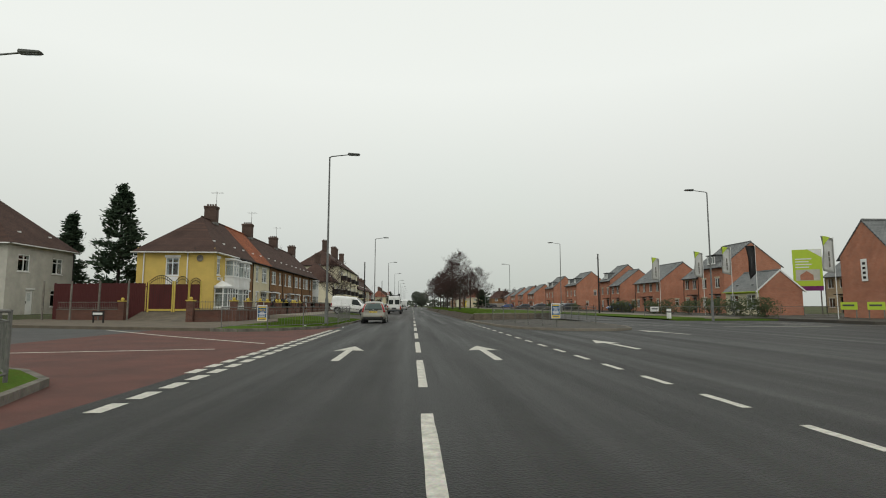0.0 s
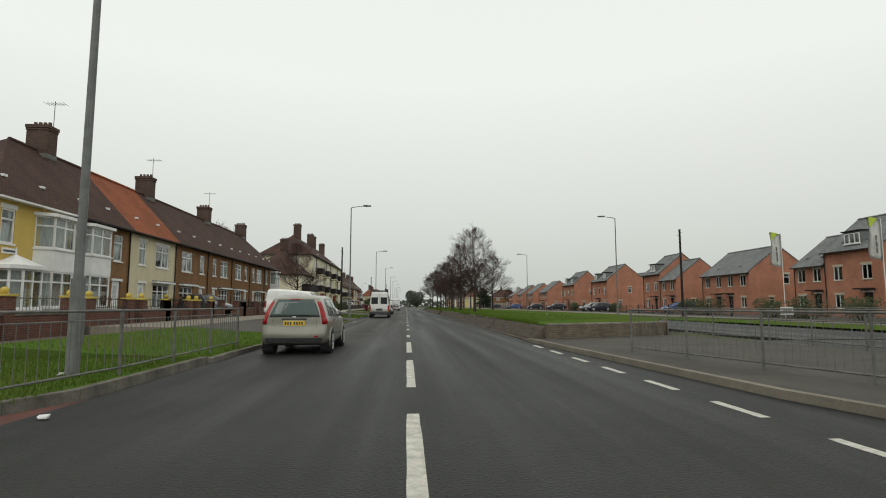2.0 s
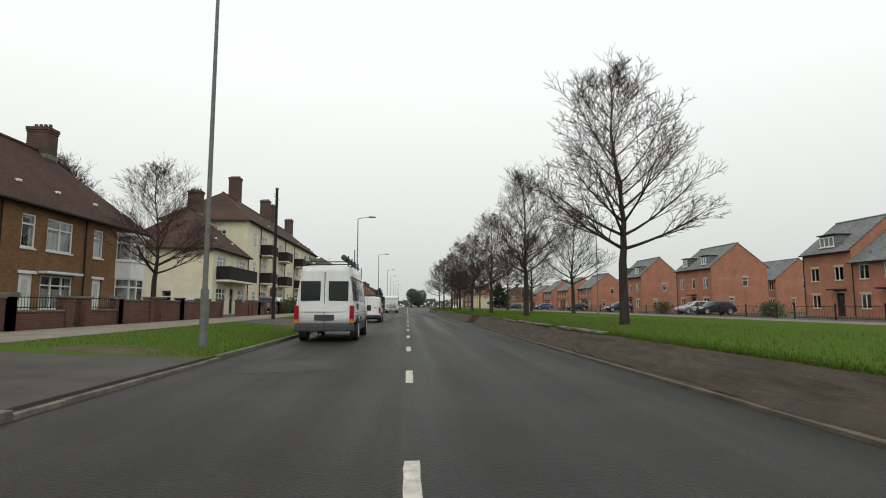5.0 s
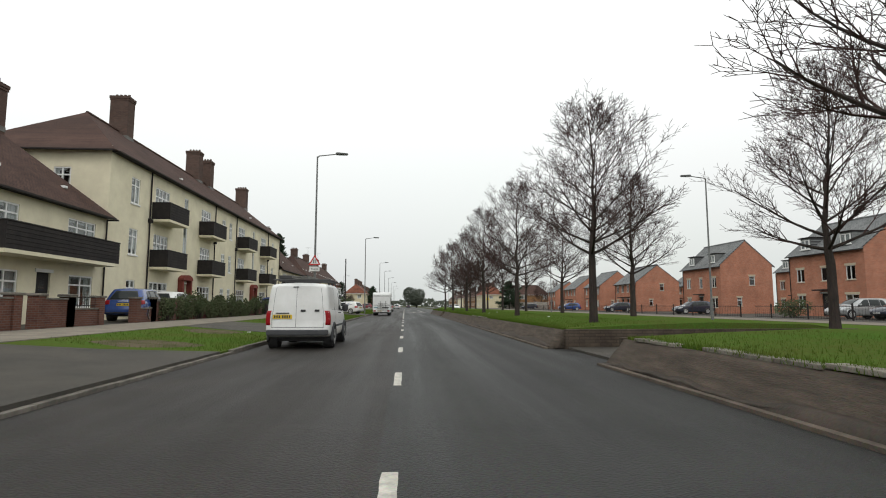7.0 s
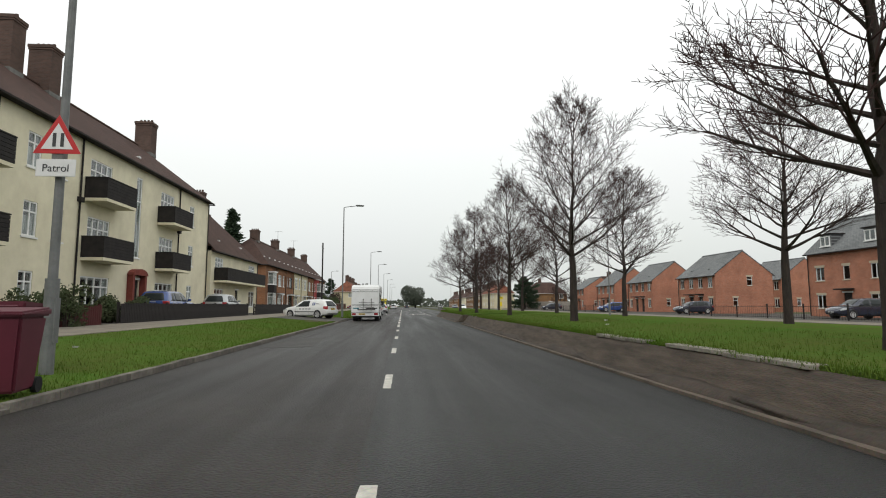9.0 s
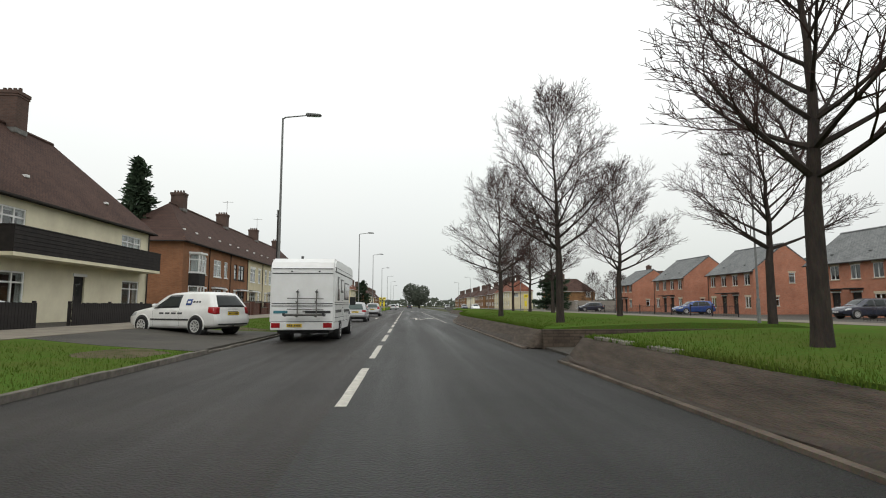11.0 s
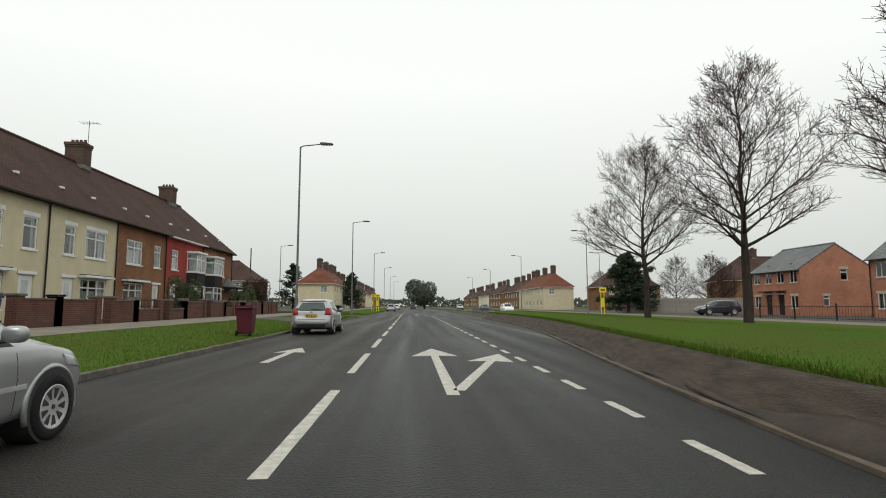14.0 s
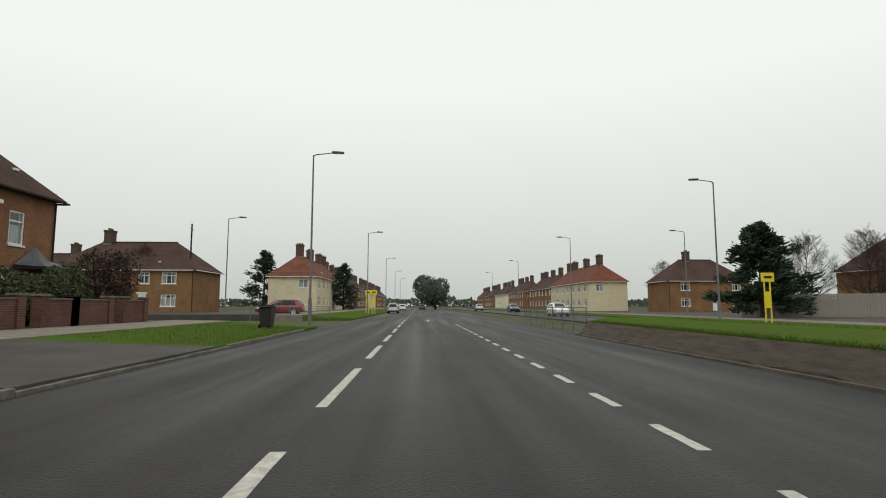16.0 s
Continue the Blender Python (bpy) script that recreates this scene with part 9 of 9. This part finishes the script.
# ---------------------------------------------------------------- kerbs and the low retaining wall, stone by stone
kerb = thing("kerb", pose(0, 0, 0), "worn pale concrete kerb stones along the verge", "kerb", kind="structure")
ks = mesh_of(box(-0.125, 0, 0.004, 0.908, -0.2, 0.11, 0.012), KERB)
for k in range(206):
    y = 36 + k * 0.914
    o = new("kerb_stone", ks)
    o.parent = kerb
    o.location = (-3.95, y, rnd.uniform(-0.008, 0.008) - (0.05 if any(a < y < b for a, b in ((45.5, 60.1), (66, 72), (88, 97.5), (106, 114.2), (146, 155.5), (206, 213.5))) else 0))
cpts = CORNER[:6]
for (xa, ya), (xb, yb) in zip(cpts, cpts[1:]):
    L = math.hypot(xb - xa, yb - ya)
    n = max(1, round(L / 0.9))
    me = mesh_of(box(0.003, L / n - 0.003, -0.12, 0.004, -0.2, 0.13, 0.012), KERB)
    for i in range(n):
        o = new("kerb_stone", me)
        o.parent = kerb
        o.matrix_basis = pose(xa + (xb - xa) * i / n, ya + (yb - ya) * i / n, 0, 0, 0, math.degrees(math.atan2(yb - ya, xb - xa)))
single("kerb_near", ribbon([(-4.07, -30), (-4.07, 1.5), (-4.7, 6.0), (-5.5, 8.6), (-6.6, 9.8), (-8.6, 10.9), (-20, 15.3)], 0.13, 0.12, 0.3), KERB, "pale kerb round the near corner", "kerb", kind="structure")

COPING = mat("pale_coping", (0.27, 0.245, 0.2), (0.13, 0.12, 0.095), 2.5, 0.9, 0.4, 30, grain=0.3, random_tint=0.25)
COPE_M = mesh_of(box(-0.03, 0.2, 0.006, 0.79, -0.02, 0.04, 0.012), COPING)
EDGE = mat("muddy_edge", (0.16, 0.125, 0.095), (0.085, 0.07, 0.055), 1.5, 0.9, 0.4, 30, grain=0.4)
bank = thing("retaining_wall", pose(0, 0, 0), "low sloping dark brick retaining wall with pale coping stones", "low wall", kind="structure")
BATTER = 0.4


def bank_slope(ys):
    """Sloping, sunken and bulging brick face between the gutter and the turf."""
    n = int((ys[-1] - ys[0]) / 0.45)
    bm = bmesh.new()
    rows = []
    for i in range(n + 1):
        y = ys[0] + (ys[-1] - ys[0]) * i / n
        x = bank_x(y)
        prof = []
        for k in range(7):
            z = 0.52 * k / 6
            out = 0.05 * noise.noise((y * 0.45, z * 3.0, 3.0)) + 0.025 * noise.noise((y * 1.9, z * 8.0, 9.0))
            prof.append((x - BATTER * (1 - k / 6) - out, z + 0.012 * noise.noise((y * 1.3, k * 2.0, 5.0))))
        prof += [(x + 0.2, 0.5), (x + 0.2, -0.3), (x - BATTER, -0.3)]
        rows.append([bm.verts.new((px, y, pz)) for px, pz in prof])
    m = len(rows[0])
    for r, q in zip(rows, rows[1:]):
        for i in range(m):
            bm.faces.new((r[i], r[(i + 1) % m], q[(i + 1) % m], q[i]))
    bm.faces.new(rows[0])
    bm.faces.new(rows[-1][::-1])
    bmesh.ops.recalc_face_normals(bm, faces=bm.faces[:])
    part("wall_face", bm, BANK_EARTH, bank, "sunken muddy face of worn brick", smooth=True)


for ys in BED_Y:
    line = [(bank_x(y), y) for y in ys]
    bank_slope(ys)
    part("gutter_kerb", ribbon([(x - 0.45, y) for x, y in line], 0.44, 0.02, 0.3), MUD, bank)
    part("edge_kerb", ribbon([(x - 0.56, y) for x, y in line], 0.11, 0.045, 0.3), EDGE, bank)
    n = int((ys[-1] - ys[0]) / 0.8)
    for i in range(n):
        y = ys[0] + i * 0.8
        if y > 147 or noise.noise((y * 0.16, 3.3, 0)) < 0.0 or rnd.random() < 0.15:
            continue
        x0, x1 = bank_x(y), bank_x(y + 0.8)
        o = new("coping_stone", COPE_M)
        o.parent = bank
        o.matrix_basis = pose(x0, y, 0.545 + rnd.uniform(-0.015, 0.012), 0, 0, -math.degrees(math.atan2(x1 - x0, 0.8)) + rnd.uniform(-2.0, 2.0))
part("end_wall", ribbon([(4.75, 42.3), (9.9, 44.6)], 0.2, 0.55, 0.85), END_BRICK, bank, "worn buff brick end of the wall")
part("end_wall", ribbon([(9.9, 44.6), (13.4, 51.9)], 0.2, 0.54, 0.85), BANK, bank)
bank_slope([42.3, 52.0])
part("edge_kerb", ribbon([(4.19, 42.0), (4.19, 52.0)], 0.11, 0.045, 0.3), EDGE, bank)
part("gutter_kerb", ribbon([(4.3, 42.2), (4.3, 52.0)], 0.44, 0.02, 0.3), MUD, bank)
for i in range(7):
    o = new("coping_stone", COPE_M)
    o.parent = bank
    k = i * 0.8 + rnd.uniform(0, 0.05)
    o.matrix_basis = pose(4.75 + k * 0.913, 42.3 + k * 0.408, 0.556, 0, 0, -66 + rnd.uniform(-2, 2))
for y, sgn in ((95.0, 1), (99.2, -1), (144.0, 1), (147.6, -1), (221.0, 1)):
    x = bank_x(y)
    part("end_wall", box(x, 13.3, y, y + sgn * 0.22, -0.3, 0.54), BANK, bank)


# washed-down earth and moss lying along the foot of the wall
for ys in BED_Y:
    n = int((ys[-1] - ys[0]) / 0.4)
    bm = bmesh.new()
    rows = []
    for i in range(n + 1):
        y = ys[0] + (ys[-1] - ys[0]) * i / n
        x = bank_x(y)
        hgt = min(0.34, max(0.05, 0.12 + 0.24 * noise.noise((y * 0.3, 2.0, 0)) + 0.1 * noise.noise((y * 1.3, 7.0, 0))))
        foot = -0.46 - 0.1 * max(0, noise.noise((y * 0.6, 5.0, 0)))
        prof = [(foot, 0.021), (foot + 0.04, hgt * 0.3 + 0.02)] + [(-BATTER * (1 - hgt * k / 0.52) - off, hgt * k) for k, off in ((0.5, 0.07), (0.8, 0.055), (1.0, -0.03))]
        rows.append([bm.verts.new((x + px, y + rnd.uniform(-0.06, 0.06), pz + rnd.uniform(0, 0.012))) for px, pz in prof] + [bm.verts.new((x - 0.2, y, -0.1)), bm.verts.new((x + foot, y, -0.1))])
    for r, s in zip(rows, rows[1:]):
        for i in range(7):
            bm.faces.new((r[i], r[(i + 1) % 7], s[(i + 1) % 7], s[i]))
    bm.faces.new(rows[0])
    bm.faces.new(rows[-1][::-1])
    bmesh.ops.recalc_face_normals(bm, faces=bm.faces[:])
    part("earth_drift", bm, MUD, bank, "dark earth and moss washed against the wall", smooth=True)


# ---------------------------------------------------------------- blades of grass on the nearest turf
BLADE = mat("grass_blade", (0.062, 0.12, 0.014), (0.085, 0.11, 0.024), 0.7, 0.9, spec=0.0)


def blades(name, count, place, label):
    r = random.Random(count)
    v, f = [], []
    for _ in range(count):
        x, y, z = place(r)
        h, a, w = r.uniform(0.03, 0.085), r.uniform(0, 6.28), r.uniform(0.004, 0.009)
        dx, dy = math.cos(a) * w, math.sin(a) * w
        lx, ly = r.gauss(0, 0.02), r.gauss(0, 0.02)
        i = len(v)
        v += [(x - dx, y - dy, z - 0.01), (x + dx, y + dy, z - 0.01), (x + lx, y + ly, z + h)]
        f.append((i, i + 1, i + 2))
    me = bpy.data.meshes.new("mesh")
    me.from_pydata(v, [], f)
    me.materials.append(BLADE)
    return tagged(new(name, me), label, "grass", kind="stuff")


APRONS = ((45.5, 60.1), (66, 72), (88, 97.5), (106, 114.2), (146, 155.5), (206, 213.5))


def left_turf(r):
    while True:
        y = r.uniform(36, 226)
        if not any(a - 0.1 < y < b + 0.1 for a, b in APRONS):
            break
    x = -4.1 - 4.4 * r.random() ** 1.4
    z = 0.1 + 0.0494 * (-4.07 - x) if x > -6.5 else 0.22 + 0.0762 * (-6.5 - x)
    return x, y, z


def bed_turf(r):
    while True:
        y = r.uniform(45.0, 220.5)
        if not (143.8 < y < 147.9 or 94.8 < y < 99.4):
            break
    x0 = bank_x(y) + 0.12
    x = x0 + 3.5 * r.random() ** 1.5
    return x, y, 0.565 + 0.05 * max(0, x - x0) * 0.7


def edge_turf(r):
    while True:
        y = r.uniform(43.8, 220.5)
        if not (143.8 < y < 147.9 or 94.8 < y < 99.4):
            break
    x = bank_x(y) + r.uniform(-0.04, 0.2)
    return x, y, 0.53 + r.uniform(0.0, 0.04)


blades("grass_blades", 42000, edge_turf, "longer grass hanging over the wall")
blades("grass_blades", 78000, left_turf, "short wet blades of grass on the verge")
blades("grass_blades", 84000, bed_turf, "short wet blades of grass on the raised strip")
blades("grass_blades", 14000, lambda r: (r.uniform(-8.8, -4.25), r.uniform(29.5, 36), 0.12), "short wet blades of grass behind the guard rail")
